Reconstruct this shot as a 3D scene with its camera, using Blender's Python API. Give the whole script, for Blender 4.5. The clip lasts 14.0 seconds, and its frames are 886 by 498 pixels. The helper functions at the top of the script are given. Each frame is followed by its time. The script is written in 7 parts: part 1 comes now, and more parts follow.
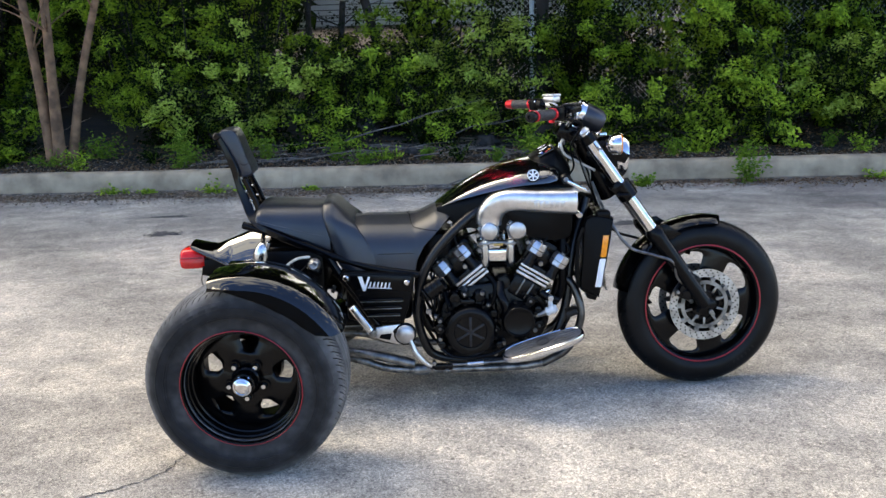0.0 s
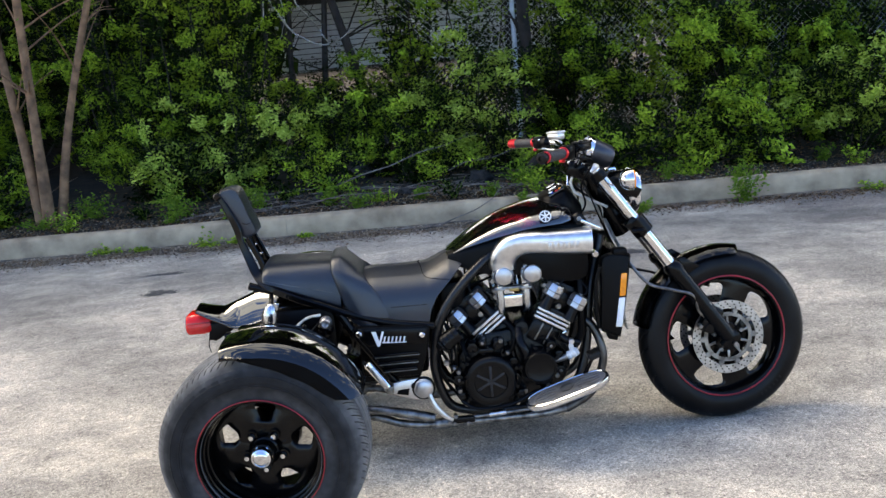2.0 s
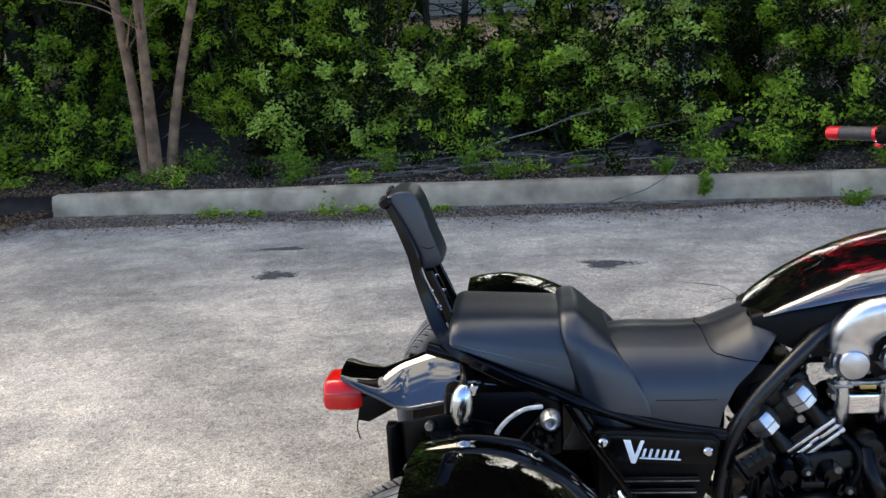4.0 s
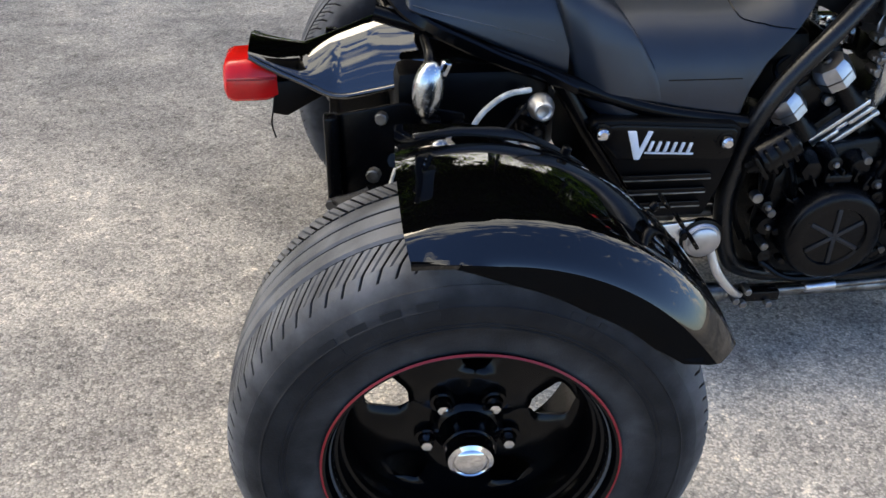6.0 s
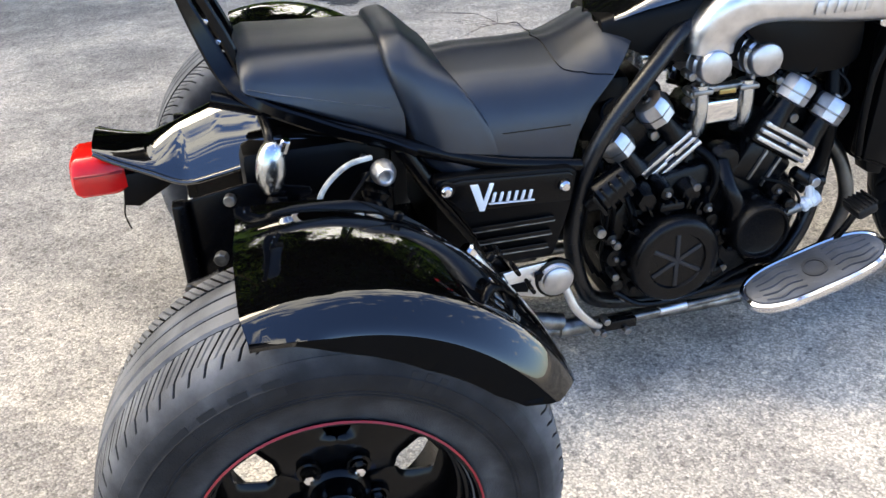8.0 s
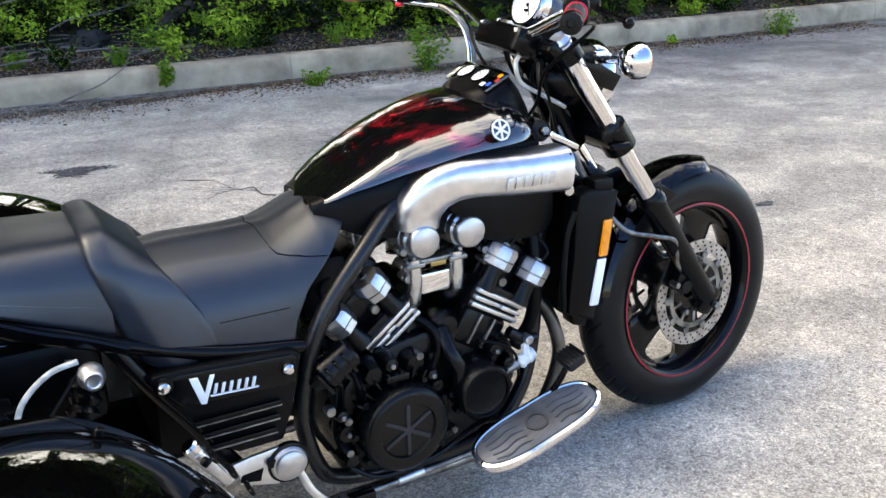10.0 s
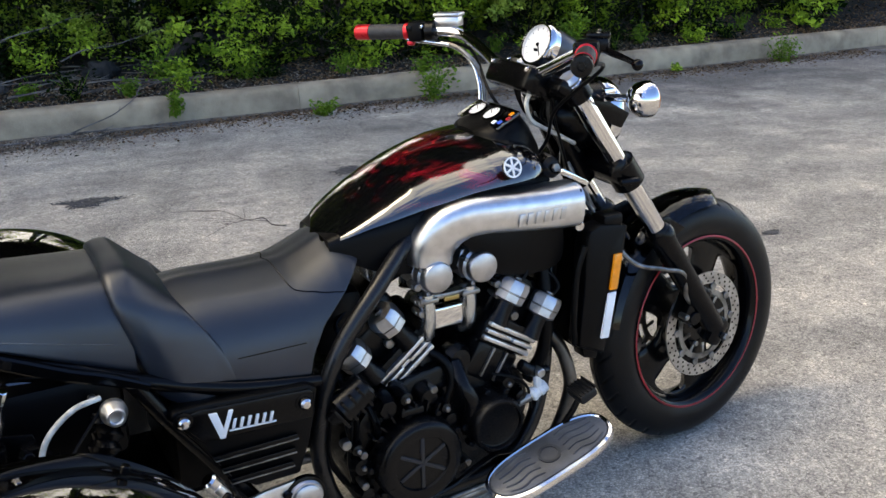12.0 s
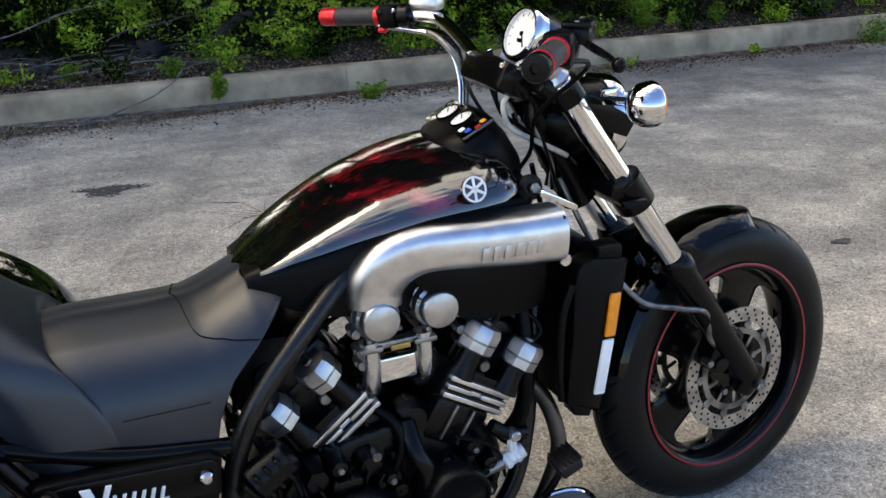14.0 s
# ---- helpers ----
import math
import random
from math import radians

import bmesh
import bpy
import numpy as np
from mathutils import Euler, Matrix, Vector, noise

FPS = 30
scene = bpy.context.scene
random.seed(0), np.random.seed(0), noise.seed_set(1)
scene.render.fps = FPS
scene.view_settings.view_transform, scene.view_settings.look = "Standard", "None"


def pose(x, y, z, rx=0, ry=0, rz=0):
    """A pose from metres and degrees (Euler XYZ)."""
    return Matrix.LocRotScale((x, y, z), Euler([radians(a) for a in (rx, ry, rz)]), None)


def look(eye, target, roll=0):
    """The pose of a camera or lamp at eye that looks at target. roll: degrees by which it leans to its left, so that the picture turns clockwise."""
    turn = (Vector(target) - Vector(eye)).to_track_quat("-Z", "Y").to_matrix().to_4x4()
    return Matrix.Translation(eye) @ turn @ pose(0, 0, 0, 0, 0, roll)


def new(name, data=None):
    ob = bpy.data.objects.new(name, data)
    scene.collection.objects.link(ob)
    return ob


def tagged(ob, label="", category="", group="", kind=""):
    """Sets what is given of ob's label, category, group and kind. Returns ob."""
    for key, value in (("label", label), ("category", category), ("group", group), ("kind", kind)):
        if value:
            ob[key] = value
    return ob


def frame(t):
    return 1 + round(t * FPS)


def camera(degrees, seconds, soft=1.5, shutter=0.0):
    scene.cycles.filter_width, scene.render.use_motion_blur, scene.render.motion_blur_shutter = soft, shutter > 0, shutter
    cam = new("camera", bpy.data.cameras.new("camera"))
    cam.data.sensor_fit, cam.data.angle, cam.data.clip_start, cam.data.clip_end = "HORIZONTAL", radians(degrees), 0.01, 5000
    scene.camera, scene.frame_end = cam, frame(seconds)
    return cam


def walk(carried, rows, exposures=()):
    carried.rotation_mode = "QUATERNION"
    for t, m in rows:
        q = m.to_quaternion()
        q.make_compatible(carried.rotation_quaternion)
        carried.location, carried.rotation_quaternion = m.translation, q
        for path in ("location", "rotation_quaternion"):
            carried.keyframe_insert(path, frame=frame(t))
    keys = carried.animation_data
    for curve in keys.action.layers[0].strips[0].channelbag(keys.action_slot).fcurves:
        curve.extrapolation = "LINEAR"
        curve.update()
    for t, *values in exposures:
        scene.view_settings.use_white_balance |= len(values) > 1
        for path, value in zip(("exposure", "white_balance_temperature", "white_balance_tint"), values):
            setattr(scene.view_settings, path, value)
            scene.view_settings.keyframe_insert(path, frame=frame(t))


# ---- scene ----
cam = camera(50.9, 14.0)
PATH = [
    (0, (0.595, -3.41, 1.372), (0.609, -1.465, 0.904), -1.6),
    (0.5, (0.598, -3.407, 1.37), (0.631, -1.462, 0.905), -1.9),
    (1, (0.601, -3.401, 1.374), (0.631, -1.456, 0.909), -1.8),
    (1.5, (0.582, -3.38, 1.378), (0.613, -1.431, 0.931), -1.9),
    (2, (0.522, -3.299, 1.408), (0.561, -1.34, 1.008), -5.1),
    (2.5, (0.52, -3.051, 1.407), (0.321, -1.092, 1.056), -6.8),
    (2.7, (0.497, -2.918, 1.407), (0.18, -0.982, 1.019), -5.1),
    (4.8, (-0.108, -1.642, 1.339), (-0.054, 0.271, 0.76), -1.7),
    (5, (-0.144, -1.588, 1.311), (-0.027, 0.292, 0.636), -1.2),
    (5.5, (-0.157, -1.548, 1.233), (-0.009, 0.217, 0.304), 0.9),
    (6, (-0.139, -1.575, 1.174), (0.038, 0.1, 0.096), 0.6),
    (6.5, (-0.137, -1.611, 1.118), (0.021, -0.055, -0.129), 0.2),
    (7, (-0.136, -1.616, 1.114), (0.038, -0.086, -0.163), -0.6),
    (7.5, (-0.114, -1.621, 1.161), (0.123, 0.011, 0.03), -0.9),
    (8, (-0.054, -1.622, 1.221), (0.32, 0.073, 0.227), -2.9),
    (8.5, (-0.01, -1.606, 1.252), (0.594, 0.081, 0.361), -1.0),
    (9, (0.028, -1.604, 1.248), (0.835, 0.021, 0.406), 0.3),
    (9.2, (0.038, -1.609, 1.253), (0.904, 0.006, 0.452), 0.4),
    (11.3, (0.008, -1.635, 1.307), (0.905, 0.012, 0.611), -1.3),
    (11.5, (0.007, -1.635, 1.307), (0.892, 0.022, 0.62), -1.4),
    (12, (0.004, -1.642, 1.313), (0.895, 0.014, 0.633), -1.1),
    (12.5, (0.006, -1.647, 1.316), (0.869, 0.028, 0.644), -3.8),
    (13, (0.096, -1.631, 1.307), (0.917, 0.048, 0.596), -1.4),
    (13.5, (0.264, -1.593, 1.318), (0.944, 0.163, 0.646), -1.3),
    (14, (0.363, -1.422, 1.283), (1.09, 0.296, 0.561), -1.7),
]
EXPOSURES = [(0.0, 1.04, 8450, 10), (2.0, 1.08, 8450, 10), (2.7, 1.12, 8450, 10), (5.0, 0.81, 8450, 10), (5.5, 0.71, 8250, 10), (6.5, 0.75, 8250, 10), (7.0, 0.91, 8250, 10), (7.5, 0.98, 8250, 10), (8.0, 1.39, 8550, 10), (8.5, 1.61, 8550, 10), (9.0, 1.74, 8550, 10), (9.3, 1.69, 8550, 10), (11.3, 1.03, 9050, 10), (12.5, 0.82, 9050, 10), (14.0, 0.71, 9050, 10)]
walk(cam, [(t, look(eye, target, roll)) for t, eye, target, roll in PATH], EXPOSURES)

# ---- world and light ----
SUN_EL, SUN_AZ = 54.0, -50.0
world = bpy.data.worlds.new("sky")
scene.world = world
world.use_nodes = True
wn, wl = world.node_tree.nodes, world.node_tree.links
bg = wn["Background"]
sky = wn.new("ShaderNodeTexSky")
sky.sky_type = "NISHITA"
sky.sun_disc = False
sky.ozone_density, sky.dust_density = 4.0, 0.2
sky.sun_elevation, sky.sun_rotation = radians(SUN_EL), radians(SUN_AZ)
tc = wn.new("ShaderNodeTexCoord")
cl = wn.new("ShaderNodeTexNoise")
cl.inputs["Scale"].default_value, cl.inputs["Detail"].default_value, cl.inputs["Distortion"].default_value = 6.5, 8.0, 0.6
stretch = wn.new("ShaderNodeMapping")
stretch.inputs["Scale"].default_value = (0.55, 1.8, 2.4)
ramp = wn.new("ShaderNodeValToRGB")
ramp.color_ramp.elements[0].position, ramp.color_ramp.elements[1].position = 0.46, 0.60
mixw = wn.new("ShaderNodeMix")
mixw.data_type = "RGBA"
wl.new(tc.outputs["Generated"], stretch.inputs["Vector"])
wl.new(stretch.outputs["Vector"], cl.inputs["Vector"])
# unseen broken cloud graded to set reflections: thick towards the veiled sun, blue opposite
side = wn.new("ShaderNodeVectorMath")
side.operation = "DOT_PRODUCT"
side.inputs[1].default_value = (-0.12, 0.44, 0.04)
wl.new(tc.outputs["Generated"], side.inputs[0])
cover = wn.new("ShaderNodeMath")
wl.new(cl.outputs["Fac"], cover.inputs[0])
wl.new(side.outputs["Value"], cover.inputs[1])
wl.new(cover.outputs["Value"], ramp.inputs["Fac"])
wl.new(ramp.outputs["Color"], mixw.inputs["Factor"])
blue = wn.new("ShaderNodeVectorMath")
blue.operation = "MULTIPLY"
blue.inputs[1].default_value = (0.85, 1.10, 1.55)
wl.new(sky.outputs["Color"], blue.inputs[0])
wl.new(blue.outputs["Vector"], mixw.inputs["A"])
mixw.inputs["B"].default_value = (9.3, 10.2, 11.4, 1)
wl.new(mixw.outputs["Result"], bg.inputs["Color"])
bg.inputs["Strength"].default_value = 0.19
sun_data = bpy.data.lights.new("sun", "SUN")
sun_data.energy, sun_data.angle, sun_data.color = 2.2, radians(34), (1.0, 0.95, 0.87)
sun = new("sun", sun_data)
sun.matrix_world = look((0, 0, 30), (30 * -math.sin(radians(SUN_AZ)) / math.tan(radians(SUN_EL)), 30 * -math.cos(radians(SUN_AZ)) / math.tan(radians(SUN_EL)), 0))


# ---- materials ----
def mat(name, base, rough=0.5, metal=0.0, vary=0.1, scale=12.0, bump=0.0, bscale=300.0, coat=0.0, second=None, spec=0.5, rvary=0.1, coat_ior=1.5):
    """A surface with colour and gloss varied at two scales, and a fine relief."""
    m = bpy.data.materials.new(name)
    m.use_nodes = True
    n, l = m.node_tree.nodes, m.node_tree.links
    p = n["Principled BSDF"]
    p.inputs["Metallic"].default_value = metal
    p.inputs["Coat Weight"].default_value = coat
    p.inputs["Coat Roughness"].default_value = 0.03
    p.inputs["Coat IOR"].default_value = coat_ior
    p.inputs["Specular IOR Level"].default_value = spec
    c = n.new("ShaderNodeTexCoord")
    a = n.new("ShaderNodeTexNoise")
    a.inputs["Scale"].default_value, a.inputs["Detail"].default_value = scale, 6.0
    b = n.new("ShaderNodeTexNoise")
    b.inputs["Scale"].default_value, b.inputs["Detail"].default_value = bscale, 3.0
    l.new(c.outputs["Object"], a.inputs["Vector"])
    l.new(c.outputs["Object"], b.inputs["Vector"])
    r = n.new("ShaderNodeValToRGB")
    lo = second or tuple(v * (1 - 2 * vary) for v in base)
    hi = base if second else tuple(min(1, v * (1 + vary)) for v in base)
    r.color_ramp.elements[0].position, r.color_ramp.elements[1].position = 0.35, 0.65
    r.color_ramp.elements[0].color, r.color_ramp.elements[1].color = (*lo, 1), (*hi, 1)
    l.new(a.outputs["Fac"], r.inputs["Fac"])
    l.new(r.outputs["Color"], p.inputs["Base Color"])
    q = n.new("ShaderNodeMapRange")
    q.inputs["To Min"].default_value, q.inputs["To Max"].default_value = max(0.0, rough - rvary), min(1.0, rough + rvary)
    l.new(b.outputs["Fac"], q.inputs["Value"])
    l.new(q.outputs["Result"], p.inputs["Roughness"])
    if bump:
        k = n.new("ShaderNodeBump")
        k.inputs["Strength"].default_value, k.inputs["Distance"].default_value = bump, 0.002
        l.new(b.outputs["Fac"], k.inputs["Height"])
        l.new(k.outputs["Normal"], p.inputs["Normal"])
    return m


GLOSS = mat("black_gloss_paint", (0.0010, 0.0010, 0.0012), 0.05, coat=1.0, spec=0.10, rvary=0.02, coat_ior=1.75)
SKIRT_BLACK = mat("dull_black_lower_skirt", (0.0018, 0.0018, 0.002), 0.6, spec=0.06)
GUARD_PAINT = mat("black_mudguard_lacquer", (0.0010, 0.0010, 0.0012), 0.05, coat=1.0, spec=0.08, rvary=0.02, coat_ior=1.50)
STAY_PAINT = mat("black_stay_enamel", (0.0012, 0.0012, 0.0015), 0.16, spec=0.20, rvary=0.04)
FRAME_PAINT = mat("black_frame_enamel", (0.004, 0.004, 0.0045), 0.3, scale=20, spec=0.36)
SATIN = mat("black_satin_paint", (0.0018, 0.0018, 0.0022), 0.24, scale=20, spec=0.14)
MATT = mat("black_rough_casting", (0.0022, 0.0022, 0.0026), 0.25, bump=0.22, bscale=500, spec=0.17)
RUBBER = mat("tyre_rubber", (0.0075, 0.0075, 0.0082), 0.42, vary=0.35, scale=9, bump=0.2, bscale=260, spec=0.2)
CHROME = mat("chrome", (0.64, 0.64, 0.65), 0.08, metal=1.0, vary=0.03, rvary=0.05)
CHROME_SOFT = mat("soft_chrome", (0.50, 0.52, 0.53), 0.24, metal=1.0, vary=0.05, scale=30)
ALU = mat("brushed_aluminium", (0.60, 0.60, 0.61), 0.32, metal=1.0, vary=0.06, scale=40, bump=0.1, bscale=700)
STEEL = mat("dull_steel", (0.24, 0.232, 0.22), 0.42, metal=1.0, vary=0.3, scale=30)
DISC = mat("brake_disc_steel", (0.42, 0.40, 0.38), 0.38, metal=1.0, vary=0.15, scale=30)
VINYL = mat("black_vinyl", (0.0098, 0.0138, 0.0205), 0.35, vary=0.15, scale=7, bump=0.16, bscale=800, spec=0.55, rvary=0.06)
PLASTIC = mat("black_plastic", (0.0015, 0.0015, 0.0018), 0.38, spec=0.10, bump=0.15, bscale=600)
RED = mat("red_anodised", (0.65, 0.02, 0.03), 0.3, metal=0.6)
RED_STRIPE = mat("red_stripe", (0.30, 0.005, 0.011), 0.5)
WHITE = mat("white_paint", (0.78, 0.78, 0.76), 0.4, vary=0.04)
WHITE_SOFT = mat("white_silicone", (0.7, 0.7, 0.68), 0.6, vary=0.08, scale=60)
ORANGE = mat("orange_reflector", (0.9, 0.26, 0.01), 0.15, coat=0.6, vary=0.06, scale=80)
RED_LENS = mat("red_tail_lens", (0.66, 0.010, 0.009), 0.2, coat=0.15, spec=0.3, vary=0.08, scale=20)
GREY_SIDE = mat("grey_sidewall_marks", (0.012, 0.012, 0.0125), 0.6, spec=0.2)
# near black: paints the shade inside holes, and prints dial marks
HOLE = mat("black_hole_shade_and_print", (0.002, 0.002, 0.002), 0.8, spec=0.1)
GLASSY = mat("headlamp_glass", (0.55, 0.57, 0.6), 0.06, metal=0.6, coat=1.0, vary=0.1)
BLUE = mat("blue_tell_tale", (0.02, 0.08, 0.5), 0.3)
MARK = mat("raised_silver_mark", (0.53, 0.53, 0.54), 0.36, metal=1.0)
CONCRETE = mat("kerb_concrete", (0.43, 0.33, 0.215), 0.9, scale=4.5, bump=0.9, bscale=90, second=(0.21, 0.155, 0.100))
SOIL = mat("soil_and_litter", (0.030, 0.021, 0.014), 0.95, scale=7, bump=1.0, bscale=60, second=(0.010, 0.0075, 0.006))
TWIG = mat("dead_twig", (0.15, 0.125, 0.105), 0.9, vary=0.3, scale=10)
BARK = mat("pale_brown_bark", (0.27, 0.145, 0.075), 0.9, scale=9, bump=0.8, bscale=60, second=(0.10, 0.053, 0.027))
BARK_DARK = mat("dark_bark", (0.028, 0.021, 0.016), 0.95, vary=0.3, scale=8, bump=0.8, bscale=60)
SIDING = mat("pale_house_siding", (0.80, 0.80, 0.80), 0.7, vary=0.06, scale=2)
FENCE = mat("galvanised_wire", (0.62, 0.64, 0.66), 0.5, metal=0.3)


def leaf_mat(name, a, b, spec=0.16):
    m = bpy.data.materials.new(name)
    m.use_nodes = True
    n, l = m.node_tree.nodes, m.node_tree.links
    p = n["Principled BSDF"]
    p.inputs["Roughness"].default_value = 0.5
    p.inputs["Specular IOR Level"].default_value = spec
    g = n.new("ShaderNodeNewGeometry")
    r = n.new("ShaderNodeValToRGB")
    r.color_ramp.elements[0].color, r.color_ramp.elements[1].color = (*a, 1), (*b, 1)
    l.new(g.outputs["Random Per Island"], r.inputs["Fac"])
    l.new(r.outputs["Color"], p.inputs["Base Color"])
    t = n.new("ShaderNodeBsdfTranslucent")
    l.new(r.outputs["Color"], t.inputs["Color"])
    x = n.new("ShaderNodeMixShader")
    x.inputs["Fac"].default_value = 0.45
    l.new(p.outputs["BSDF"], x.inputs[1])
    l.new(t.outputs["BSDF"], x.inputs[2])
    l.new(x.outputs["Shader"], n["Material Output"].inputs["Surface"])
    return m


LEAF = leaf_mat("young_green_leaf", (0.088, 0.175, 0.011), (0.48, 0.65, 0.065))
# near-black leaf: the hedge's inner shade is put into its colour
LEAF_SHADE = leaf_mat("shade_black_leaf", (0.003, 0.009, 0.001), (0.014, 0.030, 0.005), 0.04)
LEAF_MID = leaf_mat("mid_green_leaf", (0.066, 0.140, 0.010), (0.41, 0.58, 0.052))
LEAF_PALE = leaf_mat("pale_green_leaf", (0.18, 0.28, 0.030), (0.54, 0.66, 0.13))
LITTER = leaf_mat("dry_leaf_litter", (0.024, 0.014, 0.008), (0.32, 0.20, 0.115))
GRIT = mat("gutter_soil", (0.17, 0.14, 0.11), 0.95, scale=11, bump=1.0, bscale=120, second=(0.05, 0.04, 0.031))
DRIFTWOOD = mat("pale_bare_wood", (0.42, 0.38, 0.33), 0.85, vary=0.2, scale=20)
CHAFF = leaf_mat("pale_dry_chaff", (0.10, 0.08, 0.06), (0.50, 0.42, 0.33))
SHINGLE_LAP_SHADE = mat("roof_shingle_and_lap_shade", (0.12, 0.115, 0.11), 0.9, vary=0.3, scale=6, bump=0.8, bscale=40)
GRASS = leaf_mat("green_weed", (0.06, 0.14, 0.012), (0.21, 0.33, 0.035))


def asphalt_mat():
    """Worn grey asphalt: pale patches, exposed aggregate, damp dark spots."""
    m = bpy.data.materials.new("worn_asphalt")
    m.use_nodes = True
    n, l = m.node_tree.nodes, m.node_tree.links
    p = n["Principled BSDF"]
    p.inputs["Roughness"].default_value = 0.9
    p.inputs["Specular IOR Level"].default_value = 0.25
    c = n.new("ShaderNodeTexCoord")

    def noise_node(scale, detail=4.0, rough=0.55):
        a = n.new("ShaderNodeTexNoise")
        a.inputs["Scale"].default_value, a.inputs["Detail"].default_value, a.inputs["Roughness"].default_value = scale, detail, rough
        l.new(c.outputs["Object"], a.inputs["Vector"])
        return a.outputs["Fac"]

    def ramp_node(src, p0, c0, p1, c1):
        r = n.new("ShaderNodeValToRGB")
        r.color_ramp.elements[0].position, r.color_ramp.elements[1].position = p0, p1
        r.color_ramp.elements[0].color, r.color_ramp.elements[1].color = (*c0, 1), (*c1, 1)
        l.new(src, r.inputs["Fac"])
        return r.outputs["Color"]

    def mult(a, b, f=1.0):
        x = n.new("ShaderNodeMix")
        x.data_type, x.blend_type = "RGBA", "MULTIPLY"
        x.inputs["Factor"].default_value = f
        l.new(a, x.inputs["A"])
        l.new(b, x.inputs["B"])
        return x.outputs["Result"]

    def stretched(scale, sx, sy, detail=5.0):
        mp = n.new("ShaderNodeMapping")
        mp.inputs["Scale"].default_value = (sx, sy, 1)
        l.new(c.outputs["Object"], mp.inputs["Vector"])
        a = n.new("ShaderNodeTexNoise")
        a.inputs["Scale"].default_value, a.inputs["Detail"].default_value, a.inputs["Roughness"].default_value = scale, detail, 0.62
        l.new(mp.outputs["Vector"], a.inputs["Vector"])
        return a.outputs["Fac"]

    def stones(scale, lo, hi):
        v = n.new("ShaderNodeTexVoronoi")
        v.inputs["Scale"].default_value = scale
        l.new(c.outputs["Object"], v.inputs["Vector"])
        hs = n.new("ShaderNodeSeparateColor")
        l.new(v.outputs["Color"], hs.inputs["Color"])
        return v, ramp_node(hs.outputs["Red"], 0.0, lo, 1.0, hi), hs

    large = ramp_node(noise_node(0.45, 6.0, 0.6), 0.36, (0.350, 0.326, 0.286), 0.58, (0.558, 0.508, 0.434))
    streak = ramp_node(stretched(0.9, 0.45, 1.8), 0.38, (0.82, 0.825, 0.835), 0.55, (1.05, 1.04, 1.03))
    mid = ramp_node(noise_node(5.5, 8.0, 0.7), 0.34, (0.78, 0.78, 0.79), 0.60, (1.07, 1.065, 1.06))
    coarse = ramp_node(noise_node(34.0, 5.0, 0.65), 0.36, (0.92, 0.92, 0.925), 0.64, (1.06, 1.058, 1.05))
    worn = ramp_node(noise_node(1.3, 10.0, 0.72), 0.46, (0.77, 0.77, 0.775), 0.575, (1.10, 1.09, 1.075))
    _, _, grain = stones(42.0, (1, 1, 1), (1, 1, 1))
    flecks = ramp_node(grain.outputs["Red"], 0.90, (1.0, 1.0, 1.0), 0.95, (1.34, 1.33, 1.30))
    spots = ramp_node(grain.outputs["Green"], 0.93, (1.0, 1.0, 1.0), 0.97, (0.62, 0.62, 0.63))
    v, small, _ = stones(215.0, (0.48, 0.48, 0.49), (1.56, 1.55, 1.52))
    _, _, big = stones(105.0, (1, 1, 1), (1, 1, 1))
    chips = ramp_node(big.outputs["Green"], 0.93, (1.0, 1.0, 1.0), 0.96, (1.40, 1.39, 1.36))
    pits = ramp_node(big.outputs["Blue"], 0.93, (1.0, 1.0, 1.0), 0.96, (0.58, 0.58, 0.59))
    gaps = ramp_node(v.outputs["Distance"], 0.3, (1.0, 1.0, 1.0), 0.8, (0.55, 0.55, 0.55))
    fine = ramp_node(noise_node(420.0, 2.0), 0.3, (0.7, 0.7, 0.7), 0.7, (1.25, 1.25, 1.25))
    col = mult(mult(mult(mult(mult(large, streak), mid), small, 0.75), gaps, 0.6), fine, 0.45)
    col = mult(mult(col, chips, 0.8), pits, 0.8)
    col = mult(mult(mult(mult(col, coarse, 0.9), worn), flecks, 0.5), spots, 0.5)
    # a darker, newer strip of paving along the far part of the kerb
    xyz = n.new("ShaderNodeSeparateXYZ")
    l.new(c.outputs["Object"], xyz.inputs["Vector"])
    wav = noise_node(0.9, 5.0)

    def step_node(src, shift, lo, hi):
        a = n.new("ShaderNodeMath")
        a.operation = "MULTIPLY_ADD"
        l.new(wav, a.inputs[0])
        a.inputs[1].default_value = shift
        l.new(src, a.inputs[2])
        q = n.new("ShaderNodeMapRange")
        q.interpolation_type = "SMOOTHSTEP"
        q.inputs["From Min"].default_value, q.inputs["From Max"].default_value = lo + shift * 0.5, hi + shift * 0.5
        l.new(a.outputs["Value"], q.inputs["Value"])
        return q.outputs["Result"]

    both = n.new("ShaderNodeMath")
    both.operation = "MULTIPLY"
    l.new(step_node(xyz.outputs["X"], 4.0, 2.9, 3.9), both.inputs[0])
    l.new(step_node(xyz.outputs["Y"], 3.0, 3.1, 3.8), both.inputs[1])
    strip = n.new("ShaderNodeMix")
    strip.data_type, strip.blend_type = "RGBA", "MULTIPLY"
    strip.inputs["B"].default_value = (0.56, 0.56, 0.58, 1)
    l.new(both.outputs["Value"], strip.inputs["Factor"])
    l.new(col, strip.inputs["A"])
    l.new(strip.outputs["Result"], p.inputs["Base Color"])
    k = n.new("ShaderNodeBump")
    k.inputs["Strength"].default_value, k.inputs["Distance"].default_value = 0.55, 0.003
    k.invert = True
    l.new(v.outputs["Distance"], k.inputs["Height"])
    l.new(k.outputs["Normal"], p.inputs["Normal"])
    return m


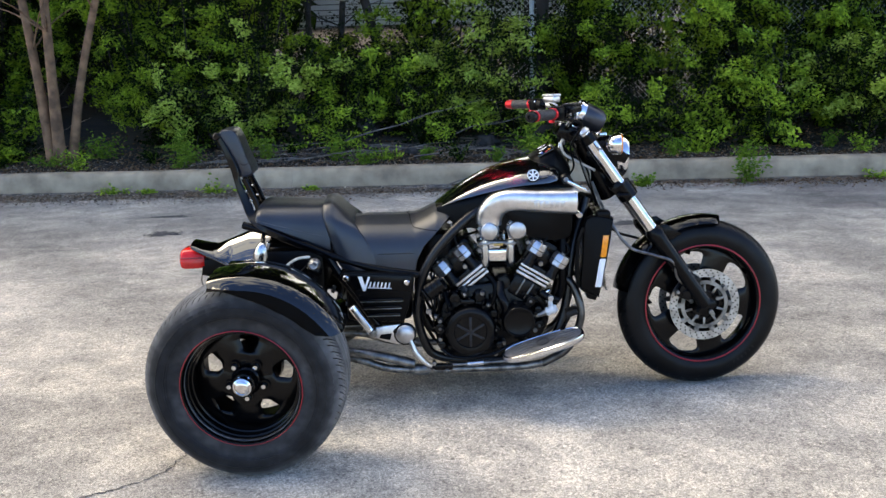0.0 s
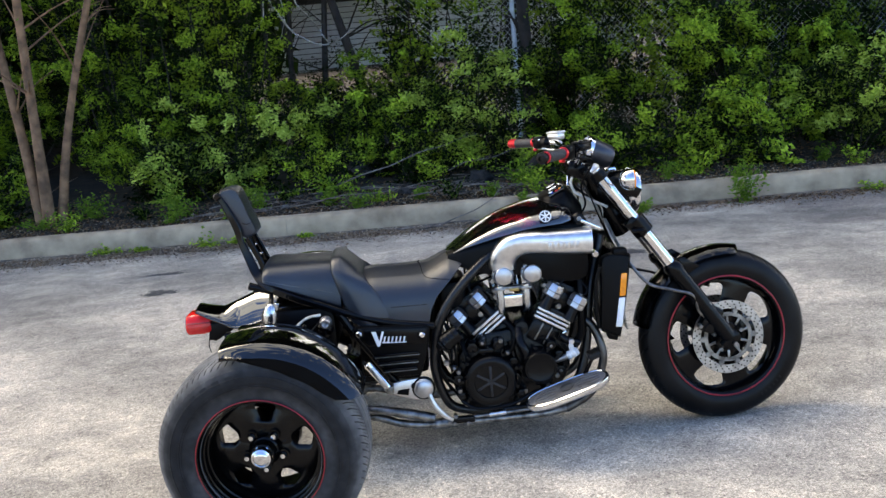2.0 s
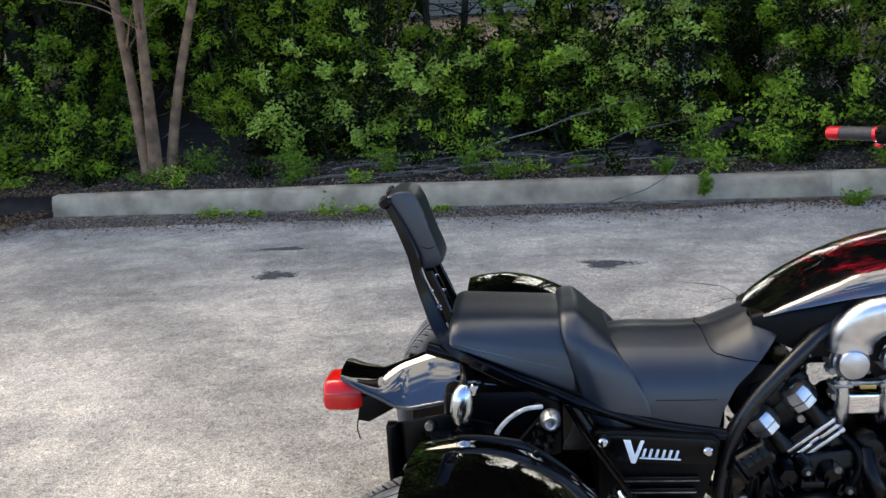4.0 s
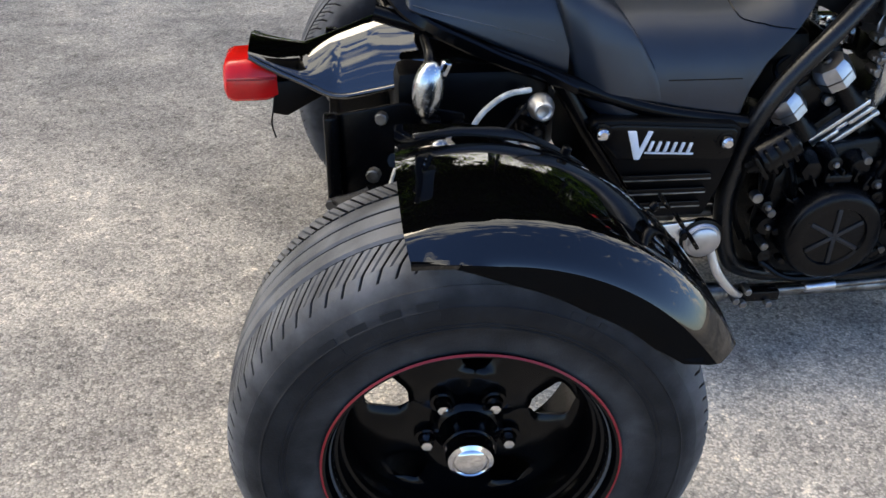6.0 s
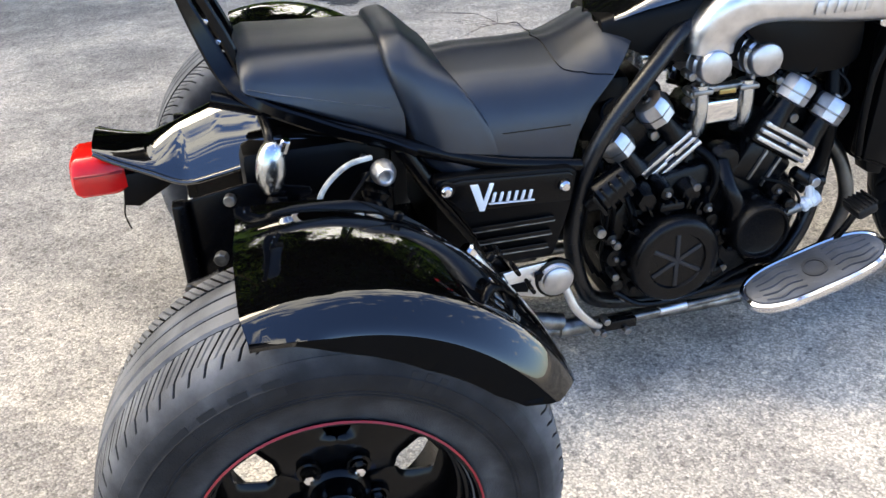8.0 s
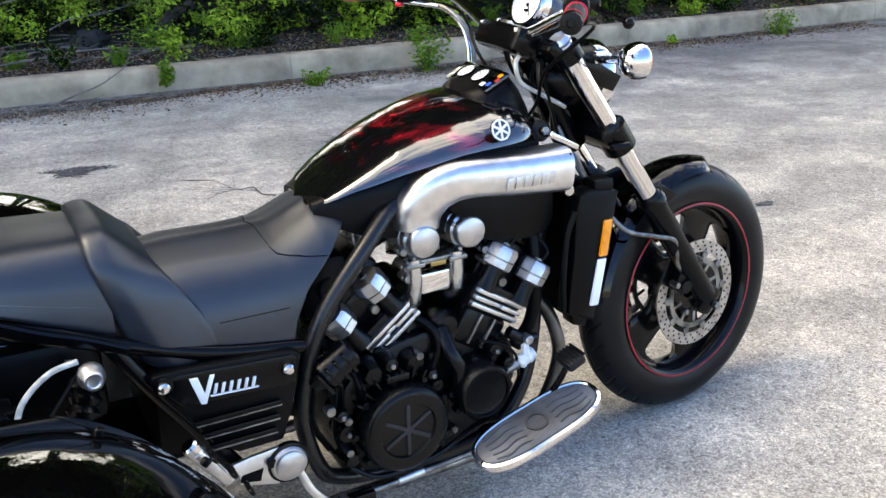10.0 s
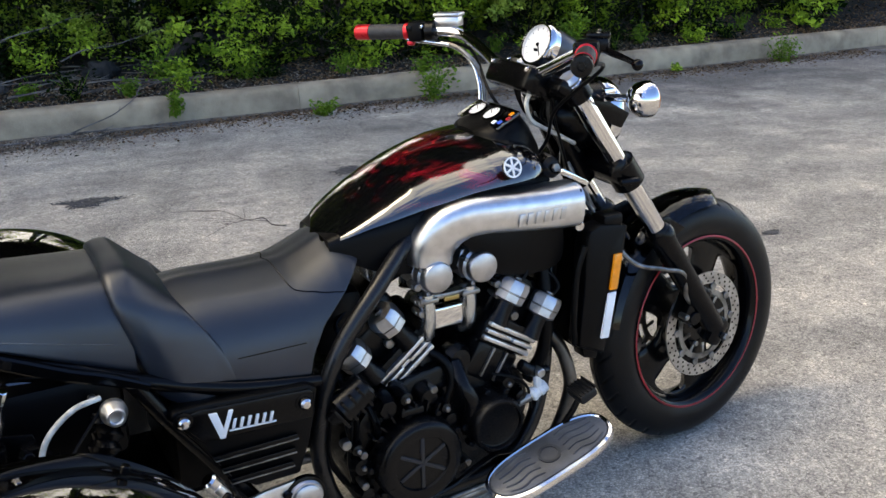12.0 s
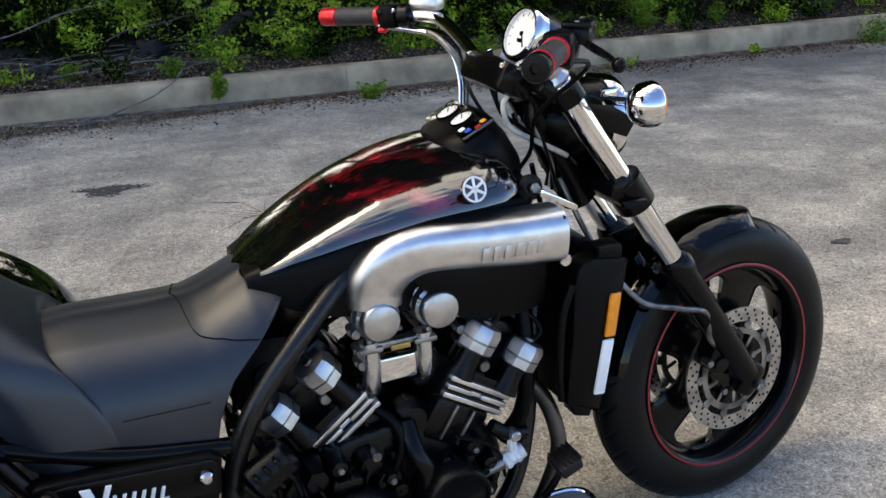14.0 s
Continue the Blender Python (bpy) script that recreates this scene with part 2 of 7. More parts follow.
ASPHALT = asphalt_mat()
STAIN = mat("damp_dark_stain", (0.068, 0.066, 0.064), 0.9, vary=0.2, scale=30, bump=0.5, bscale=150)


# ---- building tools ----
def part(name, bm, material, parent=None, label="", sharp=38):
    """Links a bmesh as one mesh object under a thing or a part."""
    me = bpy.data.meshes.new(name)
    bmesh.ops.recalc_face_normals(bm, faces=bm.faces[:])
    bm.to_mesh(me)
    bm.free()
    for poly in me.polygons:
        poly.use_smooth = True
    me.set_sharp_from_angle(angle=radians(sharp))
    me.materials.append(material)
    ob = new(name, me)
    ob.parent = parent
    if label:
        ob["label"] = label
    return ob


def soup(name, verts, faces, material, parent=None, smooth=False):
    """A mesh object from numpy arrays of corners and faces."""
    me = bpy.data.meshes.new(name)
    nv, nf, k = len(verts), len(faces), faces.shape[1]
    me.vertices.add(nv)
    me.vertices.foreach_set("co", np.ascontiguousarray(verts, np.float32).ravel())
    me.loops.add(nf * k)
    me.loops.foreach_set("vertex_index", np.ascontiguousarray(faces, np.int32).ravel())
    me.polygons.add(nf)
    me.polygons.foreach_set("loop_start", np.arange(0, nf * k, k, dtype=np.int32))
    me.polygons.foreach_set("use_smooth", np.full(nf, smooth))
    me.update(calc_edges=True)
    me.materials.append(material)
    ob = new(name, me)
    ob.parent = parent
    return ob


def merge(dst, src):
    me = bpy.data.meshes.new("tmp")
    src.to_mesh(me)
    src.free()
    dst.from_mesh(me)
    bpy.data.meshes.remove(me)
    return dst


def grid(rows, cu=False, cv=False, cap=False, bm=None):
    """A skin over rows of points; cu, cv: closed along the rows, along each row; cap: end faces."""
    bm = bm or bmesh.new()
    vs = [[bm.verts.new(p) for p in row] for row in rows]
    nu, nv = len(vs), len(vs[0])
    for i in range(nu if cu else nu - 1):
        for j in range(nv if cv else nv - 1):
            a, b, c, d = vs[i][j], vs[i][(j + 1) % nv], vs[(i + 1) % nu][(j + 1) % nv], vs[(i + 1) % nu][j]
            bm.faces.new((a, b, c, d))
    if cap:
        bm.faces.new(vs[0])
        bm.faces.new(vs[-1][::-1])
    return bm


def smooth_path(pts, n=8):
    """Points on a smooth curve through pts."""
    p = [Vector(q) for q in pts]
    if len(p) == 2:
        return [p[0].lerp(p[1], i / n) for i in range(n + 1)]
    p = [2 * p[0] - p[1]] + p + [2 * p[-1] - p[-2]]
    out = []
    for i in range(1, len(p) - 2):
        for k in range(n):
            t = k / n
            a, b, c, d = p[i - 1], p[i], p[i + 1], p[i + 2]
            out.append(0.5 * (2 * b + (c - a) * t + (2 * a - 5 * b + 4 * c - d) * t * t + (3 * b - a - 3 * c + d) * t ** 3))
    out.append(p[-2])
    return out


def tube(pts, r, seg=10, n=6, bm=None, squash=1.0):
    """A round bar along a smooth path; r: one radius, or one for each point."""
    path = smooth_path(pts, n)
    rs = [r] * len(pts) if not isinstance(r, (list, tuple)) else r
    m = len(path)
    up = Vector((0, 1, 0.001))
    rows = []
    for i, q in enumerate(path):
        t = (path[min(i + 1, m - 1)] - path[max(i - 1, 0)]).normalized()
        if abs(t.dot(up)) > 0.98:
            up = Vector((0, 0, 1)) if abs(t.z) < 0.9 else Vector((1, 0, 0))
        s = t.cross(up).normalized()
        up = s.cross(t).normalized()
        f = i / (m - 1) * (len(rs) - 1)
        k = min(int(f), len(rs) - 2) if len(rs) > 1 else 0
        rad = rs[k] + (rs[min(k + 1, len(rs) - 1)] - rs[k]) * (f - k)
        rows.append([q + rad * (math.cos(2 * math.pi * j / seg) * s + squash * math.sin(2 * math.pi * j / seg) * up) for j in range(seg)])
    return grid(rows, cv=True, cap=True, bm=bm)


def lathe(profile, centre=(0, 0, 0), axis=(0, 1, 0), seg=40, bm=None, closed=False):
    """A turned body: profile of (radius, way along the axis) from the centre."""
    ax = Vector(axis).normalized()
    s = ax.cross(Vector((0, 0, 1)) if abs(ax.z) < 0.9 else Vector((1, 0, 0))).normalized()
    u = s.cross(ax)
    o = Vector(centre)
    rows = [[o + h * ax + max(r, 1e-4) * (math.cos(2 * math.pi * j / seg) * s + math.sin(2 * math.pi * j / seg) * u) for j in range(seg)] for r, h in profile]
    return grid(rows, cu=closed, cv=True, cap=not closed, bm=bm)


def rod(a, b, r, seg=16, bev=0.0015, r2=None, bm=None):
    """A cylinder from a to b with rounded rims."""
    a, b = Vector(a), Vector(b)
    h = (b - a).length
    q = r if r2 is None else r2
    bev = min(bev, r * 0.5, h * 0.3)
    return lathe([(r - bev, 0), (r, bev), (q, h - bev), (q - bev, h)], a, b - a, seg, bm)


def box(centre, size, bev=0.004, turn=None, bm=None, seg=2):
    """A block with rounded edges."""
    t = bmesh.new()
    bmesh.ops.create_cube(t, size=1.0)
    bmesh.ops.scale(t, vec=size, verts=t.verts[:])
    if bev:
        bmesh.ops.bevel(t, geom=t.edges[:], offset=min(bev, min(size) * 0.45), segments=seg, affect="EDGES", profile=0.5)
    m = Matrix.Translation(centre) @ (turn if turn else Matrix())
    bmesh.ops.transform(t, matrix=m, verts=t.verts[:])
    return merge(bm, t) if bm else t


def plate(poly, y0, y1, bev=0.003, bm=None, place=None):
    """A flat piece: an outline in x and z, from y0 to y1, with rounded edges."""
    t = bmesh.new()
    lo = [t.verts.new((x, y0, z)) for x, z in poly]
    hi = [t.verts.new((x, y1, z)) for x, z in poly]
    t.faces.new(lo)
    t.faces.new(hi[::-1])
    n = len(poly)
    for i in range(n):
        t.faces.new((lo[i], hi[i], hi[(i + 1) % n], lo[(i + 1) % n]))
    bmesh.ops.recalc_face_normals(t, faces=t.faces[:])
    if bev:
        bmesh.ops.bevel(t, geom=t.edges[:], offset=bev, segments=2, affect="EDGES", profile=0.5)
    if place:
        bmesh.ops.transform(t, matrix=place, verts=t.verts[:])
    return merge(bm, t) if bm else t


def curve_poly(pts, n=5, closed=True):
    """A smooth outline through points of x and z."""
    p = [(x, 0, z) for x, z in pts]
    if closed:
        q = smooth_path([p[-1]] + p + [p[0], p[1]], n)[n:-n]
        q = q[:-1]
    else:
        q = smooth_path(p, n)
    return [(v.x, v.z) for v in q]


def thing(name, label, category, at=(0, 0, 0), group="", kind=""):
    """An empty at the base of a thing, which carries its parts."""
    return tagged(new(name), label, category, group, kind)


def interp(x, xs, ys):
    return float(np.interp(x, xs, ys))


# ---- ground and kerb ----
def lot_z(y):
    """The lot falls a little towards the kerb."""
    return -0.06 * min(1.0, max(0.0, (y - 1.0) / 3.9))


def build_ground():
    rows = [[(x, y, lot_z(y)) for x in (-600, -40, 0, 40, 600)] for y in (-600, -40, -8, 1.0, 4.9, 12, 40, 600)]
    tagged(part("ground", grid(rows), ASPHALT), "worn grey asphalt lot with exposed aggregate and pale patches", "ground", kind="structure")


KERB_Y, KERB_H = 4.88, 0.19
build_ground()


# ---- the three-wheeled motorcycle ----
trike = thing("motor_trike", "black three-wheeled motorcycle with wide rear tyres, parked on asphalt", "motorcycle")


# wheels: tyres are skins of turned rows, with the tread cut in
def tyre_skin(name, profile, seg, cut, material, parent, tread_mat=None, tread=None, twist=None):
    """profile: (radius, y) across the tyre; cut(turn, y): depth of the tread's grooves."""
    a = np.linspace(0, 2 * np.pi, seg, endpoint=False)
    pr = np.array(profile)
    tw = twist(pr[:, 1]) if twist else 0 * pr[:, 1]
    a2 = a[:, None] + tw[None, :]
    r = pr[None, :, 0] - cut(a2, pr[None, :, 1])
    v = np.stack([r * np.cos(a2), np.broadcast_to(pr[None, :, 1], r.shape), r * np.sin(a2)], -1).reshape(-1, 3)
    k = len(pr)
    i, j = np.meshgrid(np.arange(seg), np.arange(k - 1), indexing="ij")
    i2 = (i + 1) % seg
    f = np.stack([i * k + j, i * k + j + 1, i2 * k + j + 1, i2 * k + j], -1).reshape(-1, 4)
    ob = soup(name, v, f, material, parent, smooth=True)
    ob.data.set_sharp_from_angle(angle=radians(40))
    if tread_mat:
        ob.data.materials.append(tread_mat)
        js = np.broadcast_to(np.arange(k - 1)[None, :], i.shape).ravel()
        mid = (pr[:-1, 1] + pr[1:, 1]) / 2
        # groove faces keep the dark rubber colour, so the cuts read deep
        deep = cut(a[:, None] + np.pi / seg + ((tw[:-1] + tw[1:]) / 2)[None, :], mid[None, :])
        on = ((np.abs(mid) < tread)[None, :] & (deep < 0.0032)).ravel()
        ob.data.polygons.foreach_set("material_index", on.astype(np.int32))
    return ob


def worn_tyre_mat():
    """Black sidewall rubber turning to scuffed, dusty grey over the shoulder and tread."""
    m = mat("worn_tread_rubber", (0.135, 0.134, 0.133), 0.62, vary=0.25, scale=14, bump=0.35, bscale=400, spec=0.14)
    n, l = m.node_tree.nodes, m.node_tree.links
    p = n["Principled BSDF"]
    dust = p.inputs["Base Color"].links[0].from_socket
    c = n.new("ShaderNodeTexCoord")
    xyz = n.new("ShaderNodeSeparateXYZ")
    l.new(c.outputs["Object"], xyz.inputs["Vector"])
    off = n.new("ShaderNodeMath")
    off.operation = "ABSOLUTE"
    l.new(xyz.outputs["Y"], off.inputs[0])
    patch = n.new("ShaderNodeTexNoise")
    patch.inputs["Scale"].default_value, patch.inputs["Detail"].default_value = 26.0, 6.0
    l.new(c.outputs["Object"], patch.inputs["Vector"])
    edge = n.new("ShaderNodeMath")
    edge.operation = "MULTIPLY_ADD"
    edge.inputs[1].default_value = 0.022
    l.new(patch.outputs["Fac"], edge.inputs[0])
    l.new(off.outputs["Value"], edge.inputs[2])
    wear = n.new("ShaderNodeMapRange")
    wear.interpolation_type = "SMOOTHSTEP"
    wear.inputs["From Min"].default_value, wear.inputs["From Max"].default_value = 0.144, 0.100
    wear.inputs["To Min"].default_value, wear.inputs["To Max"].default_value = 0.04, 1.0
    l.new(edge.outputs["Value"], wear.inputs["Value"])
    x = n.new("ShaderNodeMix")
    x.data_type = "RGBA"
    x.inputs["A"].default_value = (0.0065, 0.0065, 0.007, 1)
    l.new(wear.outputs["Result"], x.inputs["Factor"])
    l.new(dust, x.inputs["B"])
    l.new(x.outputs["Result"], p.inputs["Base Color"])
    return m


RUBBER_WORN = worn_tyre_mat()


def smooth_profile(pts, n):
    return [(v.x, v.z) for v in smooth_path([(a, 0, b) for a, b in pts], n)]


def spoked_rim(spokes, turn0, r0, r1, w0, w1, half_out, half_in, depth, bulge, thick, steps=26, across=14):
    """A cast centre: spokes with rounded windows from radius w0 to w1."""
    bm = bmesh.new()
    for s in range(spokes):
        t0 = radians(turn0) + 2 * math.pi * s / spokes
        rows = []
        for i in range(steps + 1):
            r = r0 + (r1 - r0) * i / steps
            win = 0.0
            if w0 < r < w1:
                f = (r - w0) / (w1 - w0)
                win = radians(half_in + (half_out - half_in) * f) * min(1.0, (1 - abs(2 * f - 1) ** 6))
            hw = math.pi / spokes - win
            row = []
            for j in range(across + 1):
                q = 2 * j / across - 1
                a = t0 + q * hw
                rise = bulge * (1 - q * q) * max(0.0, math.sin(math.pi * min(1, max(0, (r - r0) / (r1 - r0))))) ** 0.6
                edge = 0.004 * abs(q) ** 8 if win > 0.02 else 0.0
                row.append((r * math.cos(a), depth(r) - rise + edge, r * math.sin(a)))
            rows.append(row)
        grid(rows, bm=bm)
    bmesh.ops.remove_doubles(bm, verts=bm.verts[:], dist=0.0006)
    bmesh.ops.recalc_face_normals(bm, faces=bm.faces[:])
    bmesh.ops.solidify(bm, geom=bm.faces[:], thickness=thick)
    return bm


REAR_R, REAR_Y, REAR_Z = 0.321, 0.612, 0.318
FAR_X, FAR_Y = 0.045, 0.495
RIM_K = 0.967


def build_rear_wheel():
    """Cast five-spoke rim on a broad car tyre; the outer face looks along -y, the hub is the origin."""
    prof = smooth_profile([(0.180, -0.104), (0.192, -0.117), (0.220, -0.122), (0.250, -0.129), (0.274, -0.127), (0.290, -0.120)], 5)
    prof += [(0.2945, -0.1175), (0.2945, -0.116)] + smooth_profile([(0.297, -0.114), (0.309, -0.104), (0.3165, -0.093)], 3)
    prof += [(0.317 + 0.008 * (1 - (y / 0.093) ** 2) + 0.0006, y) for y in np.linspace(-0.091, 0.091, 74)]
    prof += smooth_profile([(0.3165, 0.093), (0.309, 0.104), (0.290, 0.120), (0.250, 0.129), (0.204, 0.118), (0.196, 0.108)], 4)

    prof = [(r * 0.965 if r > 0.21 else r - 0.006, y) for r, y in prof]
    # fine moulded rings on the outer wall
    wall = []
    for r, y in prof:
        wall.append((r, y))
        if y < -0.119 and (0.228 < r < 0.236 or 0.256 < r < 0.262):
            wall += [(r + 0.0008, y - 0.0010), (r + 0.0022, y - 0.0010), (r + 0.0030, y)]
    prof = [p for i, p in enumerate(wall) if p[1] > -0.119 or i == 0 or p[0] > wall[i - 1][0]]

    def cut(a, y):
        ring = np.zeros_like(a + y)
        for c in (-0.046, -0.014, 0.018, 0.050):
            ring = np.maximum(ring, 0.0065 * np.clip(1.6 - np.abs(y - c) / 0.0024, 0, 1))
        # slanted grooves on both shoulders, with a finer cut between each pair
        out = (y < -0.046) | (y > 0.050)
        ph = (a * 84 / (2 * np.pi) - 27 * (np.abs(y) - 0.046)) % 1.0
        lat = 0.0050 * np.clip(1.5 - np.abs(ph - 0.5) / 0.060, 0, 1) * out * (np.abs(y) < 0.104)
        fine = 0.0036 * np.clip(1.5 - np.abs(np.abs(ph - 0.5) - 0.5) / 0.035, 0, 1) * out * (np.abs(y) < 0.090)
        lat = np.maximum(lat, fine)
        return np.maximum(ring, lat) * (np.abs(y) < 0.113)

    rim = bmesh.new()
    barrel = smooth_profile([(0.190, -0.117), (0.196, -0.121), (0.195, -0.124), (0.190, -0.1235), (0.187, -0.118)], 3)
    barrel += smooth_profile([(0.185, -0.110), (0.180, -0.104), (0.1785, -0.096)], 3)
    barrel += smooth_profile([(0.1745, -0.094), (0.1725, -0.086), (0.1720, -0.074)], 3)
    barrel += smooth_profile([(0.1680, -0.072), (0.1660, -0.062), (0.1655, -0.03)], 3)
    barrel += [(0.166, 0.09), (0.205, 0.118), (0.21, 0.118), (0.18, 0.085), (0.18, -0.085), (0.19, -0.11)]
    lathe(barrel, seg=96, bm=rim, closed=True)
    merge(rim, spoked_rim(5, 48, 0.030, 0.169, 0.088, 0.150, 15.0, 9.0, lambda r: -0.038 + 0.10 * max(0, r - 0.09), 0.007, 0.012))
    lathe([(0.050, -0.04), (0.050, -0.050), (0.046, -0.056), (0.040, -0.060), (0.038, -0.070), (0.036, -0.09), (0.002, -0.09)], seg=48, bm=rim)
    bmesh.ops.scale(rim, vec=(RIM_K, 1, RIM_K), verts=rim.verts[:])
    wheel = part("rear_wheel", rim, GLOSS_RIM, trike, "gloss black five-spoke rear wheel with red pinstripe")
    tyre_skin("tyre", prof, 1008, cut, RUBBER, wheel, RUBBER_WORN, 0.2, lambda y: 27 * np.clip(np.abs(y) - 0.046, 0, 0.058) * 2 * np.pi / 84)["label"] = "worn wide black car tyre with slanted tread grooves"
    part("rim_stripe", lathe([(r * RIM_K, y) for r, y in ((0.1957, -0.1210), (0.1963, -0.1236), (0.1942, -0.1252), (0.1932, -0.1244))], seg=120, closed=True), RED_STRIPE, wheel, "thin red rim stripe")
    cap = lathe([(0.0335, -0.09), (0.0330, -0.106), (0.0320, -0.116), (0.0310, -0.126), (0.0290, -0.1315), (0.0235, -0.1345), (0.0222, -0.1330), (0.0205, -0.1350), (0.0150, -0.1375), (0.001, -0.1390)], seg=36)
    bmesh.ops.rotate(cap, verts=cap.verts[:], matrix=Matrix.Rotation(0.2, 3, "Y"))
    bmesh.ops.translate(cap, vec=(0, 0.020, 0), verts=cap.verts[:])
    part("hub_cap", cap, CHROME, wheel, "chrome hub cap")
    for k in range(5):
        t = radians(54 + 72 * k)
        x, z = 0.057 * math.cos(t), 0.057 * math.sin(t)
        nut = lathe([(0.0115, -0.078), (0.0115, -0.084), (0.0098, -0.087), (0.0094, -0.100), (0.0075, -0.1035), (0.001, -0.1045)], (x, 0.036, z), seg=6)
        part("lug_nut", nut, CHROME, wheel)
        part("nut_seat", lathe([(0.0165, -0.080), (0.0165, -0.0885), (0.0120, -0.0885), (0.0115, -0.080)], (x, 0.036, z), seg=20, closed=True), GLOSS_RIM, wheel)
    # raised maker's marks on the sidewall, as plain bars
    for c, w in ((129, 2.6), (120, 2.6), (111, 2.6), (102, 2.6), (66, 1.0), (62, 1.0), (58, 1.0)):
        rows = []
        for r in np.linspace(0.249, 0.272, 5):
            yy = interp(r, [0.2413, 0.2530, 0.2644, 0.2725, 0.2799], [-0.129, -0.1287, -0.127, -0.1243, -0.120]) - 0.0008
            rows.append([(r * math.cos(radians(c + e * w)), yy, r * math.sin(radians(c + e * w))) for e in (-1, -0.5, 0, 0.5, 1)])
        marks = grid(rows)
        bmesh.ops.recalc_face_normals(marks, faces=marks.faces[:])
        bmesh.ops.solidify(marks, geom=marks.faces[:], thickness=0.002)
        part("sidewall_mark", marks, GREY_SIDE, wheel)
    wheel.location = (-0.006, -REAR_Y - 0.011, REAR_Z - 0.004)
    wheel.rotation_euler = (radians(1.8), 0, radians(-3))
    part("brake_drum", lathe([(0.03, 0.06), (0.085, 0.065), (0.088, 0.10), (0.06, 0.115), (0.03, 0.12)], seg=36), MATT, wheel)
    far = copy_part(wheel)
    far.location, far.rotation_euler = (FAR_X, FAR_Y, REAR_Z), (0, 0, math.pi)


def copy_part(ob):
    """A second part with its own sub-parts, on the same meshes."""
    two = ob.copy()
    scene.collection.objects.link(two)
    for c in ob.children:
        d = c.copy()
        scene.collection.objects.link(d)
        d.parent = two
    return two


GLOSS_RIM = mat("black_rim_enamel", (0.0012, 0.0012, 0.0015), 0.22, coat=0.06, rvary=0.05, spec=0.16)
build_rear_wheel()

FX, FZ = 1.592, 0.318
STEER = Matrix.Rotation(radians(7), 3, Vector((-0.577, 0, 0.817)))


RUBBER_FRONT = mat("clean_tyre_rubber", (0.0042, 0.0042, 0.0046), 0.36, vary=0.3, scale=9, bump=0.15, bscale=260, spec=0.15)


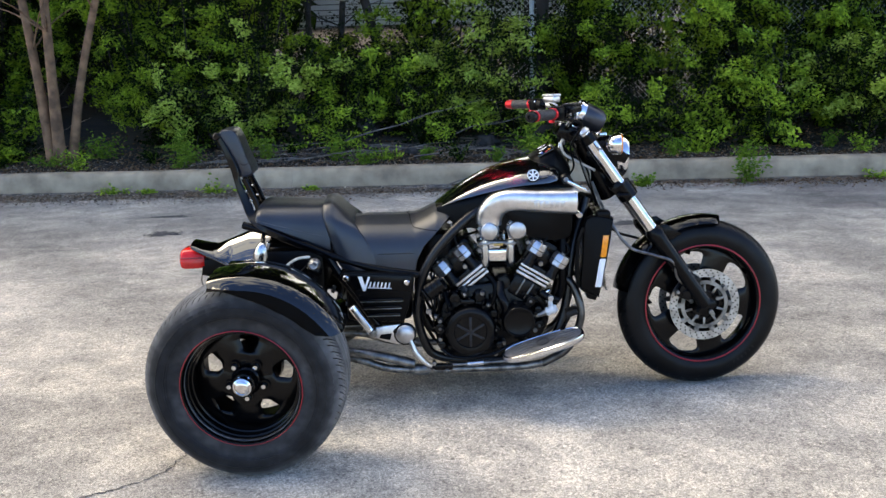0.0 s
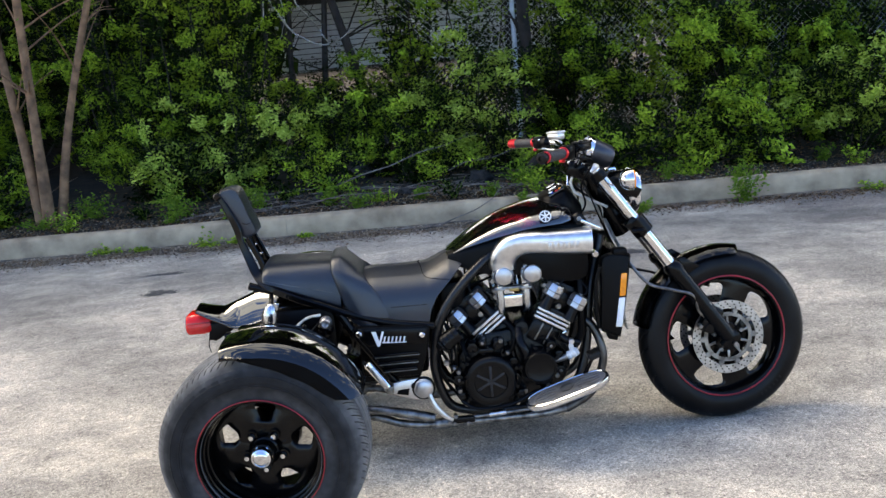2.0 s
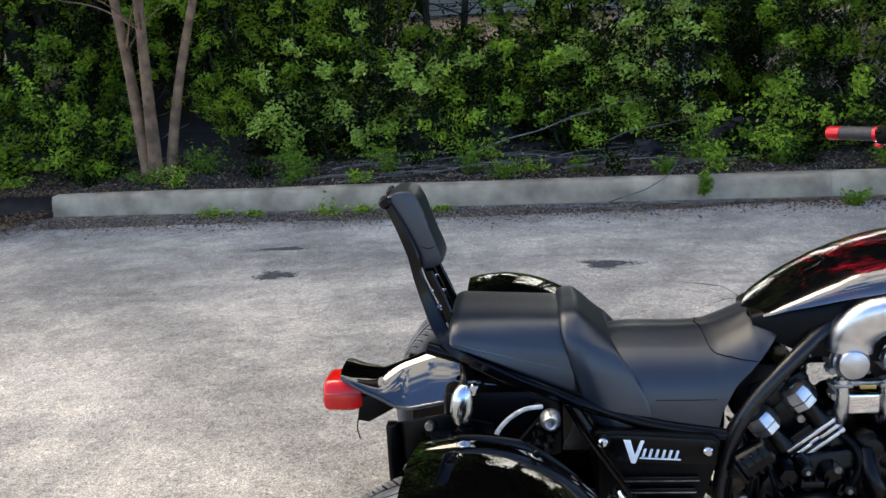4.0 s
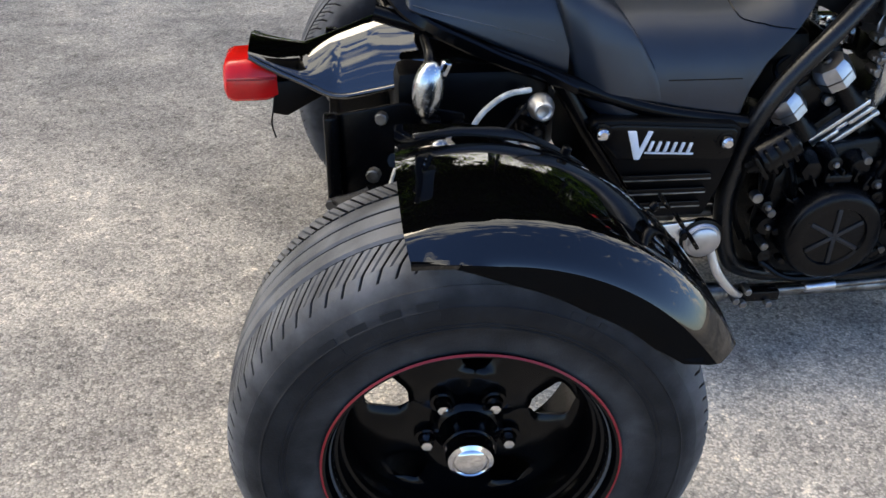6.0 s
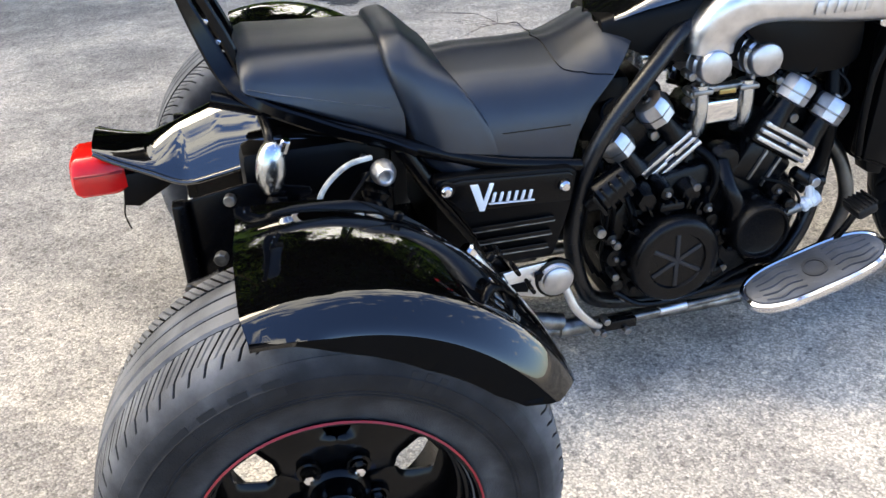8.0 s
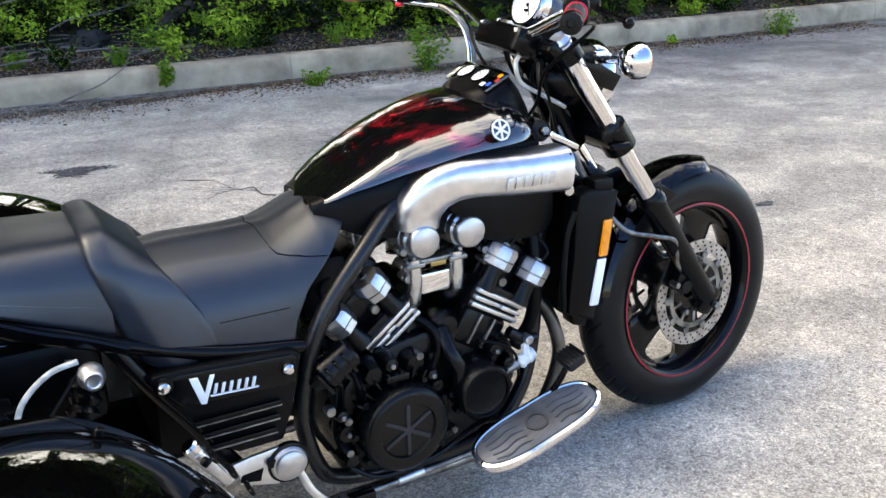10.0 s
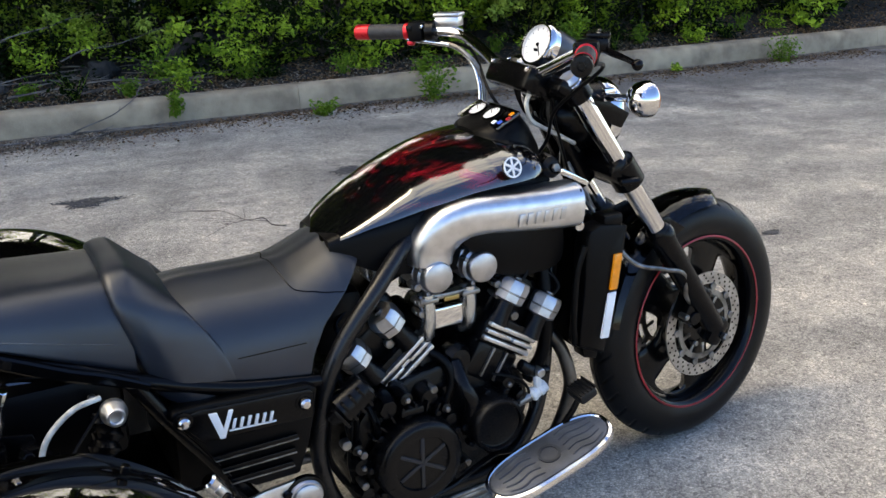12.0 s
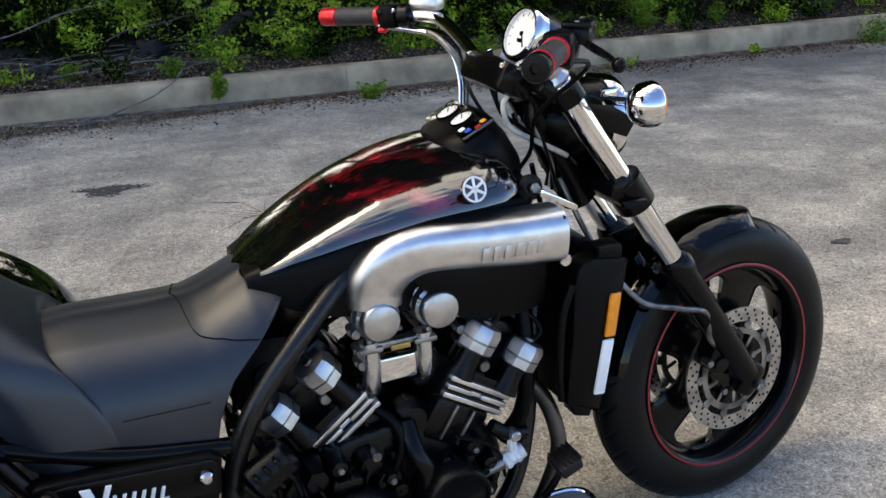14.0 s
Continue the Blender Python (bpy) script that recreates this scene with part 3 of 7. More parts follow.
def build_front_wheel():
    prof = smooth_profile([(0.222, -0.045), (0.231, -0.054), (0.256, -0.062), (0.281, -0.060), (0.302, -0.050), (0.317, -0.032), (0.3245, -0.012), (0.3255, 0.0)], 7)
    prof += [(r, -y) for r, y in prof[-2::-1]]

    def cut(a, y):
        s = np.sign(y)
        ph = (a * 34 / (2 * np.pi) + np.abs(y) * 13 + 0.25 * s) % 1.0
        g = 0.004 * np.clip(1.5 - np.abs(ph - 0.5) / 0.05, 0, 1) * (np.abs(y) < 0.046) * (np.abs(y) > 0.008)
        return g + 0.003 * np.clip(1.5 - np.abs(y) / 0.003, 0, 1)

    rim = bmesh.new()
    barrel = smooth_profile([(0.226, -0.050), (0.231, -0.055), (0.229, -0.0575), (0.222, -0.054), (0.216, -0.044), (0.211, -0.03), (0.2085, -0.012), (0.208, 0.0)], 3)
    barrel += [(r, -y) for r, y in barrel[-2::-1]] + [(0.226, 0.045), (0.214, 0.0), (0.226, -0.045)]
    lathe(barrel, seg=96, bm=rim, closed=True)
    merge(rim, spoked_rim(5, 69, 0.03, 0.212, 0.105, 0.2065, 21.0, 13.0, lambda r: -0.016 - 0.02 * max(0, 0.12 - r), 0.006, 0.03))
    lathe([(0.055, -0.045), (0.055, 0.045), (0.05, 0.05), (0.02, 0.05), (0.02, -0.05), (0.05, -0.05)], seg=40, bm=rim, closed=True)
    wheel = part("front_wheel", rim, GLOSS_RIM, trike, "black cast front wheel with red pinstripe and slotted spokes")
    tyre_skin("tyre", prof, 476, cut, RUBBER_FRONT, wheel)
    part("rim_stripe", lathe([(0.2305, -0.0555), (0.2325, -0.0585), (0.2285, -0.0600), (0.2270, -0.0585)], seg=120, closed=True), RED_STRIPE, wheel, "thin red rim stripe")
    for side in (-1, 1):
        d = bmesh.new()
        y = side * 0.072
        lathe([(0.108, y - 0.0025), (0.139, y - 0.0025), (0.1395, y), (0.139, y + 0.0025), (0.108, y + 0.0025)], seg=90, bm=d, closed=True)
        disc = part("brake_disc", d, DISC, wheel, "drilled steel brake disc")
        c = bmesh.new()
        lathe([(0.080, y - 0.003), (0.094, y - 0.003), (0.094, y + 0.003), (0.080, y + 0.003)], seg=60, bm=c, closed=True)
        for k in range(10):
            t = 2 * math.pi * k / 10
            part("disc_bobbin", rod((0.101 * math.cos(t), y - 0.006, 0.101 * math.sin(t)), (0.101 * math.cos(t), y + 0.006, 0.101 * math.sin(t)), 0.0105, 14), STEEL, wheel)
            t2 = t + 0.31
            box((0.070 * math.cos(t2), y, 0.070 * math.sin(t2)), (0.036, 0.004, 0.009), 0.001, Matrix.Rotation(-t2, 4, "Y"), bm=c)
        for k in range(5):
            t = 2 * math.pi * (k + 0.3) / 5
            part("disc_bolt", rod((0.055 * math.cos(t), y - 0.007, 0.055 * math.sin(t)), (0.055 * math.cos(t), y, 0.055 * math.sin(t)), 0.008, 6), STEEL, wheel)
        part("disc_carrier", c, STEEL, wheel)
        # near-black discs stand in for the holes; nothing is pierced
        h = bmesh.new()
        for k in range(30):
            for m in range(3):
                t = 2 * math.pi * (k + m * 0.33) / 30
                r = 0.1145 + 0.0095 * m
                rod((r * math.cos(t), y - 0.0031, r * math.sin(t)), (r * math.cos(t), y + 0.0031, r * math.sin(t)), 0.0032, 8, 0.0, bm=h)
        tagged(part("drilling", h, HOLE, wheel), kind="stuff")
    for c in (-62, -58, -54, -50, -46, -42):
        marks = bmesh.new()
        rows = []
        for r, yy in ((0.266, -0.0632), (0.279, -0.0614)):
            rows.append([(r * math.cos(radians(c + e)), yy, r * math.sin(radians(c + e))) for e in (-0.8, 0.8)])
        grid(rows, bm=marks)
        bmesh.ops.solidify(marks, geom=marks.faces[:], thickness=0.0012)
        part("sidewall_mark", marks, GREY_SIDE, wheel)
    wheel.location, wheel.scale = (FX, 0, FZ), (0.975, 0.86, 0.975)
    wheel.rotation_euler = STEER.to_euler()


build_front_wheel()


# front fork, its clamps and mudguard
def fork_x(z):
    return 1.603 - 0.705 * (z - 0.315)


def build_fork():
    for s in (-1, 1):
        y = s * 0.106
        leg = bmesh.new()
        rod((fork_x(0.615), y, 0.615), (fork_x(0.335), y, 0.335), 0.0305, 26, 0.003, r2=0.027, bm=leg)
        box((fork_x(0.325) - 0.004, y, 0.325), (0.05, 0.042, 0.075), 0.015, Matrix.Rotation(radians(35), 4, "Y"), bm=leg)
        lathe([(0.026, 0), (0.034, 0.004), (0.034, 0.02), (0.03, 0.03)], (fork_x(0.600), y, 0.600), (-0.577, 0, 0.817), 26, bm=leg)
        lower = part("fork_leg", leg, SATIN, trike, "satin black lower fork leg")
        part("fork_tube", rod((fork_x(0.985), y, 0.985), (fork_x(0.60), y, 0.60), 0.0225, 26, 0.003), CHROME, lower, "polished chrome fork tube")
        part("dust_seal", lathe([(0.0235, 0), (0.030, 0.002), (0.027, 0.014), (0.0235, 0.018)], (fork_x(0.618), y, 0.618), (-0.577, 0, 0.817), 24, closed=True), MATT, lower)
        part("axle_bolt", rod((1.603, y - s * 0.0, 0.314), (1.603, y + s * 0.034, 0.314), 0.010, 6, 0.002), STEEL, lower)
        part("fork_cap", lathe([(0.022, 0), (0.024, 0.006), (0.018, 0.016), (0.002, 0.018)], (fork_x(0.985), y, 0.985), (-0.577, 0, 0.817), 24), ALU, lower)
        # caliper behind the leg
        cal = bmesh.new()
        box((1.525, s * 0.088, 0.405), (0.06, 0.055, 0.10), 0.012, Matrix.Rotation(radians(28), 4, "Y"), bm=cal)
        for k in (-1, 1):
            rod((1.525 + k * 0.012, s * 0.088, 0.405 + k * 0.026), (1.525 + k * 0.012, s * 0.122, 0.405 + k * 0.026), 0.016, 18, bm=cal)
        caliper = part("brake_caliper", cal, MATT, trike)
        for k in (-1, 1):
            part("caliper_bolt", rod((1.498 + k * 0.018, s * 0.10, 0.43 + k * 0.04), (1.498 + k * 0.018, s * 0.127, 0.43 + k * 0.04), 0.008, 6), STEEL, caliper)
        part("brake_hose", tube([(1.17, s * 0.05, 0.80), (1.22, s * 0.09, 0.68), (1.29, s * 0.135, 0.575), (1.38, s * 0.14, 0.54), (1.455, s * 0.13, 0.51), (1.475, s * 0.12, 0.45), (1.50, s * 0.11, 0.42)], 0.0055, 8), STEEL if s < 0 else PLASTIC, trike)
    lo = bmesh.new()
    ang = Matrix.Rotation(radians(35), 4, "Y")
    box((fork_x(0.775) - 0.01, 0, 0.775), (0.085, 0.27, 0.05), 0.012, ang, bm=lo)
    for s in (-1, 1):
        lathe([(0.030, -0.032), (0.036, -0.03), (0.036, 0.03), (0.030, 0.032)], (fork_x(0.775), s * 0.106, 0.775), (-0.577, 0, 0.817), 24, bm=lo)
        rod((fork_x(0.775) - 0.035, s * 0.14, 0.765), (fork_x(0.775) + 0.01, s * 0.146, 0.765), 0.008, 8, bm=lo)
    part("lower_fork_clamp", lo, SATIN, trike)
    up = bmesh.new()
    box((fork_x(0.965) - 0.02, 0, 0.965), (0.075, 0.25, 0.03), 0.01, ang, bm=up)
    for s in (-1, 1):
        lathe([(0.026, -0.018), (0.031, -0.016), (0.031, 0.016), (0.026, 0.018)], (fork_x(0.965), s * 0.106, 0.965), (-0.577, 0, 0.817), 24, bm=up)
    part("upper_fork_clamp", up, SATIN, trike)
    part("steering_head", rod((1.125, 0, 0.955), (1.245, 0, 0.735), 0.034, 20, 0.004), SATIN, trike)
    # mudguard
    rows = []
    for i in range(37):
        t = radians(78 + (168 - 78) * i / 36)
        taper = 0.5 + 0.5 * math.sqrt(max(0.0, 1 - (1 - min(1.0, i / 6)) ** 2))
        row = []
        for j in range(17):
            q = 2 * j / 16 - 1
            r = 0.337 - 0.030 * abs(q) ** 3
            row.append((FX + (r + 0.006 * math.sin(i / 36 * math.pi)) * math.cos(t), q * 0.070 * taper, FZ + r * math.sin(t)))
        rows.append(row)
    bm = grid(rows)
    bmesh.ops.solidify(bm, geom=bm.faces[:], thickness=0.004)
    c = Vector((FX, 0, FZ))
    bmesh.ops.rotate(bm, cent=c, matrix=STEER, verts=bm.verts[:])
    guard = part("front_mudguard", bm, GUARD_PAINT, trike, "glossy black front mudguard")
    for s in (-1, 1):
        part("mudguard_bracket", plate([(1.36, 0.62), (1.44, 0.64), (1.50, 0.60), (1.43, 0.56)], s * 0.071, s * 0.077, 0.002), SATIN, guard)


build_fork()


# headlamp, indicators, speedometer
def build_headlamp():
    at, way = (1.272, 0, 0.886), (1, 0, -0.08)
    hl = part("headlamp", lathe([(0.002, -0.125), (0.035, -0.12), (0.060, -0.09), (0.073, -0.05), (0.077, -0.010), (0.077, 0.006), (0.002, 0.006)], at, way, 48), SATIN, trike, "black headlamp shell with chrome rim")
    part("headlamp_rim", lathe([(0.076, -0.014), (0.0815, -0.010), (0.0825, 0.004), (0.0815, 0.018), (0.076, 0.027), (0.071, 0.028), (0.071, 0.0)], at, way, 56, closed=True), CHROME, hl, "chrome headlamp rim")
    part("headlamp_lens", lathe([(0.073, 0.016), (0.058, 0.030), (0.035, 0.036), (0.001, 0.038)], at, way, 48), GLASSY, hl, "clear headlamp lens")
    for s in (-1, 1):
        part("headlamp_bracket", plate([(1.16, 0.94), (1.20, 0.955), (1.30, 0.90), (1.28, 0.87), (1.20, 0.90)], s * 0.088, s * 0.093, 0.002), SATIN, hl)
        part("stem_bracket", box((1.235, s * 0.098, 0.948), (0.03, 0.012, 0.028), 0.004), CHROME, hl)


def build_indicator(place, facing, stem, lens):
    body = lathe([(0.002, -0.036), (0.014, -0.034), (0.026, -0.027), (0.0345, -0.014), (0.0370, 0.0), (0.0370, 0.008), (0.035, 0.011), (0.002, 0.011)], place, facing, 32)
    ind = part("indicator", body, CHROME, trike, "round chrome indicator lamp")
    part("indicator_lens", lathe([(0.034, 0.010), (0.030, 0.016), (0.002, 0.019)], place, facing, 28), lens, ind)
    part("indicator_stem", tube([place, stem], 0.008, 10, 3), CHROME, ind)


GUNMETAL = mat("dark_satin_metal", (0.055, 0.058, 0.068), 0.34, metal=0.8, vary=0.1, scale=30)


def build_speedometer():
    c, ax = (1.140, 0.0, 1.041), (-0.90, -0.06, 0.43)
    cup = part("speedometer", lathe([(0.002, -0.085), (0.034, -0.082), (0.044, -0.066), (0.0475, -0.01), (0.0475, 0.018), (0.002, 0.018)], c, ax, 40), GUNMETAL, trike, "round speedometer with white dial and chrome rim")
    part("dial_rim", lathe([(0.0445, 0.000), (0.0485, 0.001), (0.0495, 0.014), (0.0500, 0.022), (0.046, 0.028), (0.041, 0.027), (0.041, 0.018)], c, ax, 44, closed=True), CHROME, cup)
    part("dial_face", lathe([(0.0425, 0.0185), (0.0425, 0.0205), (0.001, 0.0205)], c, ax, 40), WHITE, cup, "white dial face")
    axv = Vector(ax).normalized()
    s = axv.cross(Vector((0, 0, 1))).normalized()
    u = s.cross(axv)
    o = Vector(c) + axv * 0.0212
    t = bmesh.new()
    for k in range(11):
        a = radians(-130 + 26 * k)
        d = math.sin(a) * s + math.cos(a) * u
        rod(o + d * 0.031, o + d * 0.037, 0.0005, 6, 0, bm=t)
    box(o - u * 0.012, (0.003, 0.012, 0.006), 0.0005, bm=t)
    rod(o, o + (s * -0.6 - u * 0.8) * 0.028, 0.0012, 6, 0, bm=t)
    rod(o - axv * 0.001, o + axv * 0.003, 0.004, 12, bm=t)
    part("dial_marks", t, HOLE, cup)


build_headlamp()
for s in (-1, 1):
    build_indicator((1.228, s * 0.222, 0.958), (1, s * 0.1, 0), (1.225, s * 0.11, 0.945), ORANGE)
build_speedometer()


PALE_CABLE = mat("pale_braided_cable", (0.52, 0.50, 0.44), 0.5, vary=0.2, scale=60)


GRIP = mat("grey_grip_rubber", (0.022, 0.022, 0.025), 0.5, vary=0.2, scale=60, bump=0.4, bscale=900)


# handlebar and controls
def bar_path(s):
    return [(x, s * y, z + 0.036 * s * -y) for x, y, z in ((1.070, 0.0, 0.996), (1.074, 0.07, 1.000), (1.078, 0.15, 1.030), (1.072, 0.235, 1.060), (1.040, 0.290, 1.066), (0.995, 0.335, 1.066), (0.914, 0.432, 1.064))]


def build_bars():
    pts = bar_path(1)[::-1] + bar_path(-1)[1:]
    hb = part("handlebar", tube(pts, 0.0125, 14, 8), CHROME, trike, "chrome handlebar with red-ended black grips")
    part("bar_clamp", box((1.075, 0, 0.985), (0.070, 0.16, 0.055), 0.014, Matrix.Rotation(radians(25), 4, "Y")), SATIN, hb)
    for s in (-1, 1):
        p = [Vector(q) for q in bar_path(s)]
        d = (p[-1] - p[-2]).normalized()
        e = p[-1]
        a = e - d * 0.115
        ax = d
        part("grip", lathe([(0.0145, 0), (0.0172, 0.003), (0.0178, 0.012), (0.0172, 0.020), (0.0178, 0.028), (0.0178, 0.092), (0.0145, 0.094)], a, ax, 28), GRIP, hb, "dark grey rubber grip")
        if s > 0:
            part("grip_end", lathe([(0.0150, 0.092), (0.0182, 0.094), (0.0184, 0.124), (0.0172, 0.129), (0.0120, 0.131), (0.001, 0.131)], a, ax, 28), RED, hb, "red anodised bar end")
        else:
            part("end_ring", lathe([(0.0150, 0.099), (0.0186, 0.100), (0.0186, 0.104), (0.0150, 0.106)], a, ax, 28), RED, hb, "thin red ring")
            part("bar_end_plug", lathe([(0.0150, 0.104), (0.0188, 0.114), (0.0188, 0.128), (0.0170, 0.132), (0.0075, 0.133), (0.0065, 0.128), (0.001, 0.128)], a, ax, 28), MATT, hb, "black bar end with a round socket")
        part("grip_ring", lathe([(0.014, -0.010), (0.0195, -0.008), (0.0195, 0.002), (0.014, 0.004)], a, ax, 24), RED, hb)
        # switch box, clamp, reservoir, lever
        rot = ax.to_track_quat("Y", "Z").to_matrix().to_4x4()
        sw = part("switch_box", box(a - ax * 0.028, (0.042, 0.038, 0.046), 0.008, rot), PLASTIC, hb)
        part("switch_button", box(a - ax * 0.026 + Vector((-0.016, 0, -0.026)), (0.016, 0.016, 0.010), 0.003, rot), RED, hb)
        part("switch_toggle", box(a - ax * 0.030 + Vector((-0.024, 0, 0.008)), (0.010, 0.014, 0.012), 0.002, rot), MATT, hb)
        part("lever_clamp", lathe([(0.0145, -0.012), (0.023, -0.010), (0.023, 0.010), (0.0145, 0.012)], a - ax * 0.062, ax, 20), MATT, hb)
        up = Vector((0.022, 0, 0.020 if s > 0 else 0.010))
        res = part("fluid_reservoir", box(a - ax * 0.085 + up, (0.040, 0.060, 0.024), 0.006, rot), ALU if s > 0 else MATT, hb)
        part("reservoir_lid", box(a - ax * 0.085 + up + Vector((0, 0, 0.0155)), (0.043, 0.064, 0.009), 0.003, rot), ALU if s > 0 else MATT, hb, "flat reservoir lid")
        for q in (-1, 1):
            part("lid_screw", rod(a - ax * (0.085 + q * 0.024) + up + Vector((0, 0, 0.018)), a - ax * (0.085 + q * 0.024) + up + Vector((0, 0, 0.0215)), 0.004, 8), STEEL, hb)
        part("clamp_bolt", rod(a - ax * 0.062 + Vector((-0.024, 0, 0.010)), a - ax * 0.062 + Vector((-0.030, 0, 0.012)), 0.006, 8), CHROME, hb)
        lv = [a - ax * 0.065 + Vector((0.036, 0, 0.0)), a - ax * 0.02 + Vector((0.058, 0, -0.004)), a + ax * 0.03 + Vector((0.085, 0, -0.008)), a + ax * 0.085 + Vector((0.105, -s * 0.01 * -1, -0.012))]
        lever = part("lever", tube(lv, [0.009, 0.008, 0.0065, 0.006], 10, 6, squash=0.6), SATIN, hb)
        ball = bmesh.new()
        bmesh.ops.create_uvsphere(ball, u_segments=14, v_segments=10, radius=0.010, matrix=Matrix.Translation(lv[-1]))
        part("lever_ball", ball, SATIN, hb)
        part("control_cable", tube([a - ax * 0.05 + Vector((0.01, 0, -0.02)), a - ax * 0.13 + Vector((0.03, 0, -0.045)), (1.08, s * 0.13, 0.94), (1.10, s * 0.07, 0.86), (1.06, s * 0.05, 0.80)], 0.0038, 8), PLASTIC, hb)
    for k, o in enumerate((0.0, 0.012)):
        part("cable_guide", tube([(0.985 + o, 0.335, 1.036), (1.030 + o, 0.290, 1.030), (1.062, 0.245 - o, 1.022), (1.082, 0.205 - o, 0.990), (1.086 + o, 0.180, 0.945), (1.080 + o, 0.165, 0.900)], 0.0055, 10), CHROME if k == 0 else STEEL, hb, "thin chrome cable guide")
    for y in (-0.05, 0.05):
        for x in (1.055, 1.095):
            part("clamp_screw", rod((x, y * 1.3, 1.005), (x - 0.004, y * 1.3, 1.018), 0.006, 8), CHROME, hb)
    for k in range(5):
        y = -0.10 + 0.03 * k
        part("wire_loom", tube([(1.09 + 0.012 * k, y, 0.955 - 0.01 * k), (1.115, y * 0.8, 0.90), (1.135 + 0.01 * k, y * 0.6 - 0.02, 0.84), (1.16, y * 0.4 - 0.03, 0.78)], 0.003 + 0.0008 * (k % 3), 7, 4), (PLASTIC, STEEL, PLASTIC, PALE_CABLE, PLASTIC)[k], hb)
    part("cable_loop", tube([(1.196, -0.062, 0.940), (1.162, -0.06, 0.952), (1.133, -0.06, 0.966), (1.108, -0.06, 0.977), (1.084, -0.06, 0.973), (1.062, -0.06, 0.959), (1.055, -0.06, 0.942), (1.061, -0.06, 0.918), (1.074, -0.06, 0.901), (1.109, -0.06, 0.881), (1.145, -0.06, 0.862), (1.18, -0.06, 0.843)], 0.0046, 10, 4), PALE_CABLE, hb, "pale braided cable in a loop")
    for y, w in ((-0.035, 0.014), (-0.020, 0.022)):
        part("cable_loop", tube([(1.165, y - 0.02, 0.962), (1.123 + w, y, 0.985), (1.080 - w, y, 0.984), (1.047 + w * 0.5, y, 0.955), (1.055 + w, y, 0.920), (1.095, y - 0.01, 0.902), (1.145, y - 0.015, 0.862)], 0.0038, 8), PLASTIC, hb)


build_bars()


# tank cover, instrument console, intake scoops
def ring_section(x, w, zt, zb, e=0.6, n=17, wb=None):
    """Half a rounded box across the machine, from one lower edge over the top to the other."""
    out = []
    wb = w if wb is None else wb
    for j in range(n):
        a = math.pi * j / (n - 1)
        c, s = math.cos(a), math.sin(a)
        y = -math.copysign(abs(c) ** e, c)
        h = abs(s) ** e
        out.append((x, y * (wb + (w - wb) * h), zb + (zt - zb) * h))
    return out


def tank_mat():
    """Deep black lacquer with thin smoke of red and pink flames."""
    m = bpy.data.materials.new("black_flame_lacquer")
    m.use_nodes = True
    n, l = m.node_tree.nodes, m.node_tree.links
    p = n["Principled BSDF"]
    p.inputs["Roughness"].default_value = 0.12
    p.inputs["Coat Weight"].default_value = 1.0
    p.inputs["Coat Roughness"].default_value = 0.02
    p.inputs["Coat IOR"].default_value = 1.68
    c = n.new("ShaderNodeTexCoord")
    mp = n.new("ShaderNodeMapping")
    mp.inputs["Scale"].default_value = (3.2, 12.0, 30.0)
    mp.inputs["Rotation"].default_value = (0, radians(22), 0)
    a = n.new("ShaderNodeTexNoise")
    a.inputs["Scale"].default_value, a.inputs["Detail"].default_value, a.inputs["Distortion"].default_value = 1.25, 9.0, 0.9
    l.new(c.outputs["Object"], mp.inputs["Vector"])
    l.new(mp.outputs["Vector"], a.inputs["Vector"])
    r = n.new("ShaderNodeValToRGB")
    e = r.color_ramp.elements
    e[0].position, e[0].color = 0.49, (0.002, 0.002, 0.0025, 1)
    e[1].position, e[1].color = 0.70, (0.36, 0.035, 0.10, 1)
    k = e.new(0.60)
    k.color = (0.15, 0.004, 0.008, 1)
    k = e.new(0.82)
    k.color = (0.55, 0.28, 0.40, 1)
    l.new(a.outputs["Fac"], r.inputs["Fac"])
    # the flames are sprayed along the upper flanks only, fading out before the nose
    xyz = n.new("ShaderNodeSeparateXYZ")
    l.new(c.outputs["Object"], xyz.inputs["Vector"])
    band = n.new("ShaderNodeMapRange")
    band.inputs["From Min"].default_value, band.inputs["From Max"].default_value = 0.785, 0.845
    l.new(xyz.outputs["Z"], band.inputs["Value"])
    nose = n.new("ShaderNodeMapRange")
    nose.inputs["From Min"].default_value, nose.inputs["From Max"].default_value = 0.935, 0.835
    l.new(xyz.outputs["X"], nose.inputs["Value"])
    both = n.new("ShaderNodeMath")
    both.operation = "MULTIPLY"
    l.new(band.outputs["Result"], both.inputs[0])
    l.new(nose.outputs["Result"], both.inputs[1])
    x = n.new("ShaderNodeMix")
    x.data_type = "RGBA"
    x.inputs["A"].default_value = (0.002, 0.002, 0.0025, 1)
    l.new(both.outputs["Value"], x.inputs["Factor"])
    l.new(r.outputs["Color"], x.inputs["B"])
    l.new(x.outputs["Result"], p.inputs["Base Color"])
    return m


TANK = tank_mat()
BRASS = mat("dull_brass", (0.42, 0.30, 0.12), 0.4, metal=1.0)


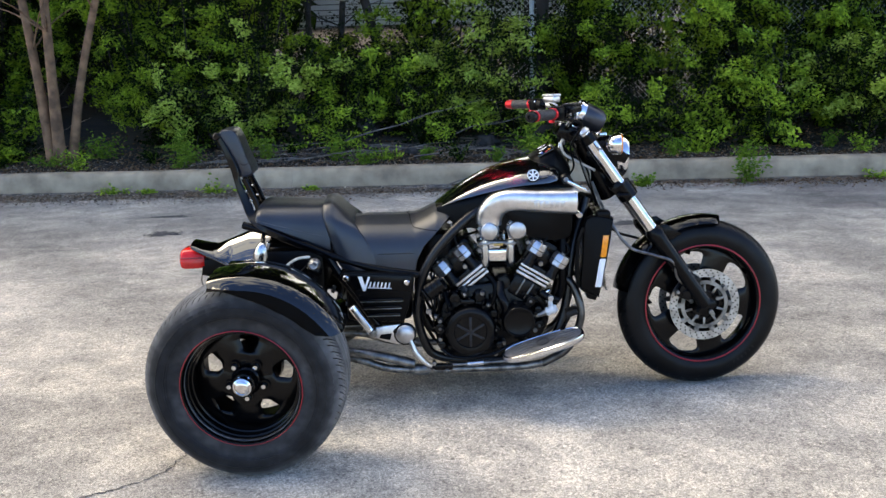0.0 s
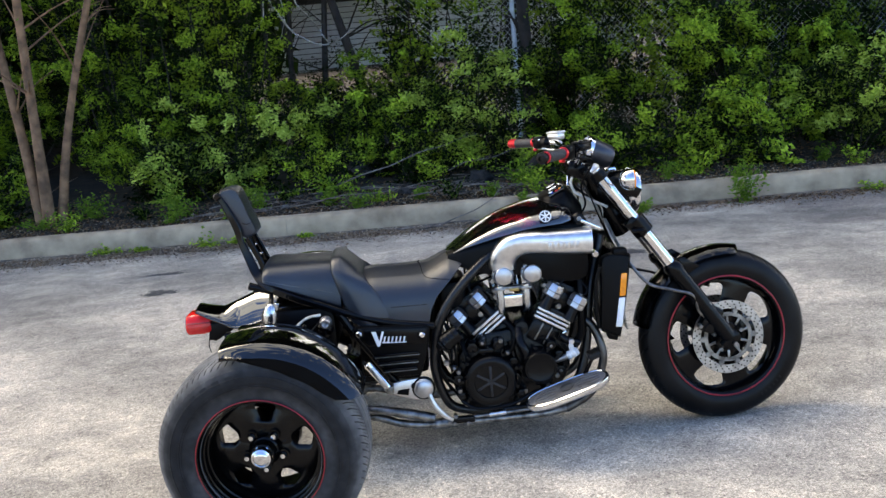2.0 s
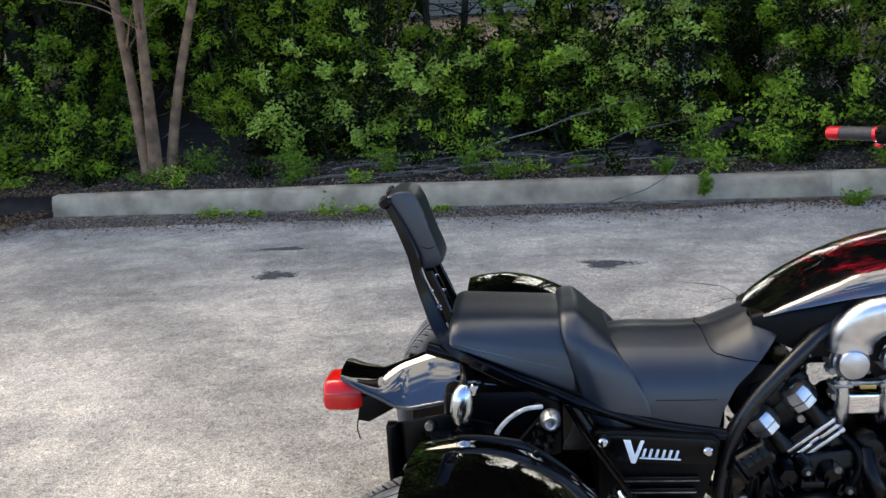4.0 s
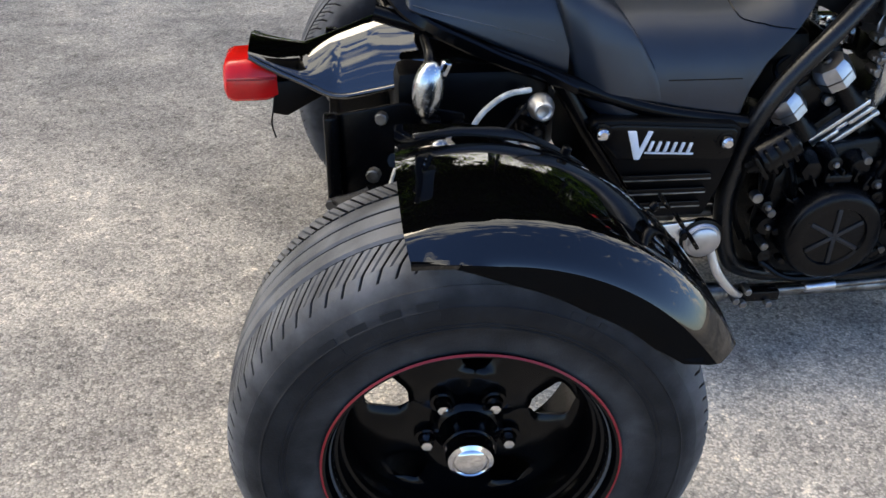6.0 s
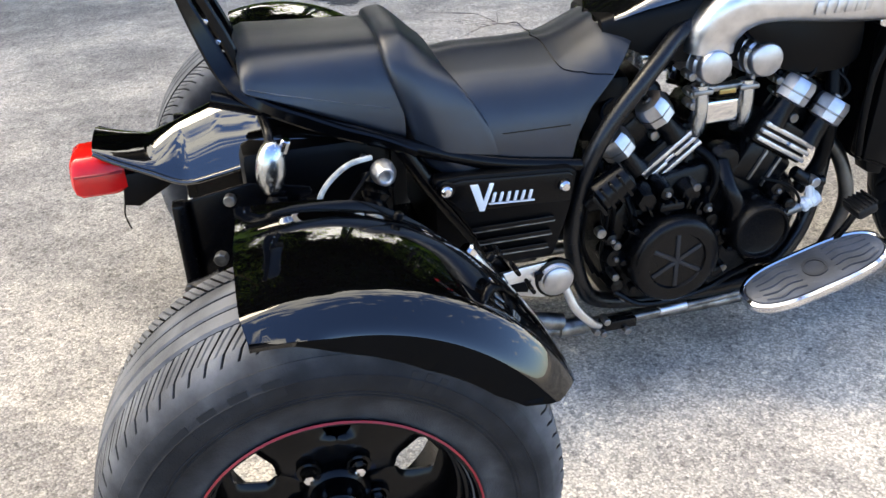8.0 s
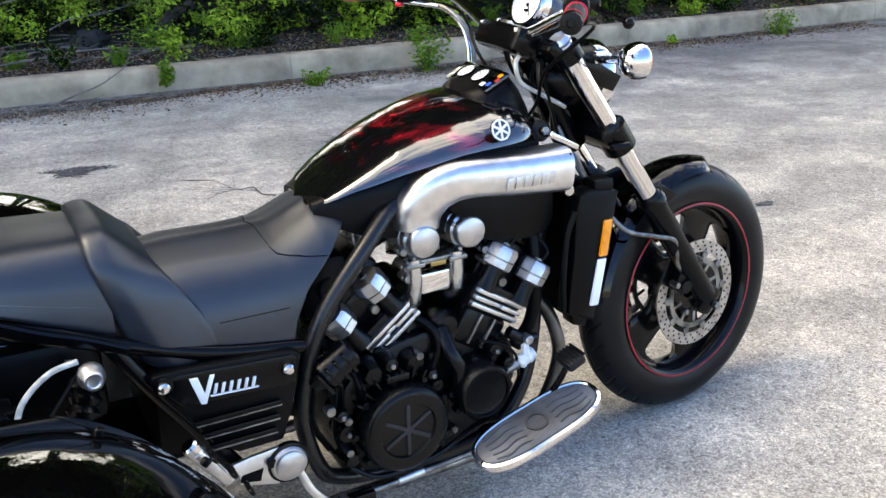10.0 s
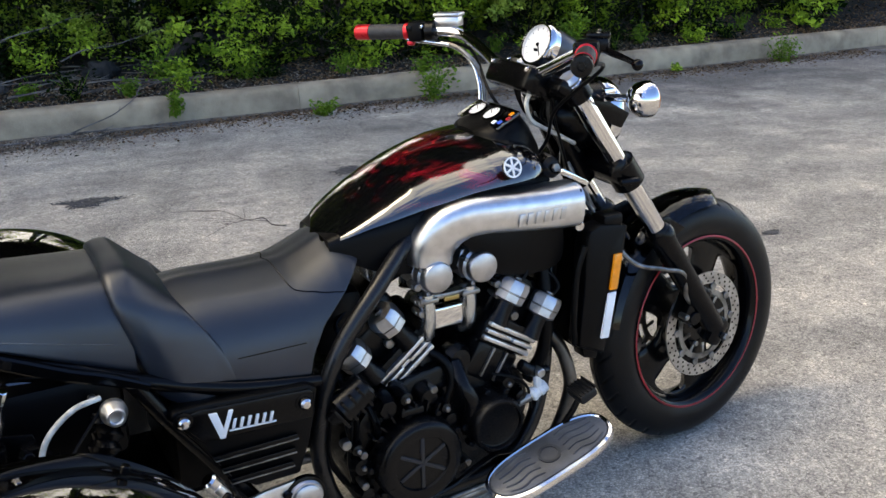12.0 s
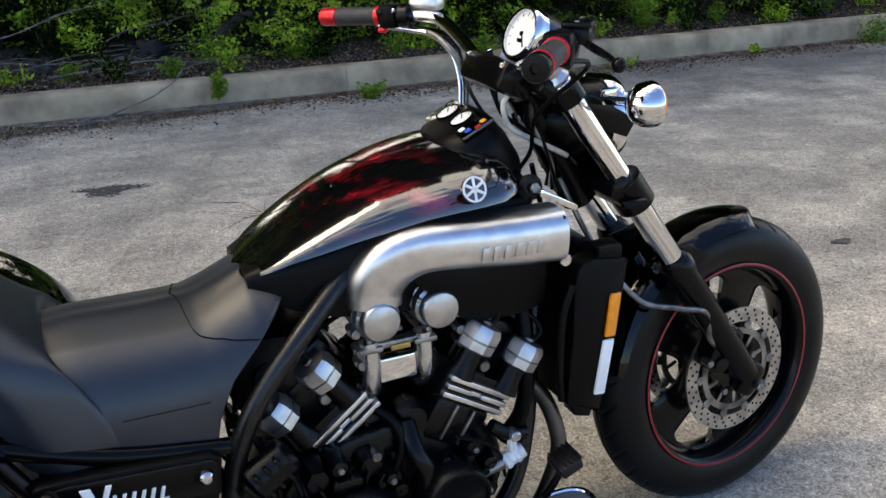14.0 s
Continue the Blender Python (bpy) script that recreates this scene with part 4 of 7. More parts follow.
def build_tank():
    xs = [0.590, 0.604, 0.634, 0.667, 0.708, 0.765, 0.81, 0.867, 0.91, 0.961, 1.0, 1.03, 1.05]
    zt = [0.728, 0.736, 0.758, 0.783, 0.810, 0.841, 0.859, 0.875, 0.885, 0.892, 0.892, 0.88, 0.86]
    zb = [0.722, 0.724, 0.740, 0.755, 0.768, 0.785, 0.796, 0.810, 0.816, 0.820, 0.822, 0.828, 0.83]
    w = [0.03, 0.072, 0.100, 0.117, 0.133, 0.149, 0.161, 0.174, 0.182, 0.186, 0.180, 0.163, 0.12]
    rows = []
    for x in np.linspace(0.590, 1.05, 44):
        ww = interp(x, xs, w)
        rows.append(ring_section(x, ww * 0.96, interp(x, xs, zt), interp(x, xs, zb), 1.0, 31, ww))
    tank = part("tank_cover", grid(rows, cap=True), TANK, trike, "glossy black tank cover with faint red flames")
    # the dark body below it
    rows = []
    for x in np.linspace(0.600, 1.07, 12):
        rows.append(ring_section(x, interp(x, [0.60, 0.66, 0.74], [0.080, 0.112, 0.132]), interp(x, xs, zb) + 0.01, interp(x, [0.60, 0.70, 1.07], [0.70, 0.66, 0.62]), 0.3, 13))
    part("air_box", grid(rows, cap=True), PLASTIC, trike)
    # added block keeps the gap between seat and frame dark
    part("frame_infill", box((0.605, 0, 0.570), (0.10, 0.21, 0.13), 0.02), PLASTIC, trike)
    # maker's badge: a plain disc and ring
    for s in (-1,):
        ax = (0.05, s * 0.93, 0.35)
        c = Vector((0.940, s * 0.187, 0.852))
        bd = bmesh.new()
        lathe([(0.0205, -0.004), (0.0208, 0.0015), (0.001, 0.0022)], c, ax, 32, bm=bd)
        badge = part("badge", bd, GLOSS, tank)
        rg = bmesh.new()
        lathe([(0.0172, 0.001), (0.0203, 0.001), (0.0203, 0.0033), (0.0172, 0.0033)], c, ax, 36, bm=rg, closed=True)
        axv = Vector(ax).normalized()
        sv = axv.cross(Vector((0, 0, 1))).normalized()
        uv = sv.cross(axv)
        for k in range(3):
            t = radians(90 + 60 * k)
            d = math.cos(t) * sv + math.sin(t) * uv
            m = Matrix((d, axv, d.cross(axv))).transposed().to_4x4()
            box(c + axv * 0.0022, (0.034, 0.0022, 0.0046), 0.0008, m, bm=rg)
        part("badge_ring", rg, WHITE, tank, "pale round badge ring")


def build_console():
    rows = []
    for x, w, zt, zb in ((0.945, 0.05, 0.895, 0.85), (0.960, 0.088, 0.904, 0.85), (0.985, 0.102, 0.914, 0.85), (1.015, 0.104, 0.930, 0.845), (1.035, 0.098, 0.932, 0.84), (1.060, 0.085, 0.905, 0.835), (1.090, 0.06, 0.862, 0.825)):
        rows.append(ring_section(x, w * 0.86, zt, zb, 0.5, 21, w))
    con = part("instrument_console", grid(rows, cap=True), PLASTIC, trike, "matt black instrument console with two white dials")
    nrm = Vector((-0.46, 0, 0.888))
    base = Vector((1.000, 0, 0.9150))
    side, upd = Vector((0, -1, 0)), Vector((0.888, 0, 0.46))
    m = Matrix((upd, side, nrm)).transposed().to_4x4()
    part("console_panel", box(base + nrm * 0.001, (0.064, 0.165, 0.008), 0.004, m), GLOSS, con)
    for y in (0.036, -0.021):
        c = base + side * -y + nrm * 0.006
        part("gauge_rim", lathe([(0.0195, 0), (0.0225, 0.001), (0.0225, 0.004), (0.0195, 0.004)], c, nrm, 28, closed=True), SATIN, con)
        g = part("gauge_face", lathe([(0.020, 0.0), (0.020, 0.002), (0.001, 0.0022)], c, nrm, 28), WHITE, con, "white gauge face")
        t = bmesh.new()
        for k in range(9):
            a = radians(-30 + 30 * k)
            d = math.cos(a) * side + math.sin(a) * upd
            rod(c + nrm * 0.0025 + d * 0.014, c + nrm * 0.0025 + d * 0.0185, 0.0006, 5, 0, bm=t)
        rod(c + nrm * 0.003, c + nrm * 0.003 + (side * -0.7 + upd * 0.5) * 0.015, 0.0008, 5, 0, bm=t)
        part("gauge_marks", t, HOLE, con)
    for y, u, mt in ((-0.054, -0.018, WHITE), (-0.070, -0.014, BLUE), (-0.057, 0.014, HOLE), (-0.072, 0.016, ORANGE), (-0.080, 0.002, RED_STRIPE)):
        part("tell_tale", box(base + side * -y + upd * u + nrm * 0.005, (0.011, 0.011, 0.004), 0.0015, m), mt, con)


def build_scoop(s):
    path = [(1.092, 0.754), (1.03, 0.756), (0.96, 0.760), (0.89, 0.764), (0.848, 0.760), (0.815, 0.744), (0.795, 0.719), (0.787, 0.694), (0.785, 0.672)]
    half = [0.045, 0.0435, 0.041, 0.039, 0.0405, 0.044, 0.047, 0.048, 0.0475]
    mid = [0.172, 0.170, 0.166, 0.158, 0.148, 0.138, 0.128, 0.120, 0.118]
    p3 = smooth_path([(x, 0, z) for x, z in path], 6)
    rows = []
    m = len(p3)
    for i, q in enumerate(p3):
        t = (p3[min(i + 1, m - 1)] - p3[max(i - 1, 0)]).normalized()
        nn = Vector((-t.z, 0, t.x))
        h = interp(i / 6, range(len(half)), half)
        row = []
        for j in range(28):
            a = 2 * math.pi * j / 28
            cc, ss = math.cos(a), math.sin(a)
            row.append(q + nn * h * math.copysign(abs(cc) ** 0.75, cc) + Vector((0, s * interp(i / 6, range(len(mid)), mid) + 0.048 * math.copysign(abs(ss) ** 0.6, ss), 0)))
        rows.append(row)
    bm = grid(rows, cv=True)
    bmesh.ops.recalc_face_normals(bm, faces=bm.faces[:])
    bmesh.ops.solidify(bm, geom=bm.faces[:], thickness=0.004)
    sc = part("intake_scoop", bm, ALU, trike, "brushed aluminium intake scoop")
    for k in range(6):
        x = 0.938 + 0.019 * k
        mk = plate([(x, 0.741), (x + 0.012, 0.741), (x + 0.016, 0.764), (x + 0.004, 0.764)], s * (0.2155 - 0.0006 * (5 - k)), s * (0.2195 - 0.0006 * (5 - k)), 0.0008)
        part("scoop_mark", mk, MARK, sc)
    # near-black plate gives the open mouth its inner shade
    part("scoop_mouth", plate([(1.086, 0.722), (1.089, 0.722), (1.089, 0.792), (1.086, 0.792)], s * 0.132, s * 0.212, 0.001), HOLE, sc)


CAP_GREY = mat("satin_grey_cap", (0.46, 0.46, 0.47), 0.36, metal=1.0, vary=0.08, scale=40)


def build_intakes():
    for s in (-1, 1):
        build_scoop(s)
        cover = curve_poly([(0.833, 0.722), (0.850, 0.735), (0.90, 0.728), (1.07, 0.720), (1.082, 0.70), (1.078, 0.63), (1.02, 0.612), (0.93, 0.625), (0.90, 0.66), (0.86, 0.69)], 4)
        part("side_shroud", plate(cover, s * 0.10, s * 0.166, 0.006), PLASTIC, trike)
        for x, z in ((0.785, 0.651), (0.886, 0.653)):
            body = lathe([(0.030, 0.05), (0.036, 0.06), (0.0365, 0.108), (0.0370, 0.112), (0.0370, 0.120), (0.0325, 0.124), (0.0315, 0.137), (0.0300, 0.1405), (0.0285, 0.1415), (0.001, 0.1425)], (x, s * 0.032, z), (0, s, 0), 40)
            cap = part("carburettor_cap", body, CAP_GREY, trike, "round satin aluminium carburettor cap")
            for a in (60, 150, 240, 330):
                part("cap_screw", rod((x + 0.038 * math.cos(radians(a)), s * 0.14, z + 0.038 * math.sin(radians(a))), (x + 0.038 * math.cos(radians(a)), s * 0.163, z + 0.038 * math.sin(radians(a))), 0.0045, 8), STEEL, cap)
            part("carburettor_flange", rod((x, s * 0.05, z), (x, s * 0.135, z), 0.040, 8, 0.004), ALU, cap)
        # intake runners and bridge below the caps
        for x0, x1, zl in ((0.767, 0.774, 0.514), (0.860, 0.868, 0.524)):
            part("intake_runner", tube([(x0, s * 0.150, 0.615), (x0 + 0.001, s * 0.152, 0.58), (x0 + 0.002, s * 0.150, zl + 0.036), (x1 - 0.004, s * 0.142, zl + 0.010), (x1 - 0.012, s * 0.128, zl - 0.008)], [0.0165, 0.0170, 0.0170, 0.0165, 0.0150], 16, 5), CHROME_SOFT, trike, "polished aluminium intake runner")
            part("runner_collar", box((x0, s * 0.148, 0.604), (0.040, 0.040, 0.010), 0.003), STEEL, trike)
        part("fuel_rail", box((0.815, s * 0.150, 0.606), (0.12, 0.02, 0.012), 0.004), STEEL, trike)
        part("intake_bridge", box((0.814, s * 0.146, 0.560), (0.064, 0.026, 0.044), 0.005), CHROME, trike, "polished aluminium bridge plate")
        part("brass_link", box((0.818, s * 0.160, 0.600), (0.034, 0.006, 0.010), 0.002), BRASS, trike, "small brass link")
        jx = bmesh.new()
        for x, z in ((0.752, 0.600), (0.753, 0.578), (0.925, 0.605), (0.928, 0.580), (0.745, 0.635)):
            rod((x, s * 0.125, z), (x, s * 0.162, z), 0.008, 10, bm=jx)
            rod((x - 0.010, s * 0.148, z), (x + 0.012, s * 0.148, z), 0.005, 8, bm=jx)
        tagged(part("carburettor_linkage", jx, STEEL, trike), kind="stuff")
        # petcock lever beside the console
    lev = part("choke_lever", plate([(1.060, 0.820), (1.066, 0.831), (1.134, 0.793), (1.129, 0.783)], -0.178, -0.168, 0.003), CHROME, trike, "chrome lever")
    part("lever_pivot", lathe([(0.020, 0), (0.022, 0.012), (0.014, 0.02), (0.002, 0.021)], (1.060, -0.135, 0.824), (0, -1, 0.2), 20), SATIN, lev)
    part("lever_screw", rod((1.060, -0.158, 0.828), (1.060, -0.166, 0.830), 0.009, 6), STEEL, lev)


build_tank()
build_console()
build_intakes()


# engine


def bank(centre, lean, front, w):
    """One pair of cylinders: lean is the way of its machined fins in x and z."""
    o = Vector((centre[0], 0, centre[1]))
    a = Vector((math.cos(radians(lean)), 0, math.sin(radians(lean))))
    b = Vector((-a.z, 0, a.x))
    if b.z < 0:
        b = -b
    m = Matrix((a, Vector((0, 1, 0)), a.cross(Vector((0, 1, 0))))).transposed().to_4x4()
    cyl = part("cylinder_block", box(o - b * 0.055, (0.118, 2 * w - 0.03, 0.105), 0.012, m), MATT, trike)
    for s in (-1, 1):
        part("cylinder_flank", box(o - b * 0.066 + Vector((0, s * (w - 0.020), 0)), (0.112, 0.040, 0.082), 0.012, m), MATT, cyl)
        for k in (-1, 1):
            part("casting_rib", box(o - b * 0.062 + a * 0.018 * k + Vector((0, s * (w + 0.0015), 0)), (0.006, 0.010, 0.066), 0.002, m), STEEL if front else MATT, cyl)
        part("flank_bolt", rod(o - b * 0.070 + a * 0.038 + Vector((0, s * (w - 0.006), 0)), o - b * 0.070 + a * 0.038 + Vector((0, s * (w + 0.006), 0)), 0.006, 8), STEEL, cyl)
        for k in (-1, 0, 1):
            blade = bmesh.new()
            c = o + b * 0.0152 * k + Vector((0, s * w, 0))
            if k == 0:
                box(c - a * 0.036, (0.050, 0.03, 0.0088), 0.0020, m, bm=blade)
                box(c + a * 0.036, (0.054, 0.03, 0.0088), 0.0020, m, bm=blade)
                box(c, (0.03, 0.018, 0.008), 0.002, m, bm=blade)
            else:
                box(c, (0.124, 0.03, 0.0092), 0.0020, m, bm=blade)
            part("machined_fin", blade, ALU, cyl, "bright machined cooling fin")
        core = box(o + b * 0.004 + Vector((0, s * (w - 0.026), 0)), (0.128, 0.06, 0.06), 0.005, m)
        part("fin_bed", core, MATT, cyl)
    head = part("cylinder_head", box(o + b * 0.062, (0.135, 2 * w - 0.05, 0.075), 0.016, m), MATT, trike)
    part("cam_cover", box(o + b * 0.105, (0.150, 2 * w - 0.06, 0.05), 0.02, m), MATT, head)
    for s in (-1, 1):
        for k in (-1, 1):
            off = 0.047 * k - (0.0 if front else 0.014)
            c = o + b * (0.094 if front else 0.098) + a * (off + (0.008 if front else 0.0)) + Vector((0, s * (w - 0.006), 0))
            part("plug_tower", lathe([(0.026, -0.075), (0.021, -0.05), (0.021, -0.016), (0.001, -0.016)], c, b, 18), MATT, head)
            cap = lathe([(0.0255, -0.026), (0.0325, -0.022), (0.0335, 0.012), (0.0290, 0.022), (0.001, 0.023)], c, b, 8)
            part("plug_cover", cap, CAP_GREY, head, "faceted silver plug cover", 25)
            part("cover_groove", lathe([(0.0328, -0.007), (0.0342, -0.006), (0.0342, -0.004), (0.0328, -0.003)], c, b, 8, closed=True), STEEL, head)
            part("cover_bolt", rod(c + b * 0.023, c + b * 0.029, 0.0095, 16), STEEL, head)
            # black disc stands in for the shade in the bolt's socket
            part("bolt_socket", rod(c + b * 0.027, c + b * 0.0296, 0.0055, 6, 0.0003), HOLE, head)
            part("plug_lead", tube([c + b * 0.01, c + b * 0.05 + a * 0.01, c + b * 0.06 - a * (0.05 if front else -0.05) - Vector((0, s * 0.03, 0)), Vector((0.84, s * 0.05, 0.66))], 0.0045, 8), PLASTIC, head)
        part("head_bolt", rod(o + b * 0.045 + a * 0.005 + Vector((0, s * (w - 0.03), 0)), o + b * 0.045 + a * 0.005 + Vector((0, s * (w - 0.012), 0)), 0.010, 12), STEEL, head)


RAY = mat("dark_grey_ray_paint", (0.016, 0.016, 0.018), 0.4, spec=0.3)


def round_cover(c, r, y, s, ribs, name, label):
    """A round engine cover with a raised rim; ribs: rays on its face."""
    prof = [(r * 1.04, y - 0.09), (r * 1.05, y - 0.02), (r * 1.02, y - 0.012), (r, y - 0.006), (r * 0.94, y), (r * 0.86, y), (r * 0.83, y - 0.007), (r * 0.80, y - 0.008), (0.001, y - 0.006)]
    if ribs:
        prof[4:] = [(r * 0.93, y - 0.001), (r * 0.80, y), (r * 0.67, y - 0.002), (r * 0.64, y - 0.0075), (0.001, y - 0.0075)]
    bm = lathe(prof, (c[0], 0, c[1]), (0, s, 0), 64)
    cv = part(name, bm, MATT, trike, label)
    for k in range(ribs):
        t = radians(90 + 360 / ribs * k)
        m = Matrix.Rotation(-t, 4, "Y")
        part("cover_ray", box((c[0] + 0.32 * r * math.cos(t), s * (y - 0.0075), c[1] + 0.32 * r * math.sin(t)), (0.64 * r, 0.007, 0.0085), 0.002, m), RAY, cv)
    for k in range(9):
        t = radians(20 + 40 * k)
        part("cover_screw", rod((c[0] + 1.12 * r * math.cos(t), s * (y - 0.05), c[1] + 1.12 * r * math.sin(t)), (c[0] + 1.12 * r * math.cos(t), s * (y - 0.028), c[1] + 1.12 * r * math.sin(t)), 0.007, 10), MATT, cv)
    return cv


def build_engine():
    case = bmesh.new()
    plate(curve_poly([(0.60, 0.36), (0.66, 0.43), (0.78, 0.46), (0.90, 0.45), (0.98, 0.40), (1.0, 0.32), (0.97, 0.25), (0.90, 0.19), (0.70, 0.17), (0.60, 0.22)], 4), -0.165, 0.165, 0.012, bm=case)
    box((0.79, 0, 0.175), (0.34, 0.24, 0.07), 0.02, bm=case)
    engine = part("crankcase", case, MATT, trike, "black four-cylinder engine casing")
    bank((0.722, 0.475), 38.5, False, 0.138)
    bank((0.942, 0.487), -31.8, True, 0.168)
    for s in (-1, 1):
        round_cover((0.709, 0.297), 0.088, 0.238, s, 6, "clutch_cover", "matt black round engine cover with six rays")
        round_cover((0.884, 0.330), 0.058, 0.238, s, 0, "alternator_cover", "plain matt black round cover")
        # oil way and hoses between the covers
        part("oil_pipe", tube([(0.840, s * 0.20, 0.345), (0.838, s * 0.205, 0.385), (0.822, s * 0.195, 0.420), (0.82, s * 0.16, 0.455)], [0.017, 0.016, 0.016, 0.018], 14), MATT, engine)
        part("case_rib", tube([(0.79, s * 0.17, 0.24), (0.80, s * 0.175, 0.33), (0.79, s * 0.17, 0.42)], 0.012, 10), MATT, engine)
        part("starter_body", lathe([(0.018, 0), (0.032, 0.006), (0.033, 0.07), (0.020, 0.085), (0.012, 0.10)], (0.618, s * 0.19, 0.478), (-0.82, 0, -0.57), 20), MATT, engine)
        for k in range(4):
            part("body_rib", box((0.600 - 0.016 * k, s * 0.214, 0.467 - 0.011 * k), (0.007, 0.016, 0.05), 0.002, Matrix.Rotation(radians(-35), 4, "Y")), MATT, engine)
        part("terminal", rod((0.560, s * 0.195, 0.372), (0.560, s * 0.215, 0.372), 0.010, 10), STEEL, engine)
        part("water_hose", tube([(1.055, s * 0.13, 0.62), (1.05, s * 0.155, 0.52), (1.045, s * 0.15, 0.42), (1.01, s * 0.14, 0.36)], 0.015, 12), PLASTIC, engine)
        part("water_elbow", tube([(0.965, s * 0.185, 0.425), (0.995, s * 0.19, 0.405), (1.03, s * 0.185, 0.395)], 0.013, 12), MATT, engine)
        part("elbow_bolt", rod((1.000, s * 0.19, 0.408), (1.000, s * 0.214, 0.408), 0.010, 8), ALU, engine)
        part("sensor", rod((0.945, s * 0.19, 0.340), (0.985, s * 0.195, 0.352), 0.011, 12), STEEL, engine)
        part("thermostat", lathe([(0.030, 0), (0.033, 0.03), (0.022, 0.045), (0.001, 0.047)], (0.835, s * 0.12, 0.455), (0, s, 0.1), 20), MATT, engine)
        lo = bmesh.new()
        for x, z in ((0.83, 0.24), (0.91, 0.25), (0.60, 0.26), (0.62, 0.21), (0.80, 0.20), (0.945, 0.285), (0.755, 0.43), (0.60, 0.33)):
            rod((x, s * 0.16, z), (x, s * 0.20, z), 0.0085, 8, bm=lo)
        tagged(part("case_bolts", lo, STEEL, engine), kind="stuff")
        wires = bmesh.new()
        rnd = random.Random(4)
        for k in range(7):
            x0, z0 = 0.545 + 0.012 * k, 0.40 - 0.01 * k
            tube([(x0, s * 0.15, z0 + 0.12), (x0 + rnd.uniform(-.02, .03), s * (0.17 + 0.004 * k), z0 + 0.03), (x0 + rnd.uniform(-.02, .04), s * 0.17, z0 - 0.06), (x0 + rnd.uniform(0, .07), s * 0.15, z0 - 0.15)], 0.0035 + 0.0008 * (k % 3), 7, 5, bm=wires)
        tagged(part("wiring", wires, PLASTIC, engine), kind="stuff")
    # castings, unions and small bolts on the near and far flanks
    for s in (-1, 1):
        flank = [((0.655, 0.415), 0.024, 0.040), ((0.690, 0.432), 0.016, 0.046), ((0.745, 0.415), 0.022, 0.036), ((0.775, 0.390), 0.014, 0.050), ((0.795, 0.350), 0.018, 0.034), ((0.800, 0.290), 0.020, 0.030), ((0.815, 0.235), 0.016, 0.040), ((0.930, 0.395), 0.020, 0.034), ((0.955, 0.365), 0.015, 0.044), ((0.960, 0.300), 0.022, 0.026), ((0.905, 0.245), 0.018, 0.030), ((0.600, 0.300), 0.022, 0.030), ((0.605, 0.240), 0.018, 0.036), ((0.585, 0.350), 0.014, 0.044)]
        for k, ((x, z), r, h) in enumerate(flank):
            boss = lathe([(r * 1.15, 0.150), (r * 1.1, 0.158 + h * 0.5), (r * 0.85, 0.162 + h * 0.8), (r * 0.80, 0.162 + h), (r * 0.4, 0.164 + h), (0.001, 0.162 + h)], (x, 0, z), (0, s, 0), 16 if k % 3 else 6)
            part("casting_boss", boss, MATT, engine)
            if k % 2:
                part("boss_bolt", rod((x, s * (0.160 + h), z), (x, s * (0.170 + h), z), 0.0055, 8), STEEL, engine)
        part("oil_line", tube([(0.60, s * 0.195, 0.225), (0.66, s * 0.21, 0.195), (0.78, s * 0.205, 0.20), (0.86, s * 0.205, 0.235), (0.93, s * 0.20, 0.25)], 0.006, 8), SATIN, engine)
        part("breather_hose", tube([(0.755, s * 0.13, 0.50), (0.795, s * 0.165, 0.47), (0.805, s * 0.18, 0.43), (0.788, s * 0.18, 0.385)], 0.009, 10), PLASTIC, engine)
        part("wire_lead", tube([(0.90, s * 0.18, 0.42), (0.94, s * 0.205, 0.41), (0.975, s * 0.20, 0.375), (0.99, s * 0.19, 0.32)], 0.0032, 7), PLASTIC, engine)
        part("cover_lug", box((0.700, s * 0.20, 0.404), (0.05, 0.03, 0.018), 0.005), MATT, engine)
        for k in range(7):
            t = radians(62 + 14 * k)
            part("case_fin", box((0.707 + 0.104 * math.cos(t), s * 0.20, 0.306 + 0.104 * math.sin(t)), (0.020, 0.028, 0.004), 0.001, Matrix.Rotation(-t, 4, "Y")), MATT, engine)
    plug = bmesh.new()
    for k in range(4):
        rod((0.985 + 0.009 * k, -0.195, 0.352 + 0.004 * k), (0.996 + 0.009 * k, -0.196, 0.358 + 0.004 * k), 0.016 - 0.002 * (k % 2), 9, 0.003, bm=plug)
    tube([(1.005, -0.196, 0.365), (1.0, -0.197, 0.385), (0.998, -0.195, 0.412)], [0.010, 0.009, 0.006], 8, 4, bm=plug)
    part("white_plug", plug, WHITE_SOFT, engine, "white plastic plug")


build_engine()


